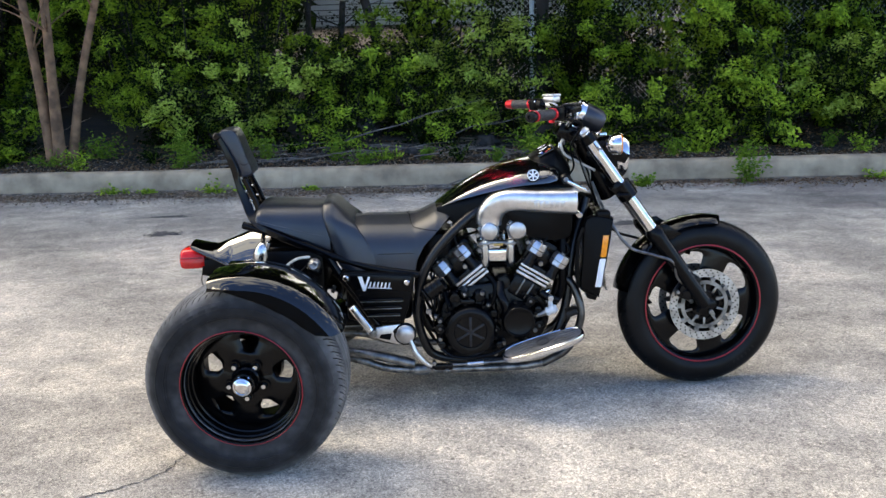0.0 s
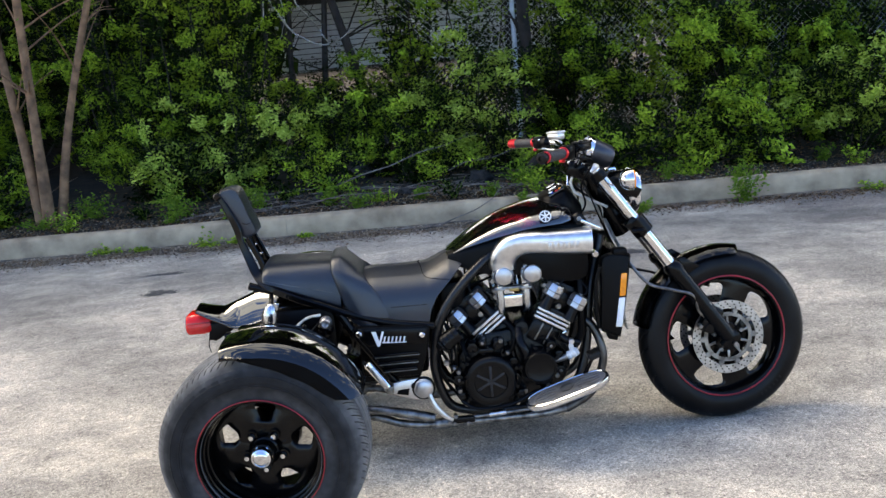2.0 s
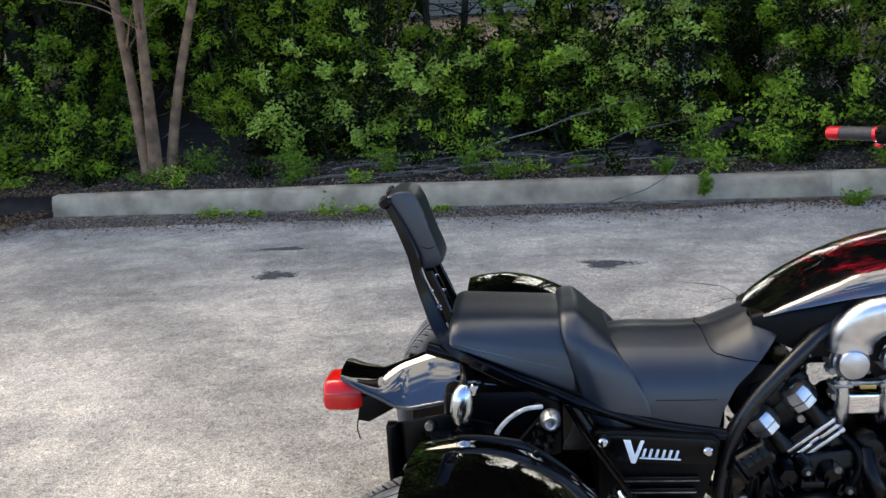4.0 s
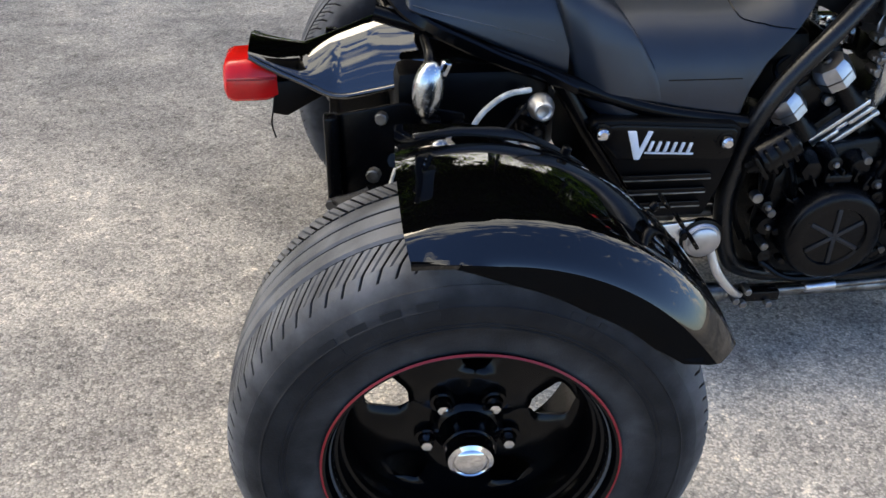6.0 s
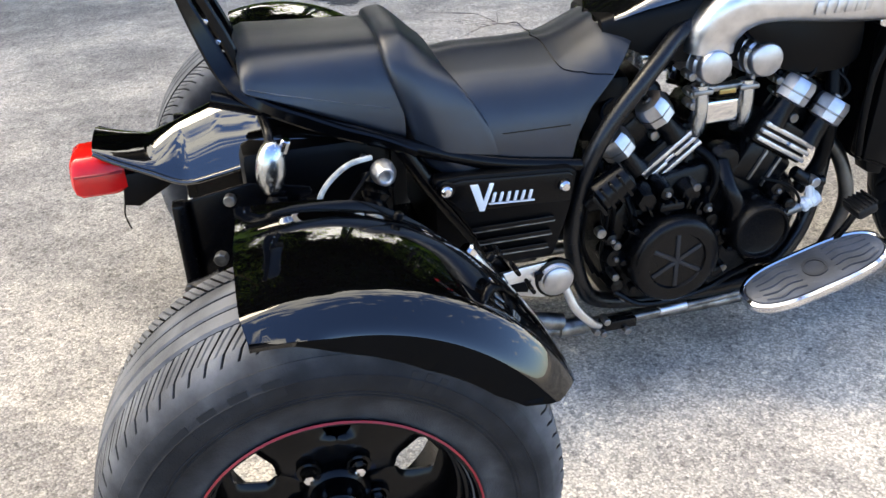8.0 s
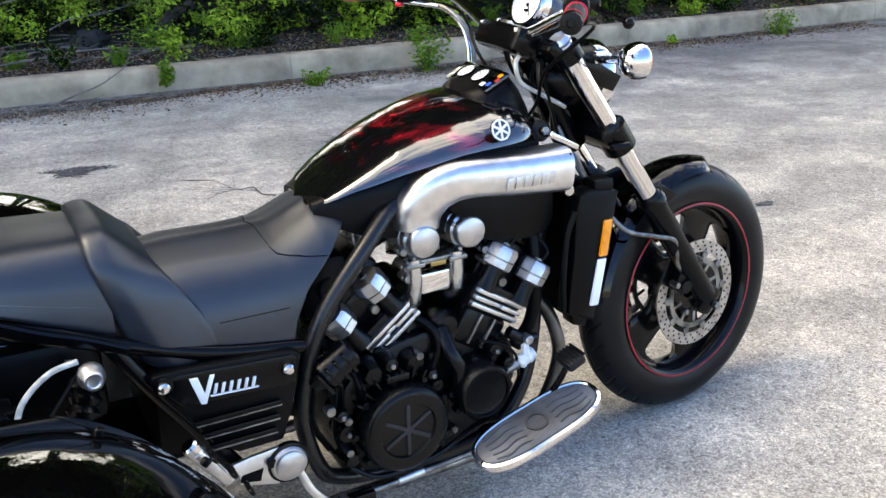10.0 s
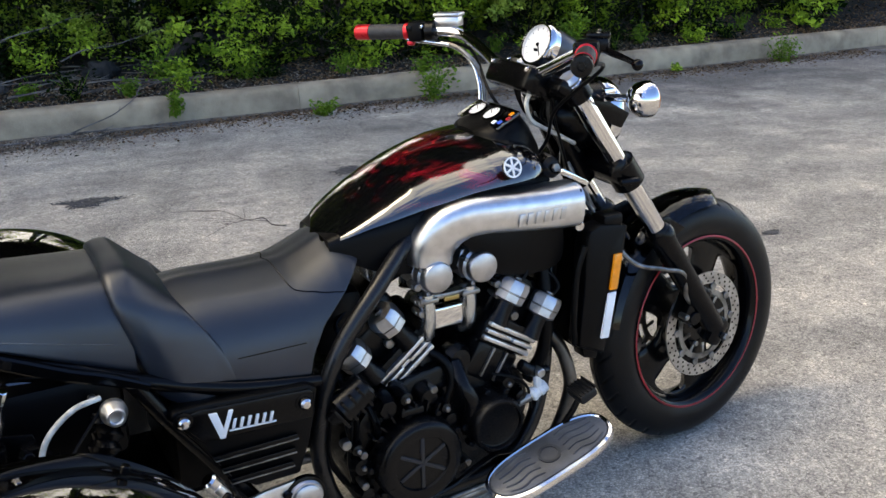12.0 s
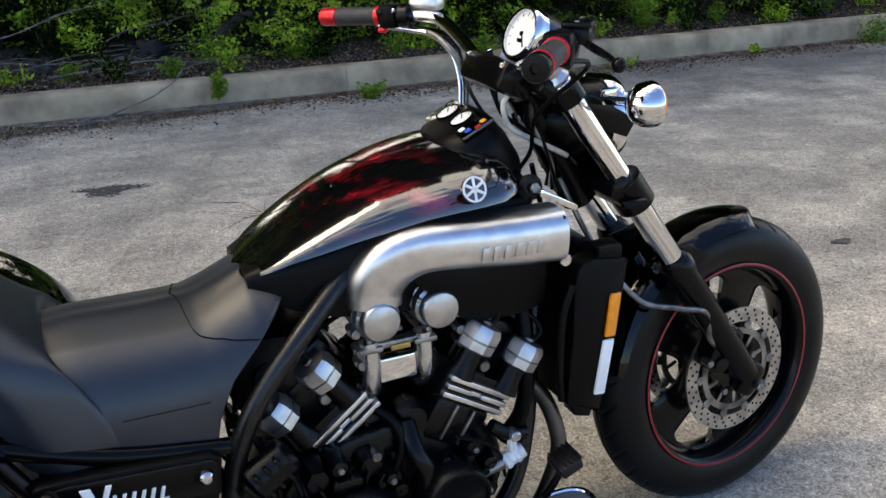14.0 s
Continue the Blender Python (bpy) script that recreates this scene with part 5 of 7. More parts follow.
# radiator with side covers and reflectors
def build_radiator():
    lean = Matrix.Rotation(radians(9), 4, "Y")
    core = part("radiator", box((1.165, 0, 0.555), (0.045, 0.34, 0.29), 0.006, lean), MATT, trike, "black radiator in front of the engine")
    rb = bmesh.new()
    for k in range(28):
        box((1.188 - 0.0016 * (k - 14), 0, 0.555 + 0.0098 * (k - 14)), (0.006, 0.31, 0.003), 0, lean, bm=rb)
    tagged(part("radiator_fins", rb, STEEL, core), kind="stuff")
    for s in (-1, 1):
        tank = curve_poly([(1.128, 0.690), (1.215, 0.690), (1.222, 0.672), (1.205, 0.55), (1.180, 0.418), (1.168, 0.405), (1.118, 0.428), (1.110, 0.445), (1.118, 0.56)], 3)
        cv = part("radiator_cover", plate(tank, s * 0.150, s * 0.196, 0.006), PLASTIC, core)
        part("cover_top", box((1.190, s * 0.17, 0.702), (0.05, 0.045, 0.03), 0.008), PLASTIC, core)
        part("amber_reflector", plate([(1.187, 0.632), (1.208, 0.632), (1.199, 0.552), (1.178, 0.552)], s * 0.196, s * 0.204, 0.003), ORANGE, core, "amber side reflector")
        part("white_reflector", plate([(1.176, 0.546), (1.198, 0.546), (1.182, 0.441), (1.160, 0.443)], s * 0.196, s * 0.203, 0.003), WHITE, core, "white side marker strip")
        part("cover_foot", plate([(1.125, 0.435), (1.175, 0.415), (1.168, 0.385), (1.135, 0.395)], s * 0.14, s * 0.18, 0.004), PLASTIC, core)
        part("horn_bolt", rod((1.105, s * 0.15, 0.705), (1.105, s * 0.19, 0.705), 0.011, 12), CHROME, core)
    part("hose_guard", tube([(1.118, -0.19, 0.66), (1.100, -0.19, 0.60), (1.096, -0.19, 0.50), (1.104, -0.185, 0.44)], 0.007, 10), PLASTIC, core)


build_radiator()


# frame, exhaust, floorboards and pedals
def build_frame():
    for s in (-1, 1):
        main = tube([(1.10, s * 0.05, 0.80), (0.95, s * 0.075, 0.765), (0.80, s * 0.095, 0.745), (0.735, s * 0.125, 0.714), (0.655, s * 0.168, 0.655), (0.577, s * 0.178, 0.565), (0.540, s * 0.176, 0.485), (0.522, s * 0.172, 0.40), (0.520, s * 0.168, 0.33), (0.545, s * 0.16, 0.235), (0.585, s * 0.15, 0.185), (0.70, s * 0.15, 0.165), (0.92, s * 0.15, 0.17), (1.02, s * 0.14, 0.24), (1.065, s * 0.125, 0.36), (1.09, s * 0.10, 0.55), (1.15, s * 0.04, 0.74)], 0.0165, 14, 7)
        part("frame_tube", main, FRAME_PAINT, trike)
        part("rear_frame_tube", tube([(0.20, s * 0.165, 0.585), (0.25, s * 0.17, 0.50), (0.32, s * 0.17, 0.395), (0.40, s * 0.165, 0.27)], 0.015, 12), SATIN, trike)
        part("seat_rail", tube([(-0.10, s * 0.115, 0.69), (0.05, s * 0.135, 0.645), (0.20, s * 0.160, 0.585), (0.36, s * 0.168, 0.53), (0.53, s * 0.17, 0.50)], 0.014, 12), SATIN, trike)
        part("shock_absorber", lathe([(0.014, 0), (0.030, 0.01), (0.030, 0.025)] + [(0.029 if k % 2 else 0.021, 0.03 + 0.011 * k) for k in range(17)] + [(0.016, 0.24), (0.012, 0.27)], (0.16, s * 0.175, 0.548), (-0.26, s * 0.35, -0.65), 18), SATIN, trike)
        part("shock_bolt", lathe([(0.016, 0), (0.0215, 0.004), (0.0215, 0.020), (0.0170, 0.026), (0.0165, 0.036), (0.0140, 0.039), (0.0110, 0.039), (0.009, 0.036), (0.001, 0.035)], (0.161, s * 0.200, 0.560), (0, s, 0.05), 24), ALU, trike, "chrome shock mount bolt")
    part("swing_arm", box((0.24, 0, 0.315), (0.46, 0.20, 0.055), 0.015), SATIN, trike)
    part("rear_axle", rod((0, -0.53, REAR_Z), (0, 0.53, REAR_Z), 0.038, 24, 0.004), SATIN, trike)
    diff = bmesh.new()
    lathe([(0.04, -0.12), (0.085, -0.08), (0.105, -0.03), (0.105, 0.03), (0.085, 0.08), (0.04, 0.12)], (0, 0, REAR_Z), (0, 1, 0), 28, bm=diff)
    part("differential", diff, MATT, trike)
    for s in (-1, 1):
        part("axle_plate", plate([(-0.172, 0.548), (-0.06, 0.566), (0.04, 0.545), (0.07, 0.36), (-0.05, 0.30), (-0.168, 0.375)], s * 0.185, s * 0.193, 0.003), SATIN, trike)
        part("axle_strut", box((-0.176, s * 0.203, 0.462), (0.024, 0.030, 0.185), 0.005), SATIN, trike)
        part("cross_strut", tube([(-0.176, s * 0.215, 0.405), (-0.150, s * 0.30, 0.455), (-0.115, s * 0.395, 0.520)], 0.010, 10), SATIN, trike)
        part("guard_stay", tube([(-0.02, s * 0.19, 0.50), (-0.05, s * 0.30, 0.53), (-0.085, s * 0.41, 0.575)], 0.011, 10), SATIN, trike)
        for x, y, z in ((-0.180, 0.215, 0.402), (-0.113, 0.400, 0.552), (-0.093, 0.195, 0.545), (-0.03, 0.26, 0.545), (-0.055, 0.30, 0.552)):
            part("strut_bolt", rod((x, s * y, z), (x - 0.004, s * (y + 0.014), z), 0.0105, 8), STEEL, trike)
        part("axle_canister", lathe([(0.012, 0), (0.024, 0.006), (0.025, 0.05), (0.018, 0.06), (0.008, 0.075)], (-0.108, s * 0.405, 0.455), (0, 0, 1), 22), CHROME, trike, "chrome canister")
        # dark block added behind the rim's upper window to close the view through
        part("brake_caliper", box((0.015, s * 0.505 + (FAR_Y - REAR_Y if s > 0 else 0.0), REAR_Z + 0.118), (0.17, 0.05, 0.085), 0.012), MATT, trike)
        part("back_hub", rod((-0.19, s * 0.20, 0.355), (-0.165, s * 0.20, 0.355), 0.024, 18), ALU, trike)
    hose = [(0.145, -0.20, 0.585), (0.10, -0.215, 0.582), (0.055, -0.235, 0.552), (0.035, -0.26, 0.505), (0.02, -0.30, 0.46)]
    part("pale_hose", tube(hose, 0.0048, 10), PALE_CABLE, trike, "pale rubber hose")
    part("thin_cable", tube([(0.155, -0.195, 0.575), (0.09, -0.24, 0.52), (0.05, -0.27, 0.475)], 0.003, 7), PLASTIC, trike)
    part("bent_cable", tube([(-0.02, -0.28, 0.56), (-0.07, -0.34, 0.55), (-0.10, -0.40, 0.50), (-0.11, -0.44, 0.45)], 0.0028, 8), PALE_CABLE, trike)
    inner = bmesh.new()
    box((0.06, 0, 0.52), (0.26, 0.30, 0.16), 0.02, bm=inner)
    box((0.38, 0, 0.42), (0.24, 0.28, 0.20), 0.02, bm=inner)
    part("battery_box", inner, PLASTIC, trike)
    cl = bmesh.new()
    for x, y, z in ((0.02, -0.23, 0.535), (0.035, -0.24, 0.52), (-0.03, -0.24, 0.55), (0.06, -0.235, 0.505), (-0.01, -0.25, 0.51)):
        rod((x, y, z), (x + 0.006, y - 0.02, z), 0.010, 9, bm=cl)
        box((x + 0.012, y + 0.02, z - 0.01), (0.03, 0.03, 0.025), 0.005, bm=cl)
    part("linkage", cl, SATIN, trike)


DARK_PIPE = mat("dark_pipe_metal", (0.09, 0.085, 0.08), 0.4, metal=1.0, vary=0.3, scale=14)


def build_exhaust():
    for s in (-1, 1):
        head = tube([(1.03, s * 0.11, 0.47), (1.085, s * 0.13, 0.44), (1.115, s * 0.15, 0.36), (1.112, s * 0.155, 0.29), (1.065, s * 0.155, 0.195), (0.975, s * 0.155, 0.142)], 0.0150, 18, 8)
        pipe = tube([(0.985, s * 0.155, 0.146), (0.90, s * 0.155, 0.134), (0.76, s * 0.155, 0.131), (0.52, s * 0.155, 0.132), (0.40, s * 0.155, 0.142), (0.30, s * 0.15, 0.175), (0.20, s * 0.13, 0.19)], 0.0140, 18, 8)
        ex = part("exhaust_pipe", pipe, STEEL, trike, "stainless steel exhaust pipe")
        # front run is darker than the rest of the exhaust
        part("header_pipe", head, DARK_PIPE, ex, "dark header pipe")
        part("pipe_collar", rod((0.555, s * 0.155, 0.132), (0.50, s * 0.155, 0.133), 0.020, 20), STEEL, ex)
        part("upper_pipe", tube([(0.50, s * 0.17, 0.16), (0.42, s * 0.175, 0.185), (0.33, s * 0.17, 0.205), (0.22, s * 0.15, 0.215)], [0.018, 0.018, 0.016, 0.016], 16, 6), STEEL, ex)


def build_board(s):
    """A long oval floorboard with a rubber top and a bright edge."""
    o, ang, tilt = Vector((0.962, s * 0.303, 0.268)), radians(0.0), radians(-16.5)
    m = Matrix.Translation(o) @ Matrix.Rotation(ang, 4, "Z") @ Matrix.Rotation(tilt, 4, "Y") @ Matrix.Rotation(radians(8) * -s, 4, "X")
    def oval(k, z):
        return [(k[0] * math.copysign(abs(math.cos(t)) ** 0.62, math.cos(t)), k[1] * math.copysign(abs(math.sin(t)) ** 0.8, math.sin(t)), z) for t in [2 * math.pi * i / 56 for i in range(56)]]
    L, W = 0.148, 0.058
    tray = grid([oval((L - 0.006, W - 0.006), -0.016), oval((L, W), -0.010), oval((L + 0.002, W + 0.002), 0.0), oval((L, W), 0.008), oval((L - 0.006, W - 0.006), 0.010), oval((L - 0.010, W - 0.010), 0.006)], cv=True, cap=True)
    bmesh.ops.transform(tray, matrix=m, verts=tray.verts[:])
    bd = part("floorboard", tray, CHROME, trike, "floorboard with grey rubber pad and chrome edge")
    pad = grid([oval((L - 0.010, W - 0.010), 0.004), oval((L - 0.010, W - 0.010), 0.009), oval((L - 0.014, W - 0.014), 0.011)], cv=True, cap=True)
    bmesh.ops.transform(pad, matrix=m, verts=pad.verts[:])
    part("rubber_pad", pad, PAD, bd, "dusty grey rubber pad")
    for k in range(5):
        w = -0.034 + 0.017 * k
        for q in (-1, 1):
            rr = tube([(q * 0.036, w, 0.011), (q * 0.06, w + 0.004, 0.0115), (q * 0.088, w - 0.002, 0.0115), (q * 0.116, w * 0.8, 0.011)], 0.0022, 6, 4)
            bmesh.ops.transform(rr, matrix=m, verts=rr.verts[:])
            part("pad_rib", rr, PAD_RIB, bd)
    lg = lathe([(0.018, 0.0), (0.024, 0.0), (0.024, 0.0025), (0.018, 0.0025)], (0, 0, 0.0108), (0, 0, 1), 28, closed=True)
    bmesh.ops.transform(lg, matrix=m, verts=lg.verts[:])
    part("pad_ring", lg, PAD_RIB, bd)
    part("board_mount", tube([o + Vector((-0.02, 0, -0.01)), o + Vector((-0.03, -s * 0.07, -0.03)), Vector((0.93, s * 0.13, 0.17))], 0.012, 10), SATIN, bd)


PAD_RIB = mat("worn_rubber_rib", (0.036, 0.040, 0.046), 0.45, vary=0.25, scale=14)
PAD = mat("dusty_grey_rubber", (0.060, 0.066, 0.076), 0.42, vary=0.25, scale=14, bump=0.4, bscale=200)


def build_pedals():
    ped = part("brake_pedal", tube([(0.985, -0.185, 0.215), (1.015, -0.235, 0.262), (1.040, -0.258, 0.318), (1.060, -0.266, 0.362)], [0.009, 0.008, 0.007, 0.0065], 10), SATIN, trike, "black brake pedal with a ribbed rubber pad")
    m = Matrix.Rotation(radians(-22), 4, "Y")
    part("pedal_pad", box((1.064, -0.267, 0.374), (0.044, 0.056, 0.022), 0.007, m), RUBBER, ped)
    for k in range(5):
        part("pad_rib", box((1.046 + 0.0085 * k, -0.267, 0.3785 + 0.0034 * k), (0.004, 0.050, 0.006), 0.001, m), RUBBER, ped)
    rd = part("brake_rod", tube([(0.93, -0.195, 0.178), (0.80, -0.20, 0.170), (0.60, -0.205, 0.164)], 0.0065, 10), STEEL, trike, "steel brake rod")
    part("rod_sleeve", rod((0.755, -0.2, 0.170), (0.695, -0.2015, 0.167), 0.0105, 12), ALU, rd)
    part("rod_clevis", box((0.605, -0.205, 0.160), (0.075, 0.024, 0.022), 0.004), MATT, rd)
    for x, z in ((0.57, 0.150), (0.62, 0.148), (0.555, 0.158), (0.575, 0.178)):
        part("clevis_bolt", rod((x, -0.20, z), (x, -0.228, z), 0.0075, 8), STEEL, rd)
    part("brake_arm", tube([(0.490, -0.215, 0.270), (0.510, -0.222, 0.222), (0.545, -0.222, 0.180), (0.565, -0.215, 0.165)], [0.008, 0.009, 0.008, 0.007], 10, squash=0.7), ALU, trike, "polished brake arm")
    for s in (-1, 1):
        brk = bmesh.new()
        plate([(0.470, 0.328), (0.400, 0.322), (0.345, 0.312), (0.332, 0.298), (0.345, 0.285), (0.400, 0.262), (0.450, 0.248), (0.470, 0.255)], s * 0.196, s * 0.206, 0.004, bm=brk)
        bracket = part("footrest_bracket", brk, ALU, trike, "cast aluminium footrest bracket")
        # black plate stands in for the dark opening; nothing is cut
        part("bracket_window", plate([(0.425, 0.293), (0.385, 0.290), (0.378, 0.276), (0.418, 0.268)], s * 0.2055, s * 0.2075, 0.0005), HOLE, bracket)
        part("bracket_bolt", rod((0.440, s * 0.20, 0.302), (0.440, s * 0.216, 0.302), 0.010, 10), SATIN, bracket)
        part("pivot_cover", lathe([(0.034, 0.19), (0.035, 0.212), (0.032, 0.216), (0.029, 0.2165), (0.0285, 0.220), (0.026, 0.222), (0.001, 0.2225)], (0.473, 0, 0.289), (0, s, 0), 36), CAP_GREY, bracket, "round aluminium pivot cover")
        part("pivot_ring", lathe([(0.0340, 0.198), (0.0410, 0.198), (0.0405, 0.208), (0.0345, 0.210)], (0.473, 0, 0.289), (0, s, 0), 36, closed=True), SATIN, bracket)
        peg = part("passenger_footrest", rod((0.288, s * 0.250, 0.412), (0.354, s * 0.245, 0.316), 0.0155, 18, 0.004, r2=0.014), CHROME, trike, "folded chrome passenger footrest")
        part("footrest_rubber", box((0.324, s * 0.262, 0.362), (0.018, 0.010, 0.085), 0.004, Matrix.Rotation(radians(-33), 4, "Y")), ALU, peg)
        part("footrest_hinge", box((0.358, s * 0.225, 0.306), (0.026, 0.05, 0.028), 0.005), STEEL, peg)


def build_side_cover(s):
    out = [(0.247, 0.512), (0.256, 0.524), (0.300, 0.525), (0.500, 0.512), (0.514, 0.502), (0.508, 0.455), (0.492, 0.395), (0.470, 0.335), (0.385, 0.335), (0.345, 0.365), (0.285, 0.460)]
    cv = part("side_cover", plate(out, s * 0.165, s * 0.200, 0.006), PLASTIC, trike, "black ribbed side cover with two bolts")
    lip = plate([(0.252, 0.512), (0.300, 0.519), (0.498, 0.506), (0.506, 0.497), (0.500, 0.448), (0.300, 0.455)], s * 0.198, s * 0.205, 0.003)
    part("cover_panel", lip, SATIN, cv)
    for x, z in ((0.269, 0.506), (0.486, 0.483)):
        part("cover_bolt", lathe([(0.016, 0.198), (0.017, 0.206), (0.0125, 0.207), (0.0120, 0.213), (0.009, 0.2165), (0.001, 0.2175)], (x, 0, z), (0, s, 0), 24), SATIN, cv)
        part("bolt_head", lathe([(0.0105, 0.207), (0.0105, 0.215), (0.007, 0.219), (0.001, 0.2195)], (x, 0, z), (0, s, 0), 20), CHROME, cv)
    for k, z in enumerate((0.420, 0.393, 0.366)):
        x0, x1 = 0.315 + 0.012 * k, 0.470 - 0.006 * k
        part("cover_slat", plate([(x0, z - 0.005), (x1, z - 0.005), (x1 - 0.002, z + 0.004), (x0 - 0.004, z + 0.004)], s * 0.196, s * 0.208, 0.002), SATIN, cv)
        part("slat_edge", plate([(x0, z - 0.0075), (x1, z - 0.0075), (x1, z - 0.0050), (x0, z - 0.0050)], s * 0.198, s * 0.2085, 0.0006), STEEL, cv)
    # model mark: plain slanted shapes
    mk = bmesh.new()
    y0, y1 = s * 0.2045, s * 0.2085
    plate([(0.312, 0.509), (0.327, 0.508), (0.336, 0.474), (0.348, 0.507), (0.356, 0.5065), (0.337, 0.455), (0.328, 0.456)], y0, y1, 0.0008, bm=mk)
    for k in range(6):
        x = 0.350 + 0.0135 * k
        plate([(x, 0.470 - 0.001 * k), (x + 0.0055, 0.470 - 0.001 * k), (x + 0.0105, 0.488 - 0.001 * k), (x + 0.005, 0.488 - 0.001 * k)], y0, y1, 0.0008, bm=mk)
    plate([(0.345, 0.466), (0.430, 0.461), (0.431, 0.4635), (0.346, 0.4685)], y0, y1, 0.0005, bm=mk)
    part("model_mark", mk, WHITE, cv, "white slanted plain mark")


build_frame()
build_exhaust()
for s in (-1, 1):
    build_board(s)
    build_side_cover(s)
build_pedals()


def half_section(x, half):
    """A full cross-section from half of it: (width, height) from the lower edge to the middle."""
    whole = [(x, -w, z) for w, z in half] + [(x, w, z) for w, z in reversed(half[:-1])]
    return [tuple(v) for v in smooth_path(whole, 4)]


def rider_section(x):
    xs = [0.262, 0.28, 0.34, 0.45, 0.505, 0.516, 0.524, 0.55, 0.60, 0.64, 0.668]
    at = lambda ys: interp(x, xs, ys)
    zb = at([0.56, 0.535, 0.522, 0.512, 0.506, 0.512, 0.552, 0.602, 0.653, 0.692, 0.7175])
    zt = at([0.680, 0.690, 0.696, 0.694, 0.696, 0.697, 0.699, 0.709, 0.733, 0.735, 0.7235])
    wb = at([0.155, 0.160, 0.166, 0.168, 0.168, 0.168, 0.169, 0.170, 0.171, 0.170, 0.168])
    side = []
    lo = (zb - 0.506) / (zt - 0.506)
    for k in range(15):
        u = lo + (1 - lo) * (k / 14) ** 0.8
        side.append((wb * max(0.0, 1 - u ** 3.3) ** (1 / 1.75), 0.506 + u * (zt - 0.506)))
    side[-1] = (0.0, zt)
    return half_section(x, [(side[0][0] - 0.010, zb - 0.002)] + side[:-2] + [(0.030, zt - 0.0006), (0.0, zt)])


def passenger_section(x):
    xs = [-0.050, -0.046, -0.03, 0.0, 0.10, 0.19, 0.215]
    at = lambda ys: interp(x, xs, ys)
    k = at([0.90, 0.97, 1, 1, 1, 1, 1])
    ze = at([0.740, 0.750, 0.757, 0.756, 0.752, 0.748, 0.742])
    zs = at([0.716, 0.713, 0.709, 0.698, 0.671, 0.648, 0.641])
    zb = at([0.706, 0.702, 0.695, 0.684, 0.640, 0.602, 0.592])
    return half_section(x, [(0.142 * k, zb - 0.004), (0.154 * k, zb + 0.003), (0.154 * k, (zs + zb) / 2), (0.151 * k, zs), (0.144 * k, zs + 0.33 * (ze - zs)), (0.130 * k, zs + 0.62 * (ze - zs)), (0.110 * k, zs + 0.85 * (ze - zs)), (0.086 * k, zs + 0.97 * (ze - zs)), (0.05 * k, ze + 0.0005), (0.0, ze)])


# seats and backrest
def build_seats():
    rows = [rider_section(x) for x in list(np.linspace(0.262, 0.50, 18)) + list(np.linspace(0.510, 0.668, 26))]
    seat = part("rider_seat", grid(rows, cap=True), VINYL, trike, "black vinyl rider seat", 60)

    def seam(pts):
        return tube(pts, 0.0011, 6, 3)

    m = len(rows[0]) // 2
    lift = lambda p: (p[0], p[1] * 1.004, p[2] + 0.0004)
    for s in (-1, 1):
        low = []
        for x in np.linspace(0.385, 0.512, 8):
            sec = rider_section(x)[: m + 1]
            y = interp(0.578, [p[2] for p in sec[4:]], [p[1] for p in sec[4:]])
            low.append((x, s * abs(y) * 1.003, 0.578))
        part("seam", seam(low), MATT, seat)
        up = []
        for i in range(15):
            u = i / 14
            sec = rider_section(0.49 + 0.112 * u)
            p = lift(sec[m - int(round(u * (m - 3)))])
            up.append((p[0], -s * p[1], p[2]))
        part("seam", seam(up), MATT, seat)
    rows = [passenger_section(x) for x in list(np.linspace(-0.050, -0.03, 5)) + list(np.linspace(-0.02, 0.215, 18))]
    pil = part("passenger_seat", grid(rows, cap=True), VINYL, trike, "black vinyl passenger seat", 60)
    for s in (-1, 1):
        part("seam", seam([lift((x, s * 0.1512, interp(x, [-0.046, 0.0, 0.10, 0.19], [0.713, 0.698, 0.671, 0.648]))) for x in (-0.04, 0.0, 0.05, 0.10, 0.15, 0.19)]), PAD, pil)
    # raised bolster between the two: a band that slants down both sides
    rear = [(0.180, 0.0, 0.752), (0.178, 0.050, 0.752), (0.177, 0.092, 0.748), (0.179, 0.122, 0.730), (0.184, 0.140, 0.704), (0.196, 0.149, 0.662), (0.208, 0.152, 0.622), (0.221, 0.154, 0.580), (0.236, 0.156, 0.540), (0.262, 0.156, 0.520)]
    front = [(0.287, 0.0, 0.690), (0.286, 0.050, 0.691), (0.286, 0.085, 0.690), (0.292, 0.115, 0.684), (0.304, 0.136, 0.668), (0.324, 0.148, 0.640), (0.342, 0.153, 0.610), (0.362, 0.157, 0.575), (0.377, 0.159, 0.542), (0.372, 0.158, 0.516)]
    turn = [90, 88, 70, 48, 30, 17, 11, 8, 4, 0]
    side = []
    for (a, b, t) in zip(rear, front, turn):
        n = Vector((0.10, math.cos(radians(t)), math.sin(radians(t)))).normalized()
        a, b = Vector(a) + Vector((0.010, 0, 0)), Vector(b) + Vector((0.012, 0, 0))
        crest = a.lerp(b, 0.34) + n * (0.030 if t > 60 else 0.020)
        side.append([a - n * 0.035, a - n * 0.004, a + n * 0.010 + (b - a) * 0.04, a.lerp(crest, 0.62) + n * 0.006, crest, crest.lerp(b, 0.34) + n * 0.003, crest.lerp(b, 0.70) + n * 0.004, b + n * 0.002, b - n * 0.030 - (b - a) * 0.02])
    rows = [[Vector((p.x, -p.y, p.z)) for p in r] for r in reversed(side)] + side[1:]
    # fill in between the stations
    cols = [smooth_path([tuple(r[j]) for r in rows], 4) for j in range(len(rows[0]))]
    rows = [[tuple(c[i]) for c in cols] for i in range(len(cols[0]))]
    rows = [[tuple(v) for v in smooth_path(r[:1] + r[1:], 3)] for r in rows]
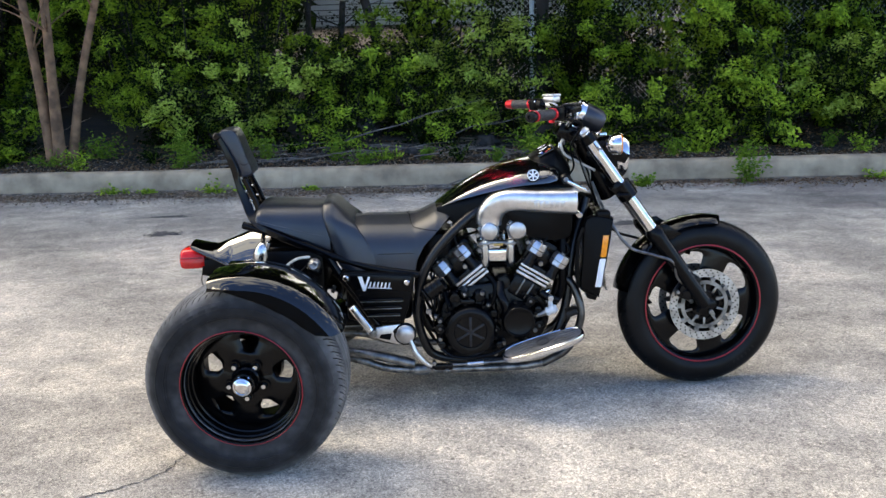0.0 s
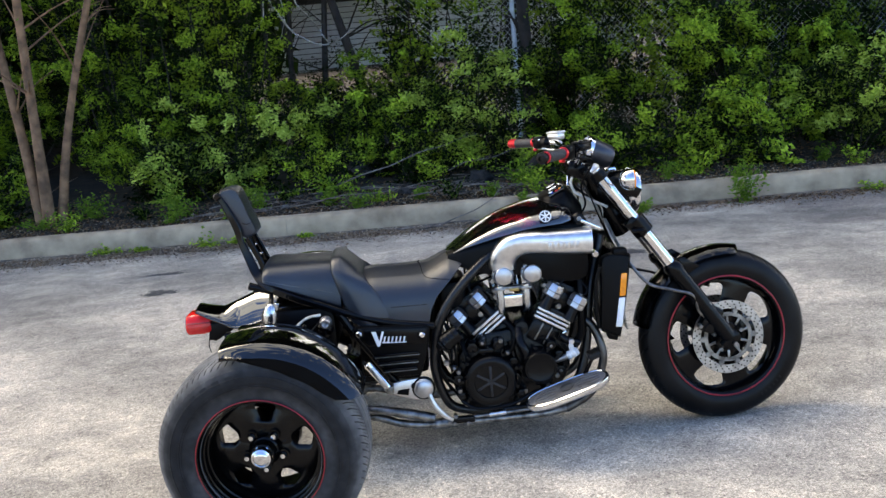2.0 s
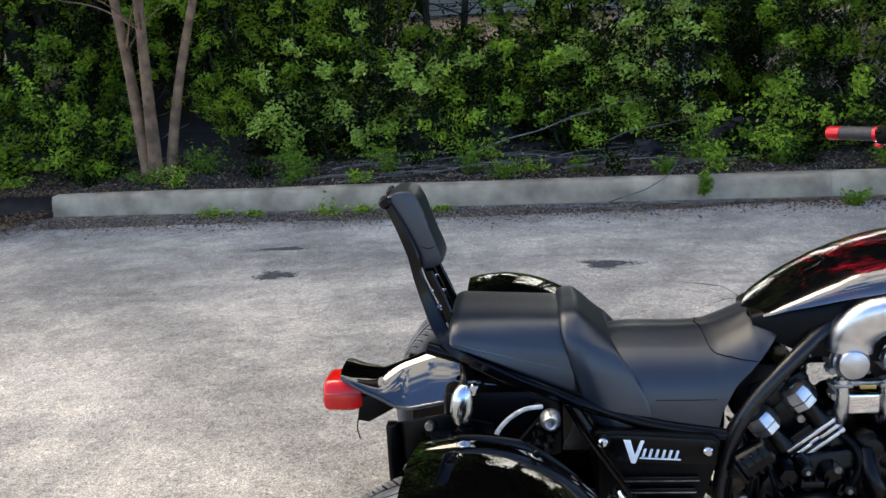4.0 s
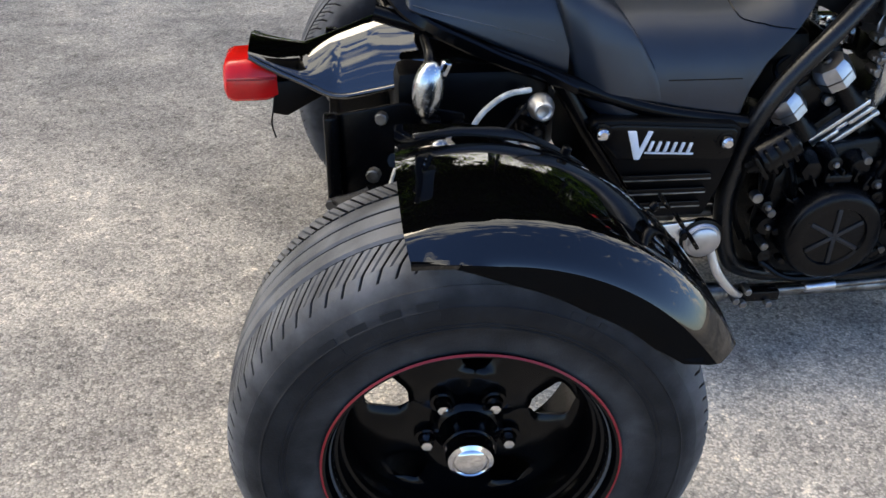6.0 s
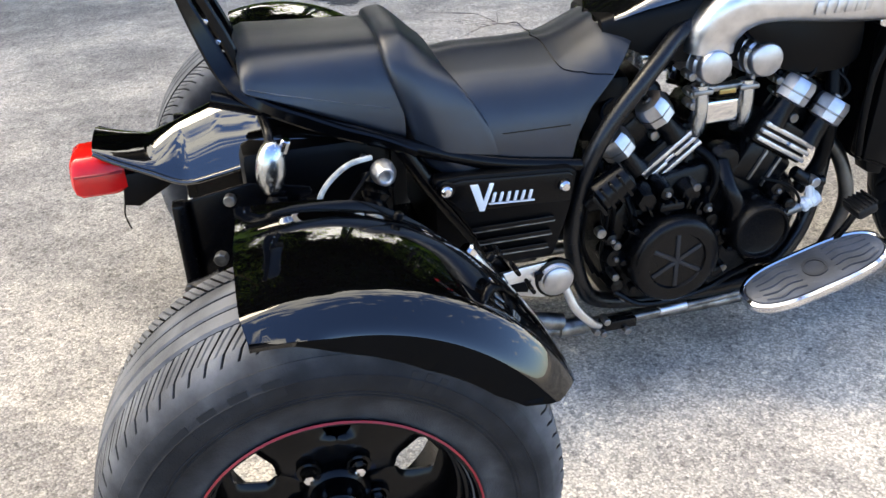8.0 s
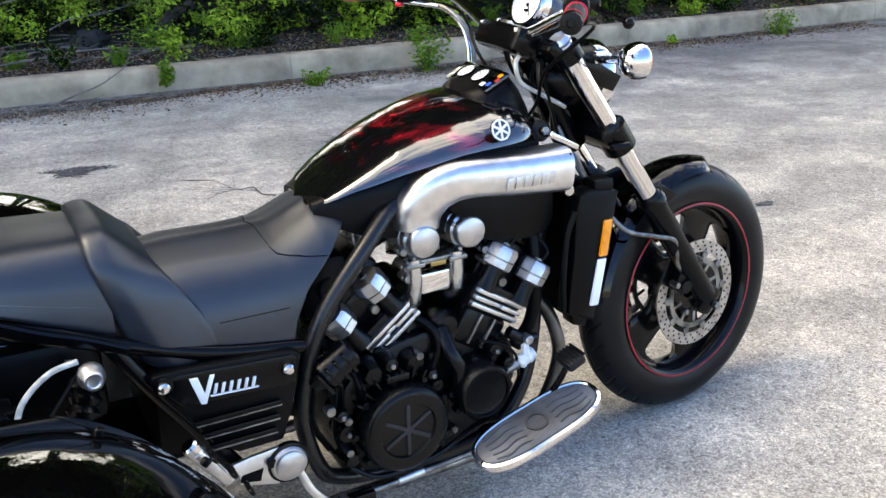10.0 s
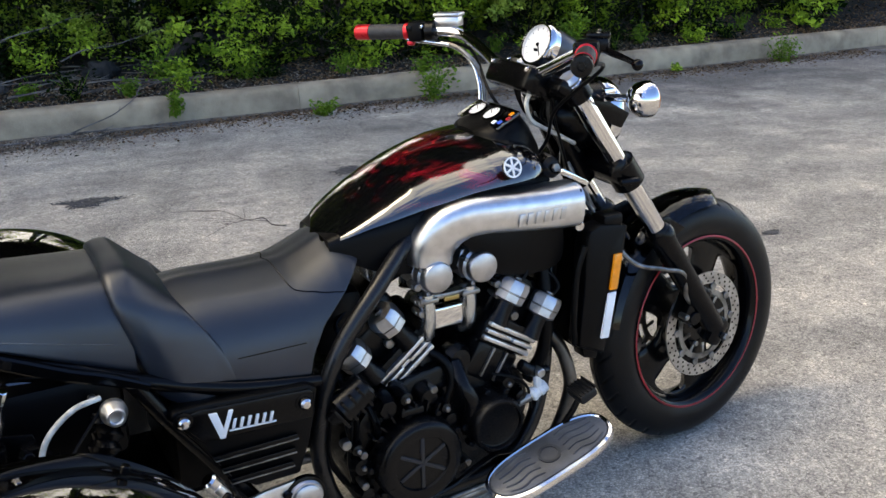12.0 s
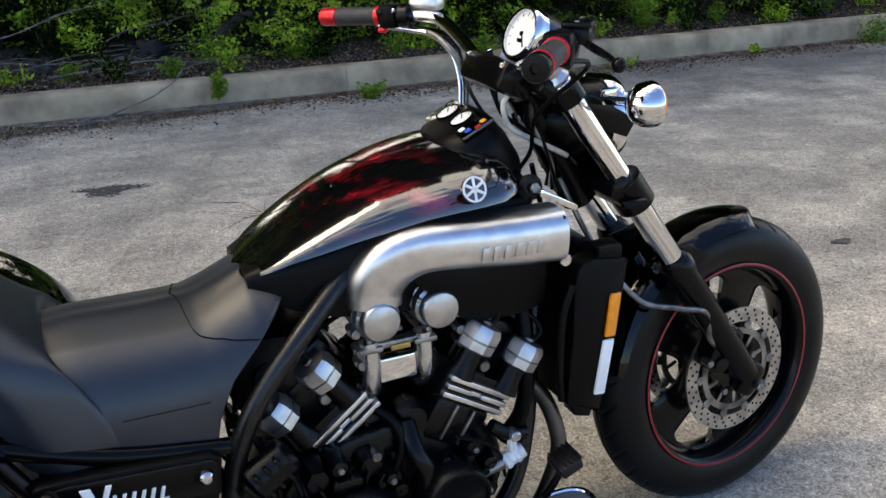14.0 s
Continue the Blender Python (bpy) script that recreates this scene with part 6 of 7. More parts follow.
    part("seat_bolster", grid(rows, cv=True, cap=True), VINYL, trike, "raised black vinyl bolster between the seats", 50)


def flat_bar(stations, thick, parent, name, material, s, label=""):
    """A flat bar through (back x, back z, front x, front z, y)."""
    fine = [smooth_path([(st[0], st[4], st[1]) for st in stations], 5), smooth_path([(st[2], st[4], st[3]) for st in stations], 5)]
    rows = []
    for a, b in zip(*fine):
        d = (b - a)
        e = d.normalized() * min(0.004, d.length * 0.25)
        o = Vector((0, thick / 2, 0))
        i = Vector((0, thick / 2 - 0.003, 0))
        ring = [a + e + o, b - e + o, b + i, b - i, b - e - o, a + e - o, a - i, a + i]
        rows.append([(p.x, s * p.y, p.z) for p in ring])
    return part(name, grid(rows, cv=True, cap=True), material, parent, label, 30)


def build_backrest():
    # pad: a thick cushion leaning back, on two flat stays
    rows = []
    outline = curve_poly([(-0.180, 1.008), (-0.164, 1.025), (-0.128, 1.028), (-0.107, 1.006), (-0.084, 0.940), (-0.061, 0.880), (-0.068, 0.861), (-0.098, 0.853), (-0.118, 0.868), (-0.142, 0.940), (-0.170, 0.984)], 4)
    cx, cz = -0.115, 0.94
    for y, k in ((-0.063, 0.60), (-0.061, 0.84), (-0.054, 0.96), (-0.040, 1.0), (0.040, 1.0), (0.054, 0.96), (0.061, 0.84), (0.063, 0.60)):
        rows.append([(cx + (x - cx) * (k if k > 0.9 else 1 - (1 - k) * 0.6), y, cz + (z - cz) * (1 - (1 - k) * 0.18)) for x, z in outline])
    pad = part("backrest_pad", grid(rows, cv=True, cap=True), VINYL, trike, "thick black vinyl backrest pad", 50)
    part("pad_back", box((-0.152, 0, 0.95), (0.018, 0.10, 0.14), 0.006, Matrix.Rotation(radians(-20), 4, "Y")), PLASTIC, pad)
    part("pad_crease", tube([(-0.108, -0.0625, 0.905), (-0.090, -0.064, 0.900), (-0.072, -0.060, 0.907)], 0.0012, 6, 4), PLASTIC, pad)
    bars = [(-0.1884, 1.0055, -0.1694, 1.0134, 0.058), (-0.1721, 0.976, -0.1516, 0.9816, 0.061), (-0.1518, 0.9274, -0.1297, 0.9345, 0.066), (-0.1363, 0.8812, -0.1119, 0.8875, 0.068), (-0.1278, 0.8401, -0.106, 0.8446, 0.07), (-0.1108, 0.7822, -0.0826, 0.7912, 0.078), (-0.0896, 0.7272, -0.0589, 0.7362, 0.097), (-0.0639, 0.6952, -0.0402, 0.7106, 0.126), (-0.0249, 0.6707, -0.014, 0.6893, 0.15), (0.0415, 0.6383, 0.0494, 0.6613, 0.163), (0.1012, 0.613, 0.1075, 0.6344, 0.169), (0.1641, 0.5897, 0.1696, 0.6095, 0.172), (0.2258, 0.563, 0.2297, 0.5788, 0.173)]
    for s in (-1, 1):
        st = flat_bar(bars, 0.016, trike, "backrest_stay", STAY_PAINT, s, "broad black gloss backrest stay")
        part("stay_knuckle", rod((-0.180, s * 0.045, 1.006), (-0.180, s * 0.072, 1.006), 0.014, 16, 0.005), STAY_PAINT, st)
        flat_bar([(-0.105, 0.848, -0.085, 0.850, 0.062), (-0.074, 0.775, -0.054, 0.778, 0.064), (-0.052, 0.715, -0.034, 0.718, 0.068)], 0.008, st, "inner_stay", STAY_PAINT, s)
        for x, z in ((-0.088, 0.806), (-0.073, 0.770)):
            part("stay_bolt", rod((x, s * 0.055, z), (x, s * 0.074, z), 0.0045, 8), CHROME, st)
        part("rail_screw", rod((0.135, s * 0.17, 0.575), (0.135, s * 0.182, 0.575), 0.007, 10), STEEL, st)


build_seats()
build_backrest()


# tail: cowl, lamp, indicators, broad rear mudguards
def build_tail():
    xs = [-0.312, -0.28, -0.22, -0.166, -0.10, -0.02, 0.05, 0.10]
    zt = [0.618, 0.613, 0.606, 0.626, 0.652, 0.672, 0.675, 0.67]
    zb = [0.606, 0.592, 0.565, 0.545, 0.558, 0.580, 0.592, 0.60]
    ww = [0.058, 0.068, 0.080, 0.092, 0.104, 0.118, 0.125, 0.125]
    wt = [0.052, 0.056, 0.056, 0.060, 0.068, 0.080, 0.09, 0.09]
    rows = []
    for v in smooth_path([(x, 0, 0) for x in xs], 6):
        x = v.x
        rows.append(ring_section(x, interp(x, xs, wt), interp(x, xs, zt), interp(x, xs, zb), interp(x, [-0.312, -0.25, -0.16, -0.05, 0.05], [0.85, 1.15, 1.3, 1.2, 0.95]), 33, interp(x, xs, ww)))
    bm = grid(rows)
    bmesh.ops.recalc_face_normals(bm, faces=bm.faces[:])
    bmesh.ops.solidify(bm, geom=bm.faces[:], thickness=0.006)
    cowl = part("tail_cowl", bm, GLOSS, trike, "glossy black tail cowl")
    for s in (-1, 1):
        lip = tube([(-0.31, s * 0.060, 0.605), (-0.28, s * 0.070, 0.590), (-0.22, s * 0.082, 0.564), (-0.166, s * 0.094, 0.544), (-0.10, s * 0.106, 0.557), (-0.02, s * 0.120, 0.579), (0.06, s * 0.126, 0.592)], 0.005, 10)
        part("cowl_lip", lip, GLOSS, cowl)
    lamp = bmesh.new()
    rows = []
    for x, w, z0, z1 in ((-0.268, 0.050, 0.526, 0.590), (-0.29, 0.054, 0.521, 0.594), (-0.345, 0.055, 0.521, 0.591), (-0.355, 0.052, 0.526, 0.586), (-0.360, 0.044, 0.536, 0.576)):
        rows.append([(x, -w, z0 + 0.006), (x, -w + 0.006, z0), (x, w - 0.006, z0), (x, w, z0 + 0.006), (x, w, z1 - 0.03), (x, w * 0.80, z1 - 0.008), (x, w * 0.6, z1), (x, -w * 0.6, z1), (x, -w * 0.80, z1 - 0.008), (x, -w, z1 - 0.03)])
    grid(rows, cv=True, cap=True, bm=lamp)
    tl = part("tail_lamp", lamp, RED_LENS, trike, "red plastic tail lamp")
    part("lamp_band", tube([(-0.352, -0.0525, 0.562), (-0.30, -0.0550, 0.563), (-0.272, -0.0515, 0.562)], 0.0025, 6), RED_STRIPE, tl)
    part("plate_bracket", plate([(-0.272, 0.555), (-0.16, 0.560), (-0.165, 0.540), (-0.255, 0.490), (-0.282, 0.496)], -0.050, 0.050, 0.004), PLASTIC, trike)
    part("hanging_wire", tube([(-0.280, -0.045, 0.500), (-0.284, -0.047, 0.475), (-0.279, -0.046, 0.448)], 0.0016, 5), PLASTIC, trike)
    for ob in (cowl, tl, *[c for c in trike.children if c.name.startswith(("plate_bracket", "hanging_wire"))]):
        ob.location = (0.0, 0, -0.005)
    for s in (-1, 1):
        build_rear_indicator(s)


def build_rear_indicator(s):
    c = Vector((-0.022, s * 0.222, 0.600))
    body = bmesh.new()
    bmesh.ops.create_uvsphere(body, u_segments=28, v_segments=18, radius=1.0, matrix=Matrix.Translation(c) @ Matrix.Rotation(radians(8), 4, "Y") @ Matrix.Diagonal((0.025, 0.023, 0.048, 1)))
    ind = part("indicator", body, CHROME_SOFT, trike, "oval chrome rear indicator")
    part("indicator_stem", tube([c + Vector((0.0, -s * 0.005, 0.02)), c + Vector((0.004, -s * 0.03, 0.045)), c + Vector((0.0, -s * 0.07, 0.06))], 0.008, 10, 4), SATIN, ind)
    part("stem_nut", rod(c + Vector((0.022, 0, 0.025)), c + Vector((0.030, s * 0.006, 0.048)), 0.008, 8), CHROME, ind)


def build_rear_guard(s):
    rows = []
    # flank and crown, from the fold over the dull lower skirt upwards: distance out, radius
    top = [(0.7660, 0.3150), (0.7645, 0.3195), (0.7580, 0.3275), (0.7480, 0.3380), (0.737, 0.3470), (0.730, 0.3512), (0.720, 0.353), (0.68, 0.3545), (0.62, 0.354), (0.57, 0.350), (0.52, 0.341), (0.47, 0.322), (0.43, 0.302), (0.412, 0.286)]
    low = []
    for i in range(49):
        f = i / 48
        row, strip = [], []
        fold = interp(f, [0, 0.10, 0.22], [0.330, 0.321, 0.315])
        lip = fold - interp(f, [0, 0.10, 0.30, 0.55, 0.85, 0.96, 1], [0.004, 0.008, 0.030, 0.046, 0.044, 0.034, 0.016])
        edge = [(0.7560, lip), (0.7615, lip + 0.001), (0.7640, lip + 0.003), (0.7655, (lip + fold) / 2)]
        for k, (y, r) in enumerate(edge + [(y, max(r, fold)) for y, r in top]):
            t = radians(105.5 - (71.0 + min(6.5, 0.8 * k)) * f)
            r *= 0.984
            g = 0.003 * max(0, (f - 0.8) / 0.2) ** 2 * (k < 9)
            x = (r + g) * math.cos(t)
            y += 0.045 * x * max(0.0, 1 - k / 8)  # the skirt follows the wheel's slight turn
            y2 = y + (0.06 * max(0.0, (f - 0.45) / 0.55) if y < 0.6 else 0.0) * (0.6 - y) / 0.19
            v = (x, s * y2, REAR_Z + (r + g) * math.sin(t))
            if k < 5:
                strip.append(v)
            if k > 3:
                row.append(v)
        rows.append(row)
        low.append(strip)
    bm, flap = grid(rows), grid(low)
    for mesh in (bm, flap):
        bmesh.ops.recalc_face_normals(mesh, faces=mesh.faces[:])
        bmesh.ops.solidify(mesh, geom=mesh.faces[:], thickness=0.005)
    if s > 0:
        for mesh in (bm, flap):
            bmesh.ops.translate(mesh, vec=(FAR_X, FAR_Y - REAR_Y, -0.010), verts=mesh.verts[:])
    gd = part("rear_mudguard", bm, GUARD_PAINT, trike, "glossy black rear mudguard over the tyre")
    # lower skirt split off and made matt black to keep it dark
    part("guard_edge", flap, SKIRT_BLACK, gd, "matt black lower part of the mudguard skirt")
    # ribbed inner foot at the front end
    ft = bmesh.new()
    for k in range(3):
        t = radians(33 + 5 * k)
        box((0.362 * math.cos(t) + (FAR_X if s > 0 else 0.0), s * (0.56 - 0.012 * k) + (FAR_Y - REAR_Y if s > 0 else 0.0), REAR_Z + 0.362 * math.sin(t)), (0.006, 0.03, 0.012), 0.002, Matrix.Rotation(-t, 4, "Y"), bm=ft)
    part("guard_bracket", ft, SATIN, gd)
    for k in range(2):
        t = radians(42 + 26 * k)
        gx, gy = (FAR_X, 0.52 + FAR_Y - REAR_Y) if s > 0 else (0.0, -0.52)
        part("guard_bolt", rod((gx + 0.342 * math.cos(t), gy, REAR_Z + 0.338 * math.sin(t)), (gx + 0.353 * math.cos(t), gy, REAR_Z + 0.350 * math.sin(t)), 0.007, 10), SATIN, gd)


build_tail()
for s in (-1, 1):
    build_rear_guard(s)


# ---- kerb, verge, hedge ----
TRIKE_OBJECTS = set(scene.objects)
KERB_X = -3.95


def build_kerb():
    """Long cast kerb with joints and worn edges; it ends at the turn of the lot."""
    root = tagged(new("kerb"), "weathered concrete kerb along a planted bank", "kerb", kind="structure")
    rng = random.Random(3)
    x = KERB_X
    while x < 26:
        n = 3.05
        rows = []
        for i in range(25):
            xx = x + n * i / 24 - (0.0015 if i == 24 else 0) + (0.0015 if i == 0 else 0)
            w = 0.006 * noise.noise((xx * 1.3, 0, 2.0)) + 0.003 * noise.noise((xx * 9, 0, 5.0))
            h = KERB_H + 0.006 * noise.noise((xx * 1.1, 3.0, 0))
            rows.append([(xx, KERB_Y + w, -0.08), (xx, KERB_Y + w, h * 0.45), (xx, KERB_Y + 0.012 + w, h - 0.03), (xx, KERB_Y + 0.022 + w, h - 0.010), (xx, KERB_Y + 0.042 + w, h), (xx, KERB_Y + 0.145, h), (xx, KERB_Y + 0.16, h - 0.02), (xx, KERB_Y + 0.16, -0.08)])
        part("kerbstone", grid(rows, cap=True), CONCRETE, root)
        x += n


def bank_z(x, y):
    d = y - KERB_Y - 0.14
    rise = 0.165 + 0.10 * min(1, max(0, d) / 1.2) + 0.10 * max(0, d - 1.2)
    return rise + 0.05 * noise.noise((x * 1.1, y * 1.1, 0)) * min(1, max(0, d) * 3) + 0.02 * noise.noise((x * 5, y * 5, 1)) * min(1, max(0, d) * 3)


def build_bank():
    rows = []
    for y in list(np.linspace(KERB_Y + 0.15, KERB_Y + 2.2, 26)) + [KERB_Y + 3.0, KERB_Y + 5.0, KERB_Y + 12.0, KERB_Y + 30]:
        rows.append([(x, y, bank_z(x, y)) for x in np.linspace(KERB_X, 26, 150)])
    tagged(part("planted_bank", grid(rows), SOIL), "dark soil bank with leaf litter behind the kerb", "ground", kind="structure")
    # past the kerb's end the soil runs out onto the lot
    rows = []
    for r in (0.0, 0.15, 0.35, 0.6, 0.9, 1.3, 1.8, 2.4, 3.2, 4.5, 7.0, 12.0, 25.0):
        row = []
        for x in list(np.linspace(-25, -8, 12)) + list(np.linspace(-7.8, KERB_X - 0.005, 48)):
            y0 = KERB_Y + 0.10 - min(2.6 * (KERB_X - x), 3.2) + 0.10 * noise.noise((x * 4, 0, 7)) * min(1, (KERB_X - x) * 8)
            y = max(y0 + r, y0 + r * (1 + 0.0))
            top = bank_z(x, y) if y > KERB_Y + 0.14 else 0.05 + 0.03 * noise.noise((x * 3, y * 3, 2))
            row.append((x, y, 0.003 + (top - 0.003) * min(1, r / 0.9)))
        rows.append(row)
    tagged(part("verge", grid(rows), SOIL), "dark soil verge with leaf litter at the edge of the lot", "ground", kind="structure")
    # washed soil along the foot of the kerb
    rows = []
    for i in range(420):
        x = KERB_X + (20 - KERB_X) * i / 419
        w = (0.13 + 0.22 * max(0.0, min(1.0, (1.5 - x) / 2))) + 0.12 * noise.noise((x * 0.7, 1, 0)) + 0.05 * noise.noise((x * 4, 2, 0)) + 0.03 * noise.noise((x * 13, 2, 0))
        rows.append([(x, KERB_Y + 0.01, 0.022), (x, KERB_Y - 0.4 * w, 0.012), (x, KERB_Y - max(0.02, w), 0.002)])
    tagged(part("gutter_soil", grid(rows), GRIT), "brown washed soil and grit along the kerb", "ground", kind="structure")


def leaf_soup(name, centres, normals, sizes, material, parent, seed):
    """Folded, pointed leaves: four corners and a fold each."""
    rng = np.random.default_rng(seed)
    n = len(centres)
    d = rng.normal(size=(n, 3))
    d -= (d * normals).sum(1)[:, None] * normals
    d /= np.linalg.norm(d, axis=1)[:, None] + 1e-9
    e = np.cross(normals, d)
    L, W = sizes[:, None], (sizes * rng.uniform(0.42, 0.62, n))[:, None]
    fold = normals * (0.18 * W)
    v = np.stack([centres - d * L * 0.5, centres + e * W * 0.5 + fold, centres + d * L * 0.5 - normals * L * 0.1, centres - e * W * 0.5 + fold], 1).reshape(-1, 3)
    k = np.arange(n)[:, None] * 4
    f = np.concatenate([k + np.array([[0, 1, 2]]), k + np.array([[0, 2, 3]])], 0)
    return soup(name, v, f, material, parent)


def shrub(x, y, height, width, leaves, leaf, seed, name="shrub", label="leafy green shrub on the bank", category="shrub", lean=-0.25, size=0.05, dense=0.5):
    """Arching stems with side twigs; leaves in sprays at the twigs' outer ends, near-black ones within for shade."""
    rng = np.random.default_rng(seed)
    root = tagged(new(name), label, category, "shrubs along the bank")
    z0 = bank_z(x, y) - 0.04
    stems = bmesh.new()
    n_stem = max(6, int(width * 8))
    twigs = []
    for k in range(n_stem):
        a = rng.uniform(0, 2 * math.pi)
        out = width * 0.5 * math.sqrt(rng.uniform(0.02, 1.0))
        h = height * rng.uniform(0.35, 1.0) * (1 - 0.3 * (out / (width * 0.5)) ** 2)
        bx, by = x + rng.normal(0, width * 0.10), y + rng.normal(0, width * 0.07)
        tip = (x + out * math.cos(a), y + out * 0.75 * math.sin(a) + lean * height * 0.3, z0 + h)
        mid = ((bx + tip[0]) / 2 + rng.normal(0, 0.08), (by + tip[1]) / 2 + rng.normal(0, 0.08), z0 + h * 0.58)
        p = smooth_path([(bx, by, z0), mid, tip], 5)
        r = 0.006 + 0.006 * h / 2
        tube([(bx, by, z0), mid, tip], [r, r * 0.7, r * 0.25], 5, 3, bm=stems)
        for t in range(int(6 + h * 6)):
            q = p[min(len(p) - 1, int(len(p) * rng.uniform(0.10, 1.0)))]
            dv = Vector((rng.normal(0, 1), rng.normal(0, 0.8) + lean, rng.uniform(-0.3, 0.9))).normalized()
            ln = rng.uniform(0.14, 0.46)
            e = q + dv * ln + Vector((0, 0, -0.12 * ln))
            twigs.append((q, e))
    for q, e in twigs:
        if rng.uniform() < 0.45:
            tube([q, e], [0.0035, 0.0015], 4, 1, bm=stems)
    tagged(part("stem_work", stems, BARK_DARK, root), kind="stuff")

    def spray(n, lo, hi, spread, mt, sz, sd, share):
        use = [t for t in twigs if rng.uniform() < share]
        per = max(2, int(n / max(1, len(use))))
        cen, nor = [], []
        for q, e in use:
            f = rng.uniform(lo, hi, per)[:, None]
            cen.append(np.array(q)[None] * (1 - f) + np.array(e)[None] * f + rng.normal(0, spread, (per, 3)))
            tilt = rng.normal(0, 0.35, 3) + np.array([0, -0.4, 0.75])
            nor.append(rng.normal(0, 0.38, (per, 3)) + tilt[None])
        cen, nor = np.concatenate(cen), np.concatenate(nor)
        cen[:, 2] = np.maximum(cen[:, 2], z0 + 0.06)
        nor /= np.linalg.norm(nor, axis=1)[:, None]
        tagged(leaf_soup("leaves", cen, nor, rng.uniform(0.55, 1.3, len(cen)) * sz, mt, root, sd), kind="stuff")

    # inner leaves carry the shade of the shrub's depth as colour
    spray(leaves * dense, 0.0, 0.7, 0.05, LEAF_SHADE, size * 1.05, seed + 1, 1.0)
    spray(int(leaves * 0.72), 0.45, 1.15, 0.036, leaf, size * float(rng.uniform(0.85, 1.2)), seed + 2, 0.29)
    return root


def build_hedge():
    rng = np.random.default_rng(11)
    mats = [LEAF, LEAF, LEAF_PALE, LEAF]
    # front row of shrubs, standing clear of one another
    front = [(-5.2, 6.9, 1.6, 1.5, LEAF_MID), (-4.6, 7.8, 2.6, 1.8, LEAF_MID), (-4.3, 6.3, 0.8, 1.2, LEAF_MID), (-2.45, 6.35, 0.9, 1.2, LEAF_MID), (-2.35, 6.7, 2.2, 1.8, LEAF_MID), (-1.45, 6.3, 1.35, 1.5, LEAF_PALE), (-1.95, 6.0, 1.15, 1.3, LEAF_PALE), (-1.75, 7.4, 2.6, 1.7, LEAF), (-3.2, 7.8, 2.9, 1.8, LEAF_MID), (-0.4, 8.0, 1.45, 1.3, LEAF_MID), (-0.6, 6.9, 0.7, 0.9, LEAF_MID), (-1.75, 8.3, 1.3, 1.1, LEAF_MID), (-1.1, 8.4, 1.25, 1.1, LEAF_MID), (-0.75, 8.1, 1.2, 1.0, LEAF), (0.1, 8.3, 1.3, 1.1, LEAF_MID),
             (0.75, 6.7, 1.6, 1.5, LEAF_PALE), (1.25, 6.3, 1.4, 1.3, LEAF_PALE), (-0.15, 6.5, 1.0, 1.0, LEAF), (0.35, 6.15, 0.8, 0.9, LEAF), (-0.75, 6.0, 0.7, 0.9, LEAF), (1.75, 5.7, 0.6, 0.8, LEAF), (-3.95, 5.8, 0.9, 1.1, LEAF_MID), (-4.9, 5.7, 0.7, 1.1, LEAF_MID), (0.3, 7.6, 1.3, 1.2, LEAF_MID), (1.9, 7.2, 2.7, 1.7, LEAF_MID), (2.1, 5.85, 0.85, 1.2, LEAF), (2.7, 6.5, 2.4, 1.6, LEAF_MID), (2.9, 5.75, 1.0, 1.1, LEAF), (3.6, 6.4, 2.6, 1.6, LEAF), (3.7, 5.7, 1.1, 1.2, LEAF), (4.5, 6.5, 2.5, 1.6, LEAF_MID), (4.6, 5.7, 1.4, 1.2, LEAF_PALE), (5.5, 6.3, 2.3, 1.7, LEAF_MID), (5.5, 5.65, 1.0, 1.2, LEAF), (6.5, 6.4, 2.3, 1.8, LEAF), (6.5, 5.65, 1.0, 1.3, LEAF_MID), (7.6, 6.2, 1.9, 1.8, LEAF), (8.8, 6.3, 2.1, 2.0, LEAF), (8.0, 5.6, 0.9, 1.3, LEAF), (10.2, 6.4, 2.1, 2.2, LEAF), (11.8, 6.5, 2.2, 2.3, LEAF_MID), (13.6, 6.6, 2.2, 2.4, LEAF), (15.6, 6.8, 2.4, 2.6, LEAF), (-6.4, 6.4, 2.2, 2.0, LEAF), (-8.2, 6.8, 2.4, 2.2, LEAF_MID), (-5.9, 5.8, 0.7, 1.2, LEAF_MID)]
    for i, (x, y, h, w, m) in enumerate(front):
        shrub(x, y, h, w, int((4900 if x < 8 else 2200) * h * w / 2.0), m, 100 + i, size=0.046 if x < 8 else 0.07)
    # taller, darker growth behind
    k = 0
    for row, (yy, hh) in enumerate(((8.4, 3.2), (9.7, 3.8))):
        x = -16.0 + 0.5 * row
        while x < 14:
            if not (-1.75 < x < -0.35):
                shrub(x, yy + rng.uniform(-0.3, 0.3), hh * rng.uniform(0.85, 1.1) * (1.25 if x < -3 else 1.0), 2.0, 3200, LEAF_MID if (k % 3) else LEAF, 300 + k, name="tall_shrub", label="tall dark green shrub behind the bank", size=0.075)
            x += 1.35 + 0.3 * rng.uniform()
            k += 1


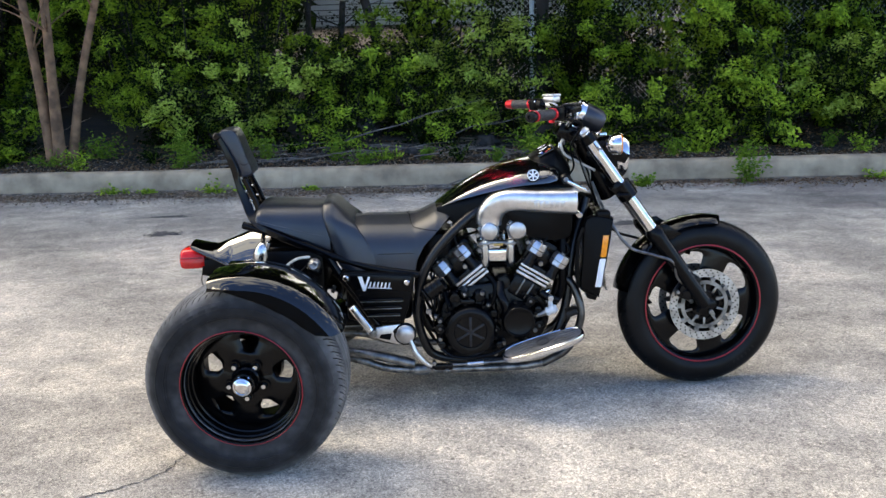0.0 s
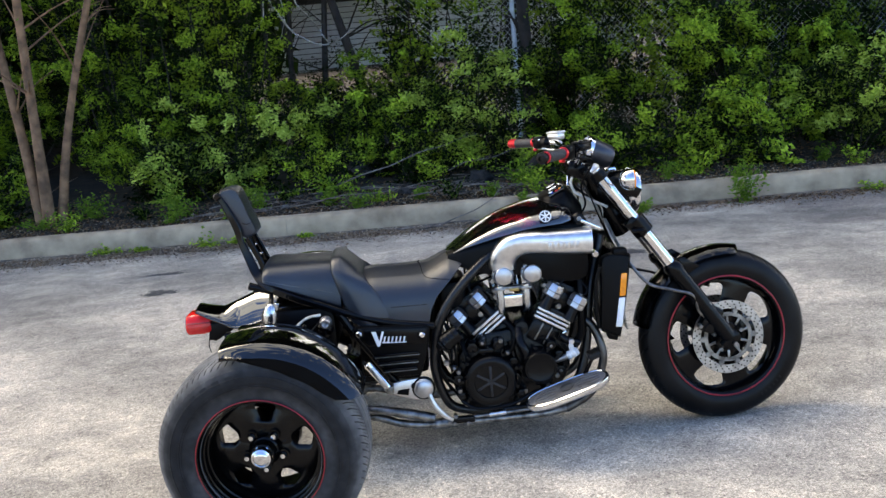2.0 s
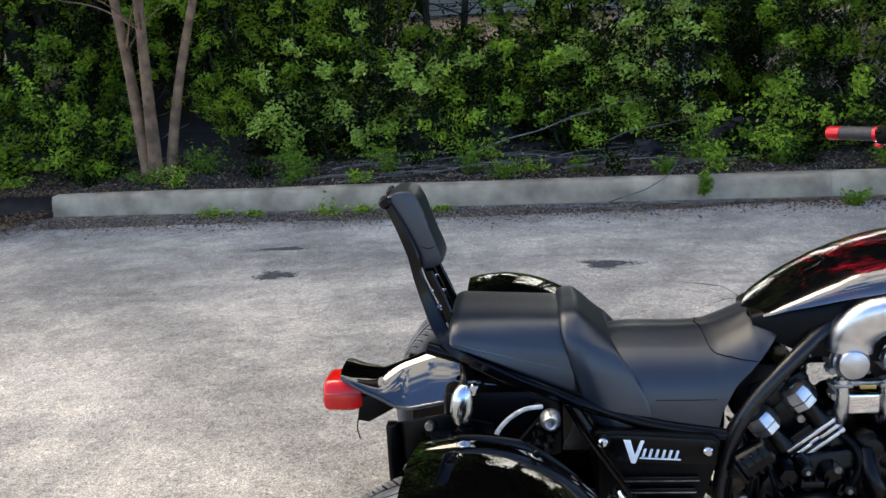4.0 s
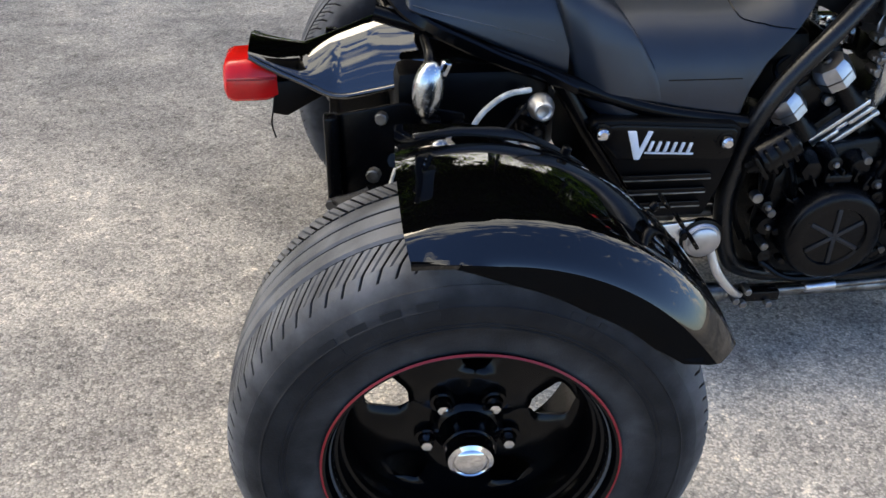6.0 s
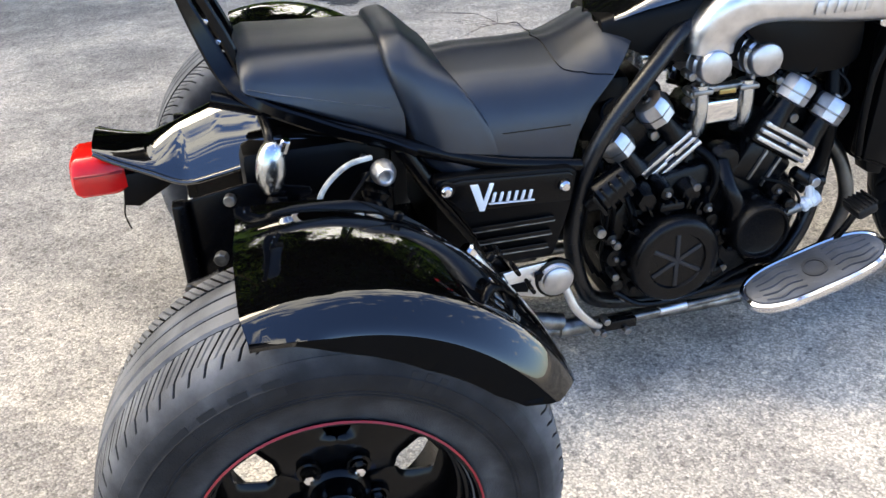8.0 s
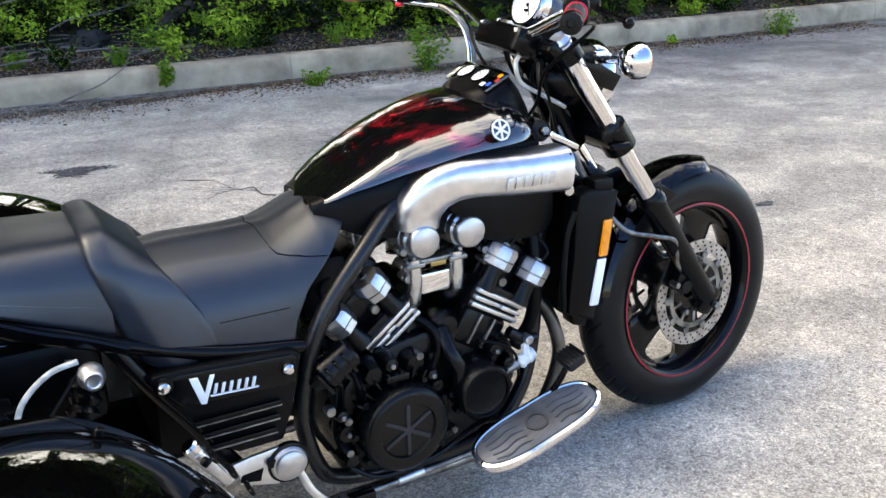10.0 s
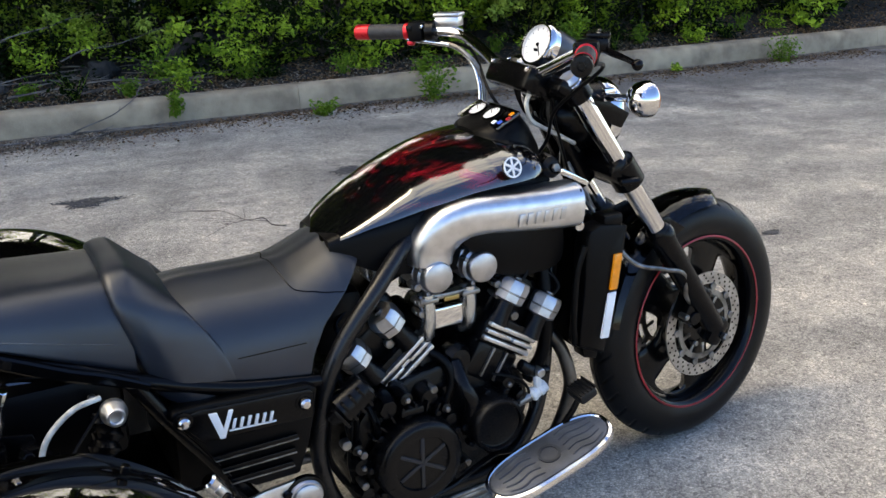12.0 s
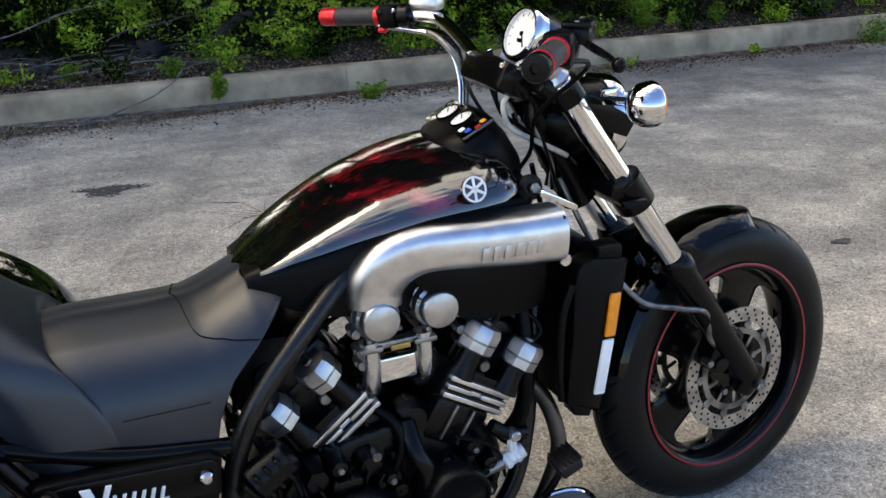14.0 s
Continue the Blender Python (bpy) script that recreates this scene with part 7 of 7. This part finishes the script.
def tree(x, y, trunks, height, seed, bark, label, leaves=5000):
    rng = np.random.default_rng(seed)
    z0 = bank_z(x, y) - 0.05
    root = tagged(new("tree"), label, "tree")
    crown = []
    tr = bmesh.new()
    br = bmesh.new()
    for tx, ty, lx, ly, r in trunks:
        pts = [(x + tx, y + ty, z0), (x + tx + lx * 0.15, y + ty + ly * 0.2, z0 + height * 0.2), (x + tx + lx * 0.42, y + ty + ly * 0.45, z0 + height * 0.45), (x + tx + lx * 0.75, y + ty + ly * 0.7, z0 + height * 0.72), (x + tx + lx, y + ty + ly, z0 + height)]
        tube(pts, [r * 1.35, r, r * 0.85, r * 0.6, r * 0.2], 12, 6, bm=tr)
        path = smooth_path(pts, 6)
        for k in range(13):
            q = path[int(rng.uniform(0.30, 1.0) * (len(path) - 1))]
            d = Vector((rng.normal(), rng.normal(), rng.uniform(0.2, 0.9))).normalized()
            ln = rng.uniform(0.5, 1.3)
            e = q + d * ln
            tube([q, q + d * ln * 0.5 + Vector((0, 0, 0.06)), e], [r * 0.25, r * 0.14, 0.004], 6, 4, bm=br)
            if q.z > z0 + 1.9:
                for m in range(5):
                    crown.append(np.array(e) + rng.normal(0, 0.28, (leaves // 250, 3)))
    part("trunk", tr, bark, root)
    tagged(part("branchwork", br, bark, root), kind="stuff")
    cen = np.concatenate(crown)
    nor = rng.normal(0, 0.6, cen.shape) + np.array([0, -0.2, 0.7])
    nor /= np.linalg.norm(nor, axis=1)[:, None]
    tagged(leaf_soup("crown", cen, nor, rng.uniform(0.04, 0.08, len(cen)), LEAF, root, seed), kind="stuff")
    return root


def tall_tree(x, y, height, width, leaves, seed, low=0.0):
    """A broad tree whose near-black crown closes off the sky over the hedge."""
    rng = np.random.default_rng(seed)
    z0 = bank_z(x, y) - 0.05
    root = tagged(new("tree"), "tall tree behind the shrubs, its near-black crown added to close off the sky", "tree", "trees behind the bank")
    low = low or 4.4 / height
    tr = tube([(x, y, z0), (x + rng.normal(0, 0.15), y, z0 + height * 0.4), (x + rng.normal(0, 0.3), y + 0.2, z0 + height * 0.95)], [0.14, 0.10, 0.03], 10, 6)
    part("trunk", tr, BARK_DARK, root)
    br = bmesh.new()
    cen = []
    for k in range(60):
        f = low + (1 - low) * rng.uniform(0, 1) ** 1.35
        q = Vector((x, y + 0.1 * f, z0 + height * f * 0.95))
        a = rng.uniform(0, 6.28)
        ln = width * 0.5 * (1.15 - 0.75 * max(0, f - 0.45)) * rng.uniform(0.5, 1.0)
        e = q + Vector((ln * math.cos(a), ln * math.sin(a), rng.uniform(0.0, 0.8)))
        tube([q, q.lerp(e, 0.5) + Vector((0, 0, 0.12)), e], [0.035, 0.02, 0.006], 5, 3, bm=br)
        for m in range(4):
            c = np.array(q.lerp(e, rng.uniform(0.4, 1.05)))
            cen.append(c + rng.normal(0, 0.34, (leaves // 240, 3)))
    tagged(part("branchwork", br, BARK_DARK, root), kind="stuff")
    cen = np.concatenate(cen)
    nor = rng.normal(0, 0.6, cen.shape) + np.array([0, -0.2, 0.7])
    nor /= np.linalg.norm(nor, axis=1)[:, None]
    # oversized leaves with shade in their colour, so the crown stays black
    tagged(leaf_soup("crown", cen, nor, rng.uniform(0.32, 0.54, len(cen)) * (1.55 if height > 20 else 1.0), LEAF_SHADE, root, seed), kind="stuff")


def weed(x, y, z, r, h, n, seed, label="small green weed growing at the kerb", material=None):
    rng = np.random.default_rng(seed)
    root = tagged(new("weed"), label, "weed", "weeds at the kerb")
    st = bmesh.new()
    cen = []
    for k in range(8):
        a = rng.uniform(0, 6.28)
        o = r * rng.uniform(0.2, 1)
        e = (x + o * math.cos(a), y + o * math.sin(a) * 0.7, z + h * rng.uniform(0.5, 1))
        tube([(x, y, z - 0.01), ((x + e[0]) / 2, (y + e[1]) / 2, z + h * 0.5), e], [0.004, 0.003, 0.0015], 5, 3, bm=st)
        f = rng.uniform(0.15, 1.0, n // 8)[:, None]
        cen.append(np.array((x, y, z))[None] * (1 - f) + np.array(e)[None] * f + rng.normal(0, r * 0.16, (n // 8, 3)))
    tagged(part("stem_work", st, GRASS, root), kind="stuff")
    cen = np.concatenate(cen)
    cen[:, 2] = np.maximum(cen[:, 2], z + 0.012)
    nor = rng.normal(0, 0.45, cen.shape) + np.array([0, -0.25, 0.8])
    nor /= np.linalg.norm(nor, axis=1)[:, None]
    tagged(leaf_soup("leaves", cen, nor, rng.uniform(0.022, 0.048, len(cen)), material or GRASS, root, seed), kind="stuff")


def litter(name, label, n, xr, yf, zf, size, material, seed):
    rng = np.random.default_rng(seed)
    x = rng.uniform(*xr, n)
    y = yf(rng, n)
    z = np.array([zf(a, b) for a, b in zip(x, y)]) + rng.uniform(0.002, 0.014, n)
    nor = rng.normal(0, 0.35, (n, 3)) + np.array([0, 0, 1.0])
    nor /= np.linalg.norm(nor, axis=1)[:, None]
    ob = leaf_soup(name, np.stack([x, y, z], 1), nor, rng.uniform(*size, n), material, None, seed)
    tagged(ob, label, "leaf litter", kind="stuff")


def fallen_branch(pts, r, seed, label="bare dead branch lying on the ground"):
    rng = random.Random(seed)
    ln = (Vector(pts[-1]) - Vector(pts[0])).length
    way = [Vector(q) for q in smooth_path(pts, 3)]
    pts = [way[0]] + [q + Vector((rng.uniform(-0.03, 0.03), rng.uniform(-0.03, 0.03), rng.uniform(-0.012, 0.02))) * ln for q in way[1:-1]] + [way[-1]]
    bm = tube(pts, [r * (1 - 0.75 * i / (len(pts) - 1)) for i in range(len(pts))], 7, 4)
    p = smooth_path(pts, 4)
    for k in range(5):
        q = p[rng.randrange(3, len(p) - 2)]
        d = (p[-1] - p[0]).normalized()
        s = d.cross(Vector((0, 0, 1))) * rng.choice((-1, 1))
        e = q + (d * 0.7 + s * 0.6).normalized() * rng.uniform(0.08, 0.25)
        tube([q, e + Vector((0, 0, 0.01))], [r * 0.5, r * 0.2], 5, 2, bm=bm)
    tagged(part("branch", bm, TWIG), label, "branch", "fallen branches")


build_kerb()
build_bank()
build_hedge()
tree(-3.33, 5.5, [(-0.05, 0.02, -0.42, 0.1, 0.044), (0.05, -0.04, 0.10, 0.0, 0.046), (0.12, 0.06, 1.35, 0.1, 0.038)], 4.6, 21, BARK, "slender tree with three pale brown trunks")
tree(1.62, 7.6, [(0, 0, -0.1, 0.2, 0.075)], 4.8, 22, BARK_DARK, "dark-barked tree among the shrubs")
tree(3.75, 7.4, [(0, 0, 0.15, 0.2, 0.085), (0.12, 0.05, 0.5, 0.2, 0.05)], 4.8, 23, BARK_DARK, "dark-barked forked tree among the shrubs")
tree(-1.35, 8.6, [(0, 0, 0.25, 0.2, 0.035), (0.12, 0.1, -0.4, 0.2, 0.03), (-0.3, 0.2, 0.1, 0.1, 0.028)], 4.2, 25, BARK_DARK, "thin bare dark tree in front of the house", 900)
bare_tree = tree(-0.45, 8.2, [(0.20, 0, -1.05, 0.1, 0.058), (-0.45, 0.1, 0.35, 0.2, 0.04)], 4.4, 24, BARK_DARK, "thin dark tree with bare twigs", 1500)
for way, r in (([(-1.05, 8.1, 3.3), (-1.36, 7.95, 2.46), (-1.25, 7.9, 2.14), (-1.11, 7.9, 1.93), (-0.88, 7.9, 1.78), (-0.70, 7.9, 1.75), (-0.49, 7.9, 1.84), (-0.38, 7.9, 2.0)], 0.014), ([(-1.10, 8.1, 3.1), (-1.39, 7.9, 2.4), (-1.44, 7.9, 2.12), (-1.57, 7.9, 1.97), (-1.7, 7.9, 1.9)], 0.010), ([(-0.95, 8.1, 2.9), (-1.06, 7.9, 2.33), (-0.86, 7.9, 2.03), (-0.65, 7.9, 1.7), (-0.34, 7.9, 1.5)], 0.010), ([(-0.95, 8.1, 3.0), (-1.2, 7.85, 2.5), (-1.18, 7.85, 2.1), (-1.3, 7.85, 1.75)], 0.007)):
    part("bare_branch", tube(way, [r * (1 - 0.7 * i / (len(way) - 1)) for i in range(len(way))], 6, 4), DRIFTWOOD, bare_tree, "pale bare branch drooping in an arc")

# crowns out of view, raised and filled to darken the mudguards' reflections
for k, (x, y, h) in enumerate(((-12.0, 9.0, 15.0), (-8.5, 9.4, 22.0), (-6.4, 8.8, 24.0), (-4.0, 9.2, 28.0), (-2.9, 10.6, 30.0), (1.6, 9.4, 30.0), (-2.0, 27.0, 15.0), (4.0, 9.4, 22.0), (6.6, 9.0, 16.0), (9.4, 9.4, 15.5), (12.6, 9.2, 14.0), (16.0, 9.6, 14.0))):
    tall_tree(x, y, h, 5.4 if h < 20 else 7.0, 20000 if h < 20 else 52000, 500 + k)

# lower row added to close bright sky gaps behind the hedge
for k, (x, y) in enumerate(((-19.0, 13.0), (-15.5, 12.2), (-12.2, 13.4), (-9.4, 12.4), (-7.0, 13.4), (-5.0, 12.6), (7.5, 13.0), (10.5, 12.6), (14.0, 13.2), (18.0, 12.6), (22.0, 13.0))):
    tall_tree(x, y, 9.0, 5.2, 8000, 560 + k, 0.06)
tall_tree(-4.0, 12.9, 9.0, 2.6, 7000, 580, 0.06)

weed(3.19, 4.74, 0.0, 0.20, 0.34, 420, 41, "bushy green weed hanging over the kerb")
weed(3.22, 4.98, 0.19, 0.16, 0.14, 200, 42)
weed(2.237, 4.62, 0.0, 0.13, 0.13, 220, 43)
weed(1.24, 4.85, 0.06, 0.12, 0.20, 240, 44)
weed(6.8, 4.72, 0.0, 0.28, 0.26, 380, 45)
weed(-0.55, 5.35, bank_z(-0.55, 5.35), 0.22, 0.30, 320, 46)
weed(0.3, 5.3, bank_z(0.3, 5.3), 0.16, 0.12, 160, 47)
weed(1.9, 5.35, bank_z(1.9, 5.35), 0.30, 0.26, 420, 48)
weed(1.3, 5.5, bank_z(1.3, 5.5), 0.30, 0.24, 420, 49)
weed(-2.0, 5.5, bank_z(-2.0, 5.5), 0.35, 0.24, 420, 50)
weed(-2.9, 5.6, bank_z(-2.9, 5.6), 0.35, 0.22, 380, 51)
weed(-1.2, 5.4, bank_z(-1.2, 5.4), 0.30, 0.28, 320, 52)
weed(-4.0, 5.6, bank_z(-4.0, 5.6), 0.35, 0.20, 300, 53)
weed(4.9, 5.3, bank_z(4.9, 5.3), 0.30, 0.24, 340, 54)

bank_rng = random.Random(9)
twig_rng = random.Random(31)
for k in range(22):
    x, y, a, ln = twig_rng.uniform(-1.6, 2.0), twig_rng.uniform(5.2, 6.1), twig_rng.uniform(-0.7, 0.7), twig_rng.uniform(0.25, 0.7)
    ends = [(x + q * ln * math.cos(a), y + q * ln * 0.5 * math.sin(a)) for q in (-1, 0, 1)]
    fallen_branch([(u, v, bank_z(u, v) + 0.012 + 0.05 * twig_rng.random()) for u, v in ends], twig_rng.uniform(0.004, 0.008), 140 + k, "bare dead stick lying on the bank")
for k, (x, r, h) in enumerate(((-2.55, 0.20, 0.05), (-2.2, 0.10, 0.03), (-1.62, 0.24, 0.05), (-1.35, 0.12, 0.04), (-0.72, 0.10, 0.03), (4.35, 0.16, 0.05), (5.6, 0.10, 0.05))):
    weed(x, 4.77, 0.012, r, h, 110, 740 + k, "short grass tuft in the gutter", LEAF_MID)
for k in range(26):
    x, y = -4.9 + 0.5 * k + bank_rng.uniform(-0.2, 0.2), bank_rng.uniform(5.12, 5.6)
    weed(x, y, bank_z(x, y), bank_rng.uniform(0.10, 0.26), bank_rng.uniform(0.08, 0.22), 180, 700 + k, "low green weed on the bank", (GRASS, LEAF, LEAF_SHADE)[k % 3])


def dark_log(a, b, r, seed):
    rng = random.Random(seed)
    mid = [(p + q) / 2 + rng.uniform(-0.04, 0.04) for p, q in zip(a, b)]
    tagged(part("log", tube([a, mid, b], [r, r * 1.05, r * 0.9], 9, 5), BARK_DARK), "dark rotting log lying on the bank", "log", "logs on the bank")


def rock(x, y, r, seed):
    bm = bmesh.new()
    bmesh.ops.create_icosphere(bm, subdivisions=3, radius=r)
    for v in bm.verts:
        v.co *= 1 + 0.45 * noise.noise(v.co * (1.6 / r) + Vector((seed, 0, 0))) + 0.16 * noise.noise(v.co * (5.0 / r) + Vector((seed, 3, 0)))
        v.co.z *= 0.72
    bmesh.ops.translate(bm, vec=(x, y, bank_z(x, y) + r * 0.45), verts=bm.verts[:])
    tagged(part("rock", bm, STONE), "dark rock on the bank", "rock", "rocks on the bank")


STONE = mat("dark_stone", (0.022, 0.020, 0.018), 0.95, vary=0.4, scale=9, bump=0.8, bscale=60)
for k, (x, y, r) in enumerate(((-0.35, 6.5, 0.15), (0.05, 6.7, 0.18), (0.9, 5.9, 0.12), (1.62, 5.7, 0.11), (-0.65, 5.5, 0.07), (0.15, 5.6, 0.06))):
    rock(x, y, r, k)
dark_log((1.35, 5.55, 0.33), (1.66, 5.72, 0.50), 0.040, 1)

litter("leaf_litter", "brown dead leaves and bark on the bank", 15000, (-5.5, 12), lambda r, n: KERB_Y + 0.17 + np.abs(r.normal(0, 0.7, n)), bank_z, (0.02, 0.055), LITTER, 61)
litter("gutter_litter", "dry leaves and grit along the foot of the kerb", 15000, (KERB_X, 8.0), lambda r, n: KERB_Y - np.abs(r.normal(0, 0.20, n)), lambda x, y: 0.004, (0.008, 0.032), LITTER, 62)
litter("kerb_chaff", "pale dry chaff and seed husks along the kerb", 11000, (-5.0, 0.8), lambda r, n: KERB_Y - 0.02 - np.abs(r.normal(0, 0.26, n)), lambda x, y: 0.006, (0.008, 0.030), CHAFF, 65)
litter("bank_chaff", "pale dry chaff scattered on the bank", 6000, (-4.5, 6.0), lambda r, n: KERB_Y + 0.17 + np.abs(r.normal(0, 0.35, n)), bank_z, (0.008, 0.03), CHAFF, 66)
litter("verge_litter", "dead leaves heaped beside the lot", 6000, (-6.5, KERB_X - 0.05), lambda r, n: KERB_Y - 0.9 + np.abs(r.normal(0, 1.1, n)), lambda x, y: bank_z(x, y) if y > KERB_Y + 0.14 else 0.045, (0.02, 0.06), LITTER, 63)

for k, pts in enumerate(([(x, 5.3, bank_z(x, 5.3) + 0.012) for x in (-1.9, -1.5, -1.1)], [(-0.5, 5.6, 0.35), (0.3, 5.9, 0.55), (1.0, 6.2, 0.75)], [(0.2, 5.2, 0.24), (0.9, 5.25, 0.27), (1.6, 5.2, 0.26)], [(-1.0, 5.25, 0.23), (-0.3, 5.3, 0.28), (0.4, 5.4, 0.30)],
                         [(0.1, 4.72, 0.02), (0.7, 4.78, 0.03), (1.3, 4.70, 0.02)], [(0.5, 4.80, 0.02), (0.9, 4.86, 0.16), (1.1, 5.1, 0.26)], [(0.3, 4.66, 0.015), (0.8, 4.70, 0.02), (1.5, 4.78, 0.02)], [(-2.4, 6.0, 0.5), (-1.8, 6.1, 0.55), (-1.4, 5.9, 0.5)], [(-4.4, 5.7, 0.3), (-3.9, 5.9, 0.5), (-3.3, 6.0, 0.75)], [(0.6, 5.6, 0.4), (1.2, 5.9, 0.5), (1.7, 6.0, 0.62)])):
    fallen_branch(pts, 0.008 if k < 4 else 0.009 if k in (4, 6) else 0.006, 80 + k)


# ---- what shows through the hedge ----
def build_house():
    h = thing("house", "pale grey house wall with lap siding, behind the trees", "house")
    # dark backing shows between the boards as painted lap shadow
    wall = part("wall", box((0.4, 18.2, 2.05), (9.0, 0.3, 2.0), 0.0), SHINGLE_LAP_SHADE, h)
    for k in range(15):
        part("board", box((0.4, 18.03, 1.28 + 0.12 * k), (9.0, 0.03, 0.100), 0.0, Matrix.Rotation(radians(-9), 4, "X")), SIDING, wall)
    # wall foot coloured near black to merge with the dark behind the shrubs
    part("foundation", box((0.4, 18.2, 0.75), (9.0, 0.26, 1.0), 0.0), STONE, h)
    roof = part("roof", box((0.4, 19.5, 3.42), (9.7, 3.4, 0.10), 0.0, Matrix.Rotation(radians(15), 4, "X")), SHINGLE_LAP_SHADE, h)
    part("eave_board", box((0.4, 17.84, 2.96), (9.7, 0.03, 0.14), 0.0), BARK_DARK, roof)


def build_fence():
    f = thing("chain_link_fence", "grey chain-link fence behind the shrubs", "fence")
    x0, x1, y, z0, z1, p = 1.5, 9.0, 8.0, 0.5, 2.6, 0.075
    v, q = [], []
    r = 0.0035
    for sgn in (-1, 1):
        n = int((x1 - x0 + (z1 - z0)) / p)
        for k in range(n):
            xa = x0 + p * k - (z1 - z0) if sgn > 0 else x0 + p * k
            a = [xa, z0]
            b = [xa + sgn * (z1 - z0), z1]
            if min(a[0], b[0]) < x0 - 2 or max(a[0], b[0]) > x1 + 2:
                continue
            i = len(v)
            o = 0.004 * sgn
            v += [(a[0] - r, y + o, a[1]), (a[0] + r, y + o, a[1]), (b[0] + r, y + o, b[1]), (b[0] - r, y + o, b[1]), (a[0], y + o - 2 * r, a[1]), (b[0], y + o - 2 * r, b[1])]
            q += [(i, i + 4, i + 5, i + 3), (i + 4, i + 1, i + 2, i + 5), (i + 1, i, i + 3, i + 2)]
    tagged(soup("mesh", np.array(v), np.array(q), FENCE, f), kind="stuff")
    for k in range(4):
        part("post", rod((x0 + 2.4 * k, y + 0.03, 0.3), (x0 + 2.4 * k, y + 0.03, 2.7), 0.03, 14), FENCE, f)
    part("top_rail", rod((x0 - 1.5, y + 0.03, z1), (x1 + 1, y + 0.03, z1), 0.021, 12), FENCE, f)


build_house()
build_fence()


# the kerb, with all that stands behind it, runs slightly askew to the machine on the lower edge of the lot
ASKEW = Matrix.Translation((0, 0.12, -0.06)) @ Matrix.Rotation(-0.04, 4, "Z")
for ob in [o for o in scene.objects if o not in TRIKE_OBJECTS and o.parent is None]:
    ob.matrix_world = ASKEW @ ob.matrix_world


# ---- cracks and stains in the asphalt ----
def crack(name, pts, w, seed):
    rng = random.Random(seed)
    path = smooth_path([(x, y, 0.0025) for x, y in pts], 10)
    rows = []
    for i, q in enumerate(path):
        t = (path[min(i + 1, len(path) - 1)] - path[max(i - 1, 0)]).normalized()
        s = Vector((-t.y, t.x, 0))
        j = s * rng.uniform(-0.006, 0.006)
        k = w * rng.uniform(0.3, 1.1)
        rows.append([q + j - s * k, q + j + s * k])
    tagged(part(name, grid(rows), STAIN), "dark narrow crack in the asphalt", "crack", kind="structure")


def stain(x, y, rx, ry, seed):
    """A dark patch of damp grit: many small flat flakes, thinning to the edge."""
    rng = np.random.default_rng(seed)
    n = 520
    a, q = rng.uniform(0, 2 * np.pi, n), np.sqrt(rng.uniform(0, 1, n)) * (1 + 0.25 * rng.normal(size=n))
    wob = 1 + 0.25 * np.sin(a * 3 + seed) + 0.15 * np.sin(a * 5 + 2 * seed)
    px, py = x + rx * 0.85 * q * wob * np.cos(a), y + ry * 0.85 * q * wob * np.sin(a)
    m = 7
    t = np.linspace(0, 2 * np.pi, m, endpoint=False)[None]
    rad = rng.uniform(0.004, 0.013, n)[:, None] * rng.uniform(0.6, 1.2, (n, m))
    v = np.stack([px[:, None] + rad * np.cos(t), py[:, None] + rad * np.sin(t), np.broadcast_to(lot_z(y) + 0.003 + 0.0000025 * np.arange(n)[:, None], rad.shape)], -1).reshape(-1, 3)
    f = np.arange(n * m).reshape(n, m)
    tagged(soup("stain", v, f, STAIN), "dark damp patch of grit on the asphalt", "stain", kind="stuff")


crack("crack", [(-0.25, -0.50), (-0.282, -0.60), (-0.30, -0.66), (-0.37, -0.73), (-0.45, -0.785), (-0.60, -0.86), (-0.85, -1.02), (-1.2, -1.18)], 0.0038, 5)
stain(0.568, 3.17, 0.13, 0.085, 1)
stain(-1.36, 3.13, 0.12, 0.08, 2)
stain(1.951, 3.03, 0.11, 0.08, 3)
stain(-1.49, 3.82, 0.15, 0.04, 4)
stain(3.02, 1.0, 0.03, 0.015, 6)
fallen_branch([(1.277, 2.222, -0.008), (1.168, 2.42, -0.010), (1.066, 2.65, -0.016)], 0.0035, 71, "thin dry twig lying on the asphalt")
fallen_branch([(1.168, 2.40, -0.010), (1.09, 2.385, -0.008), (1.012, 2.385, -0.012)], 0.0028, 72, "thin dry twig lying on the asphalt")
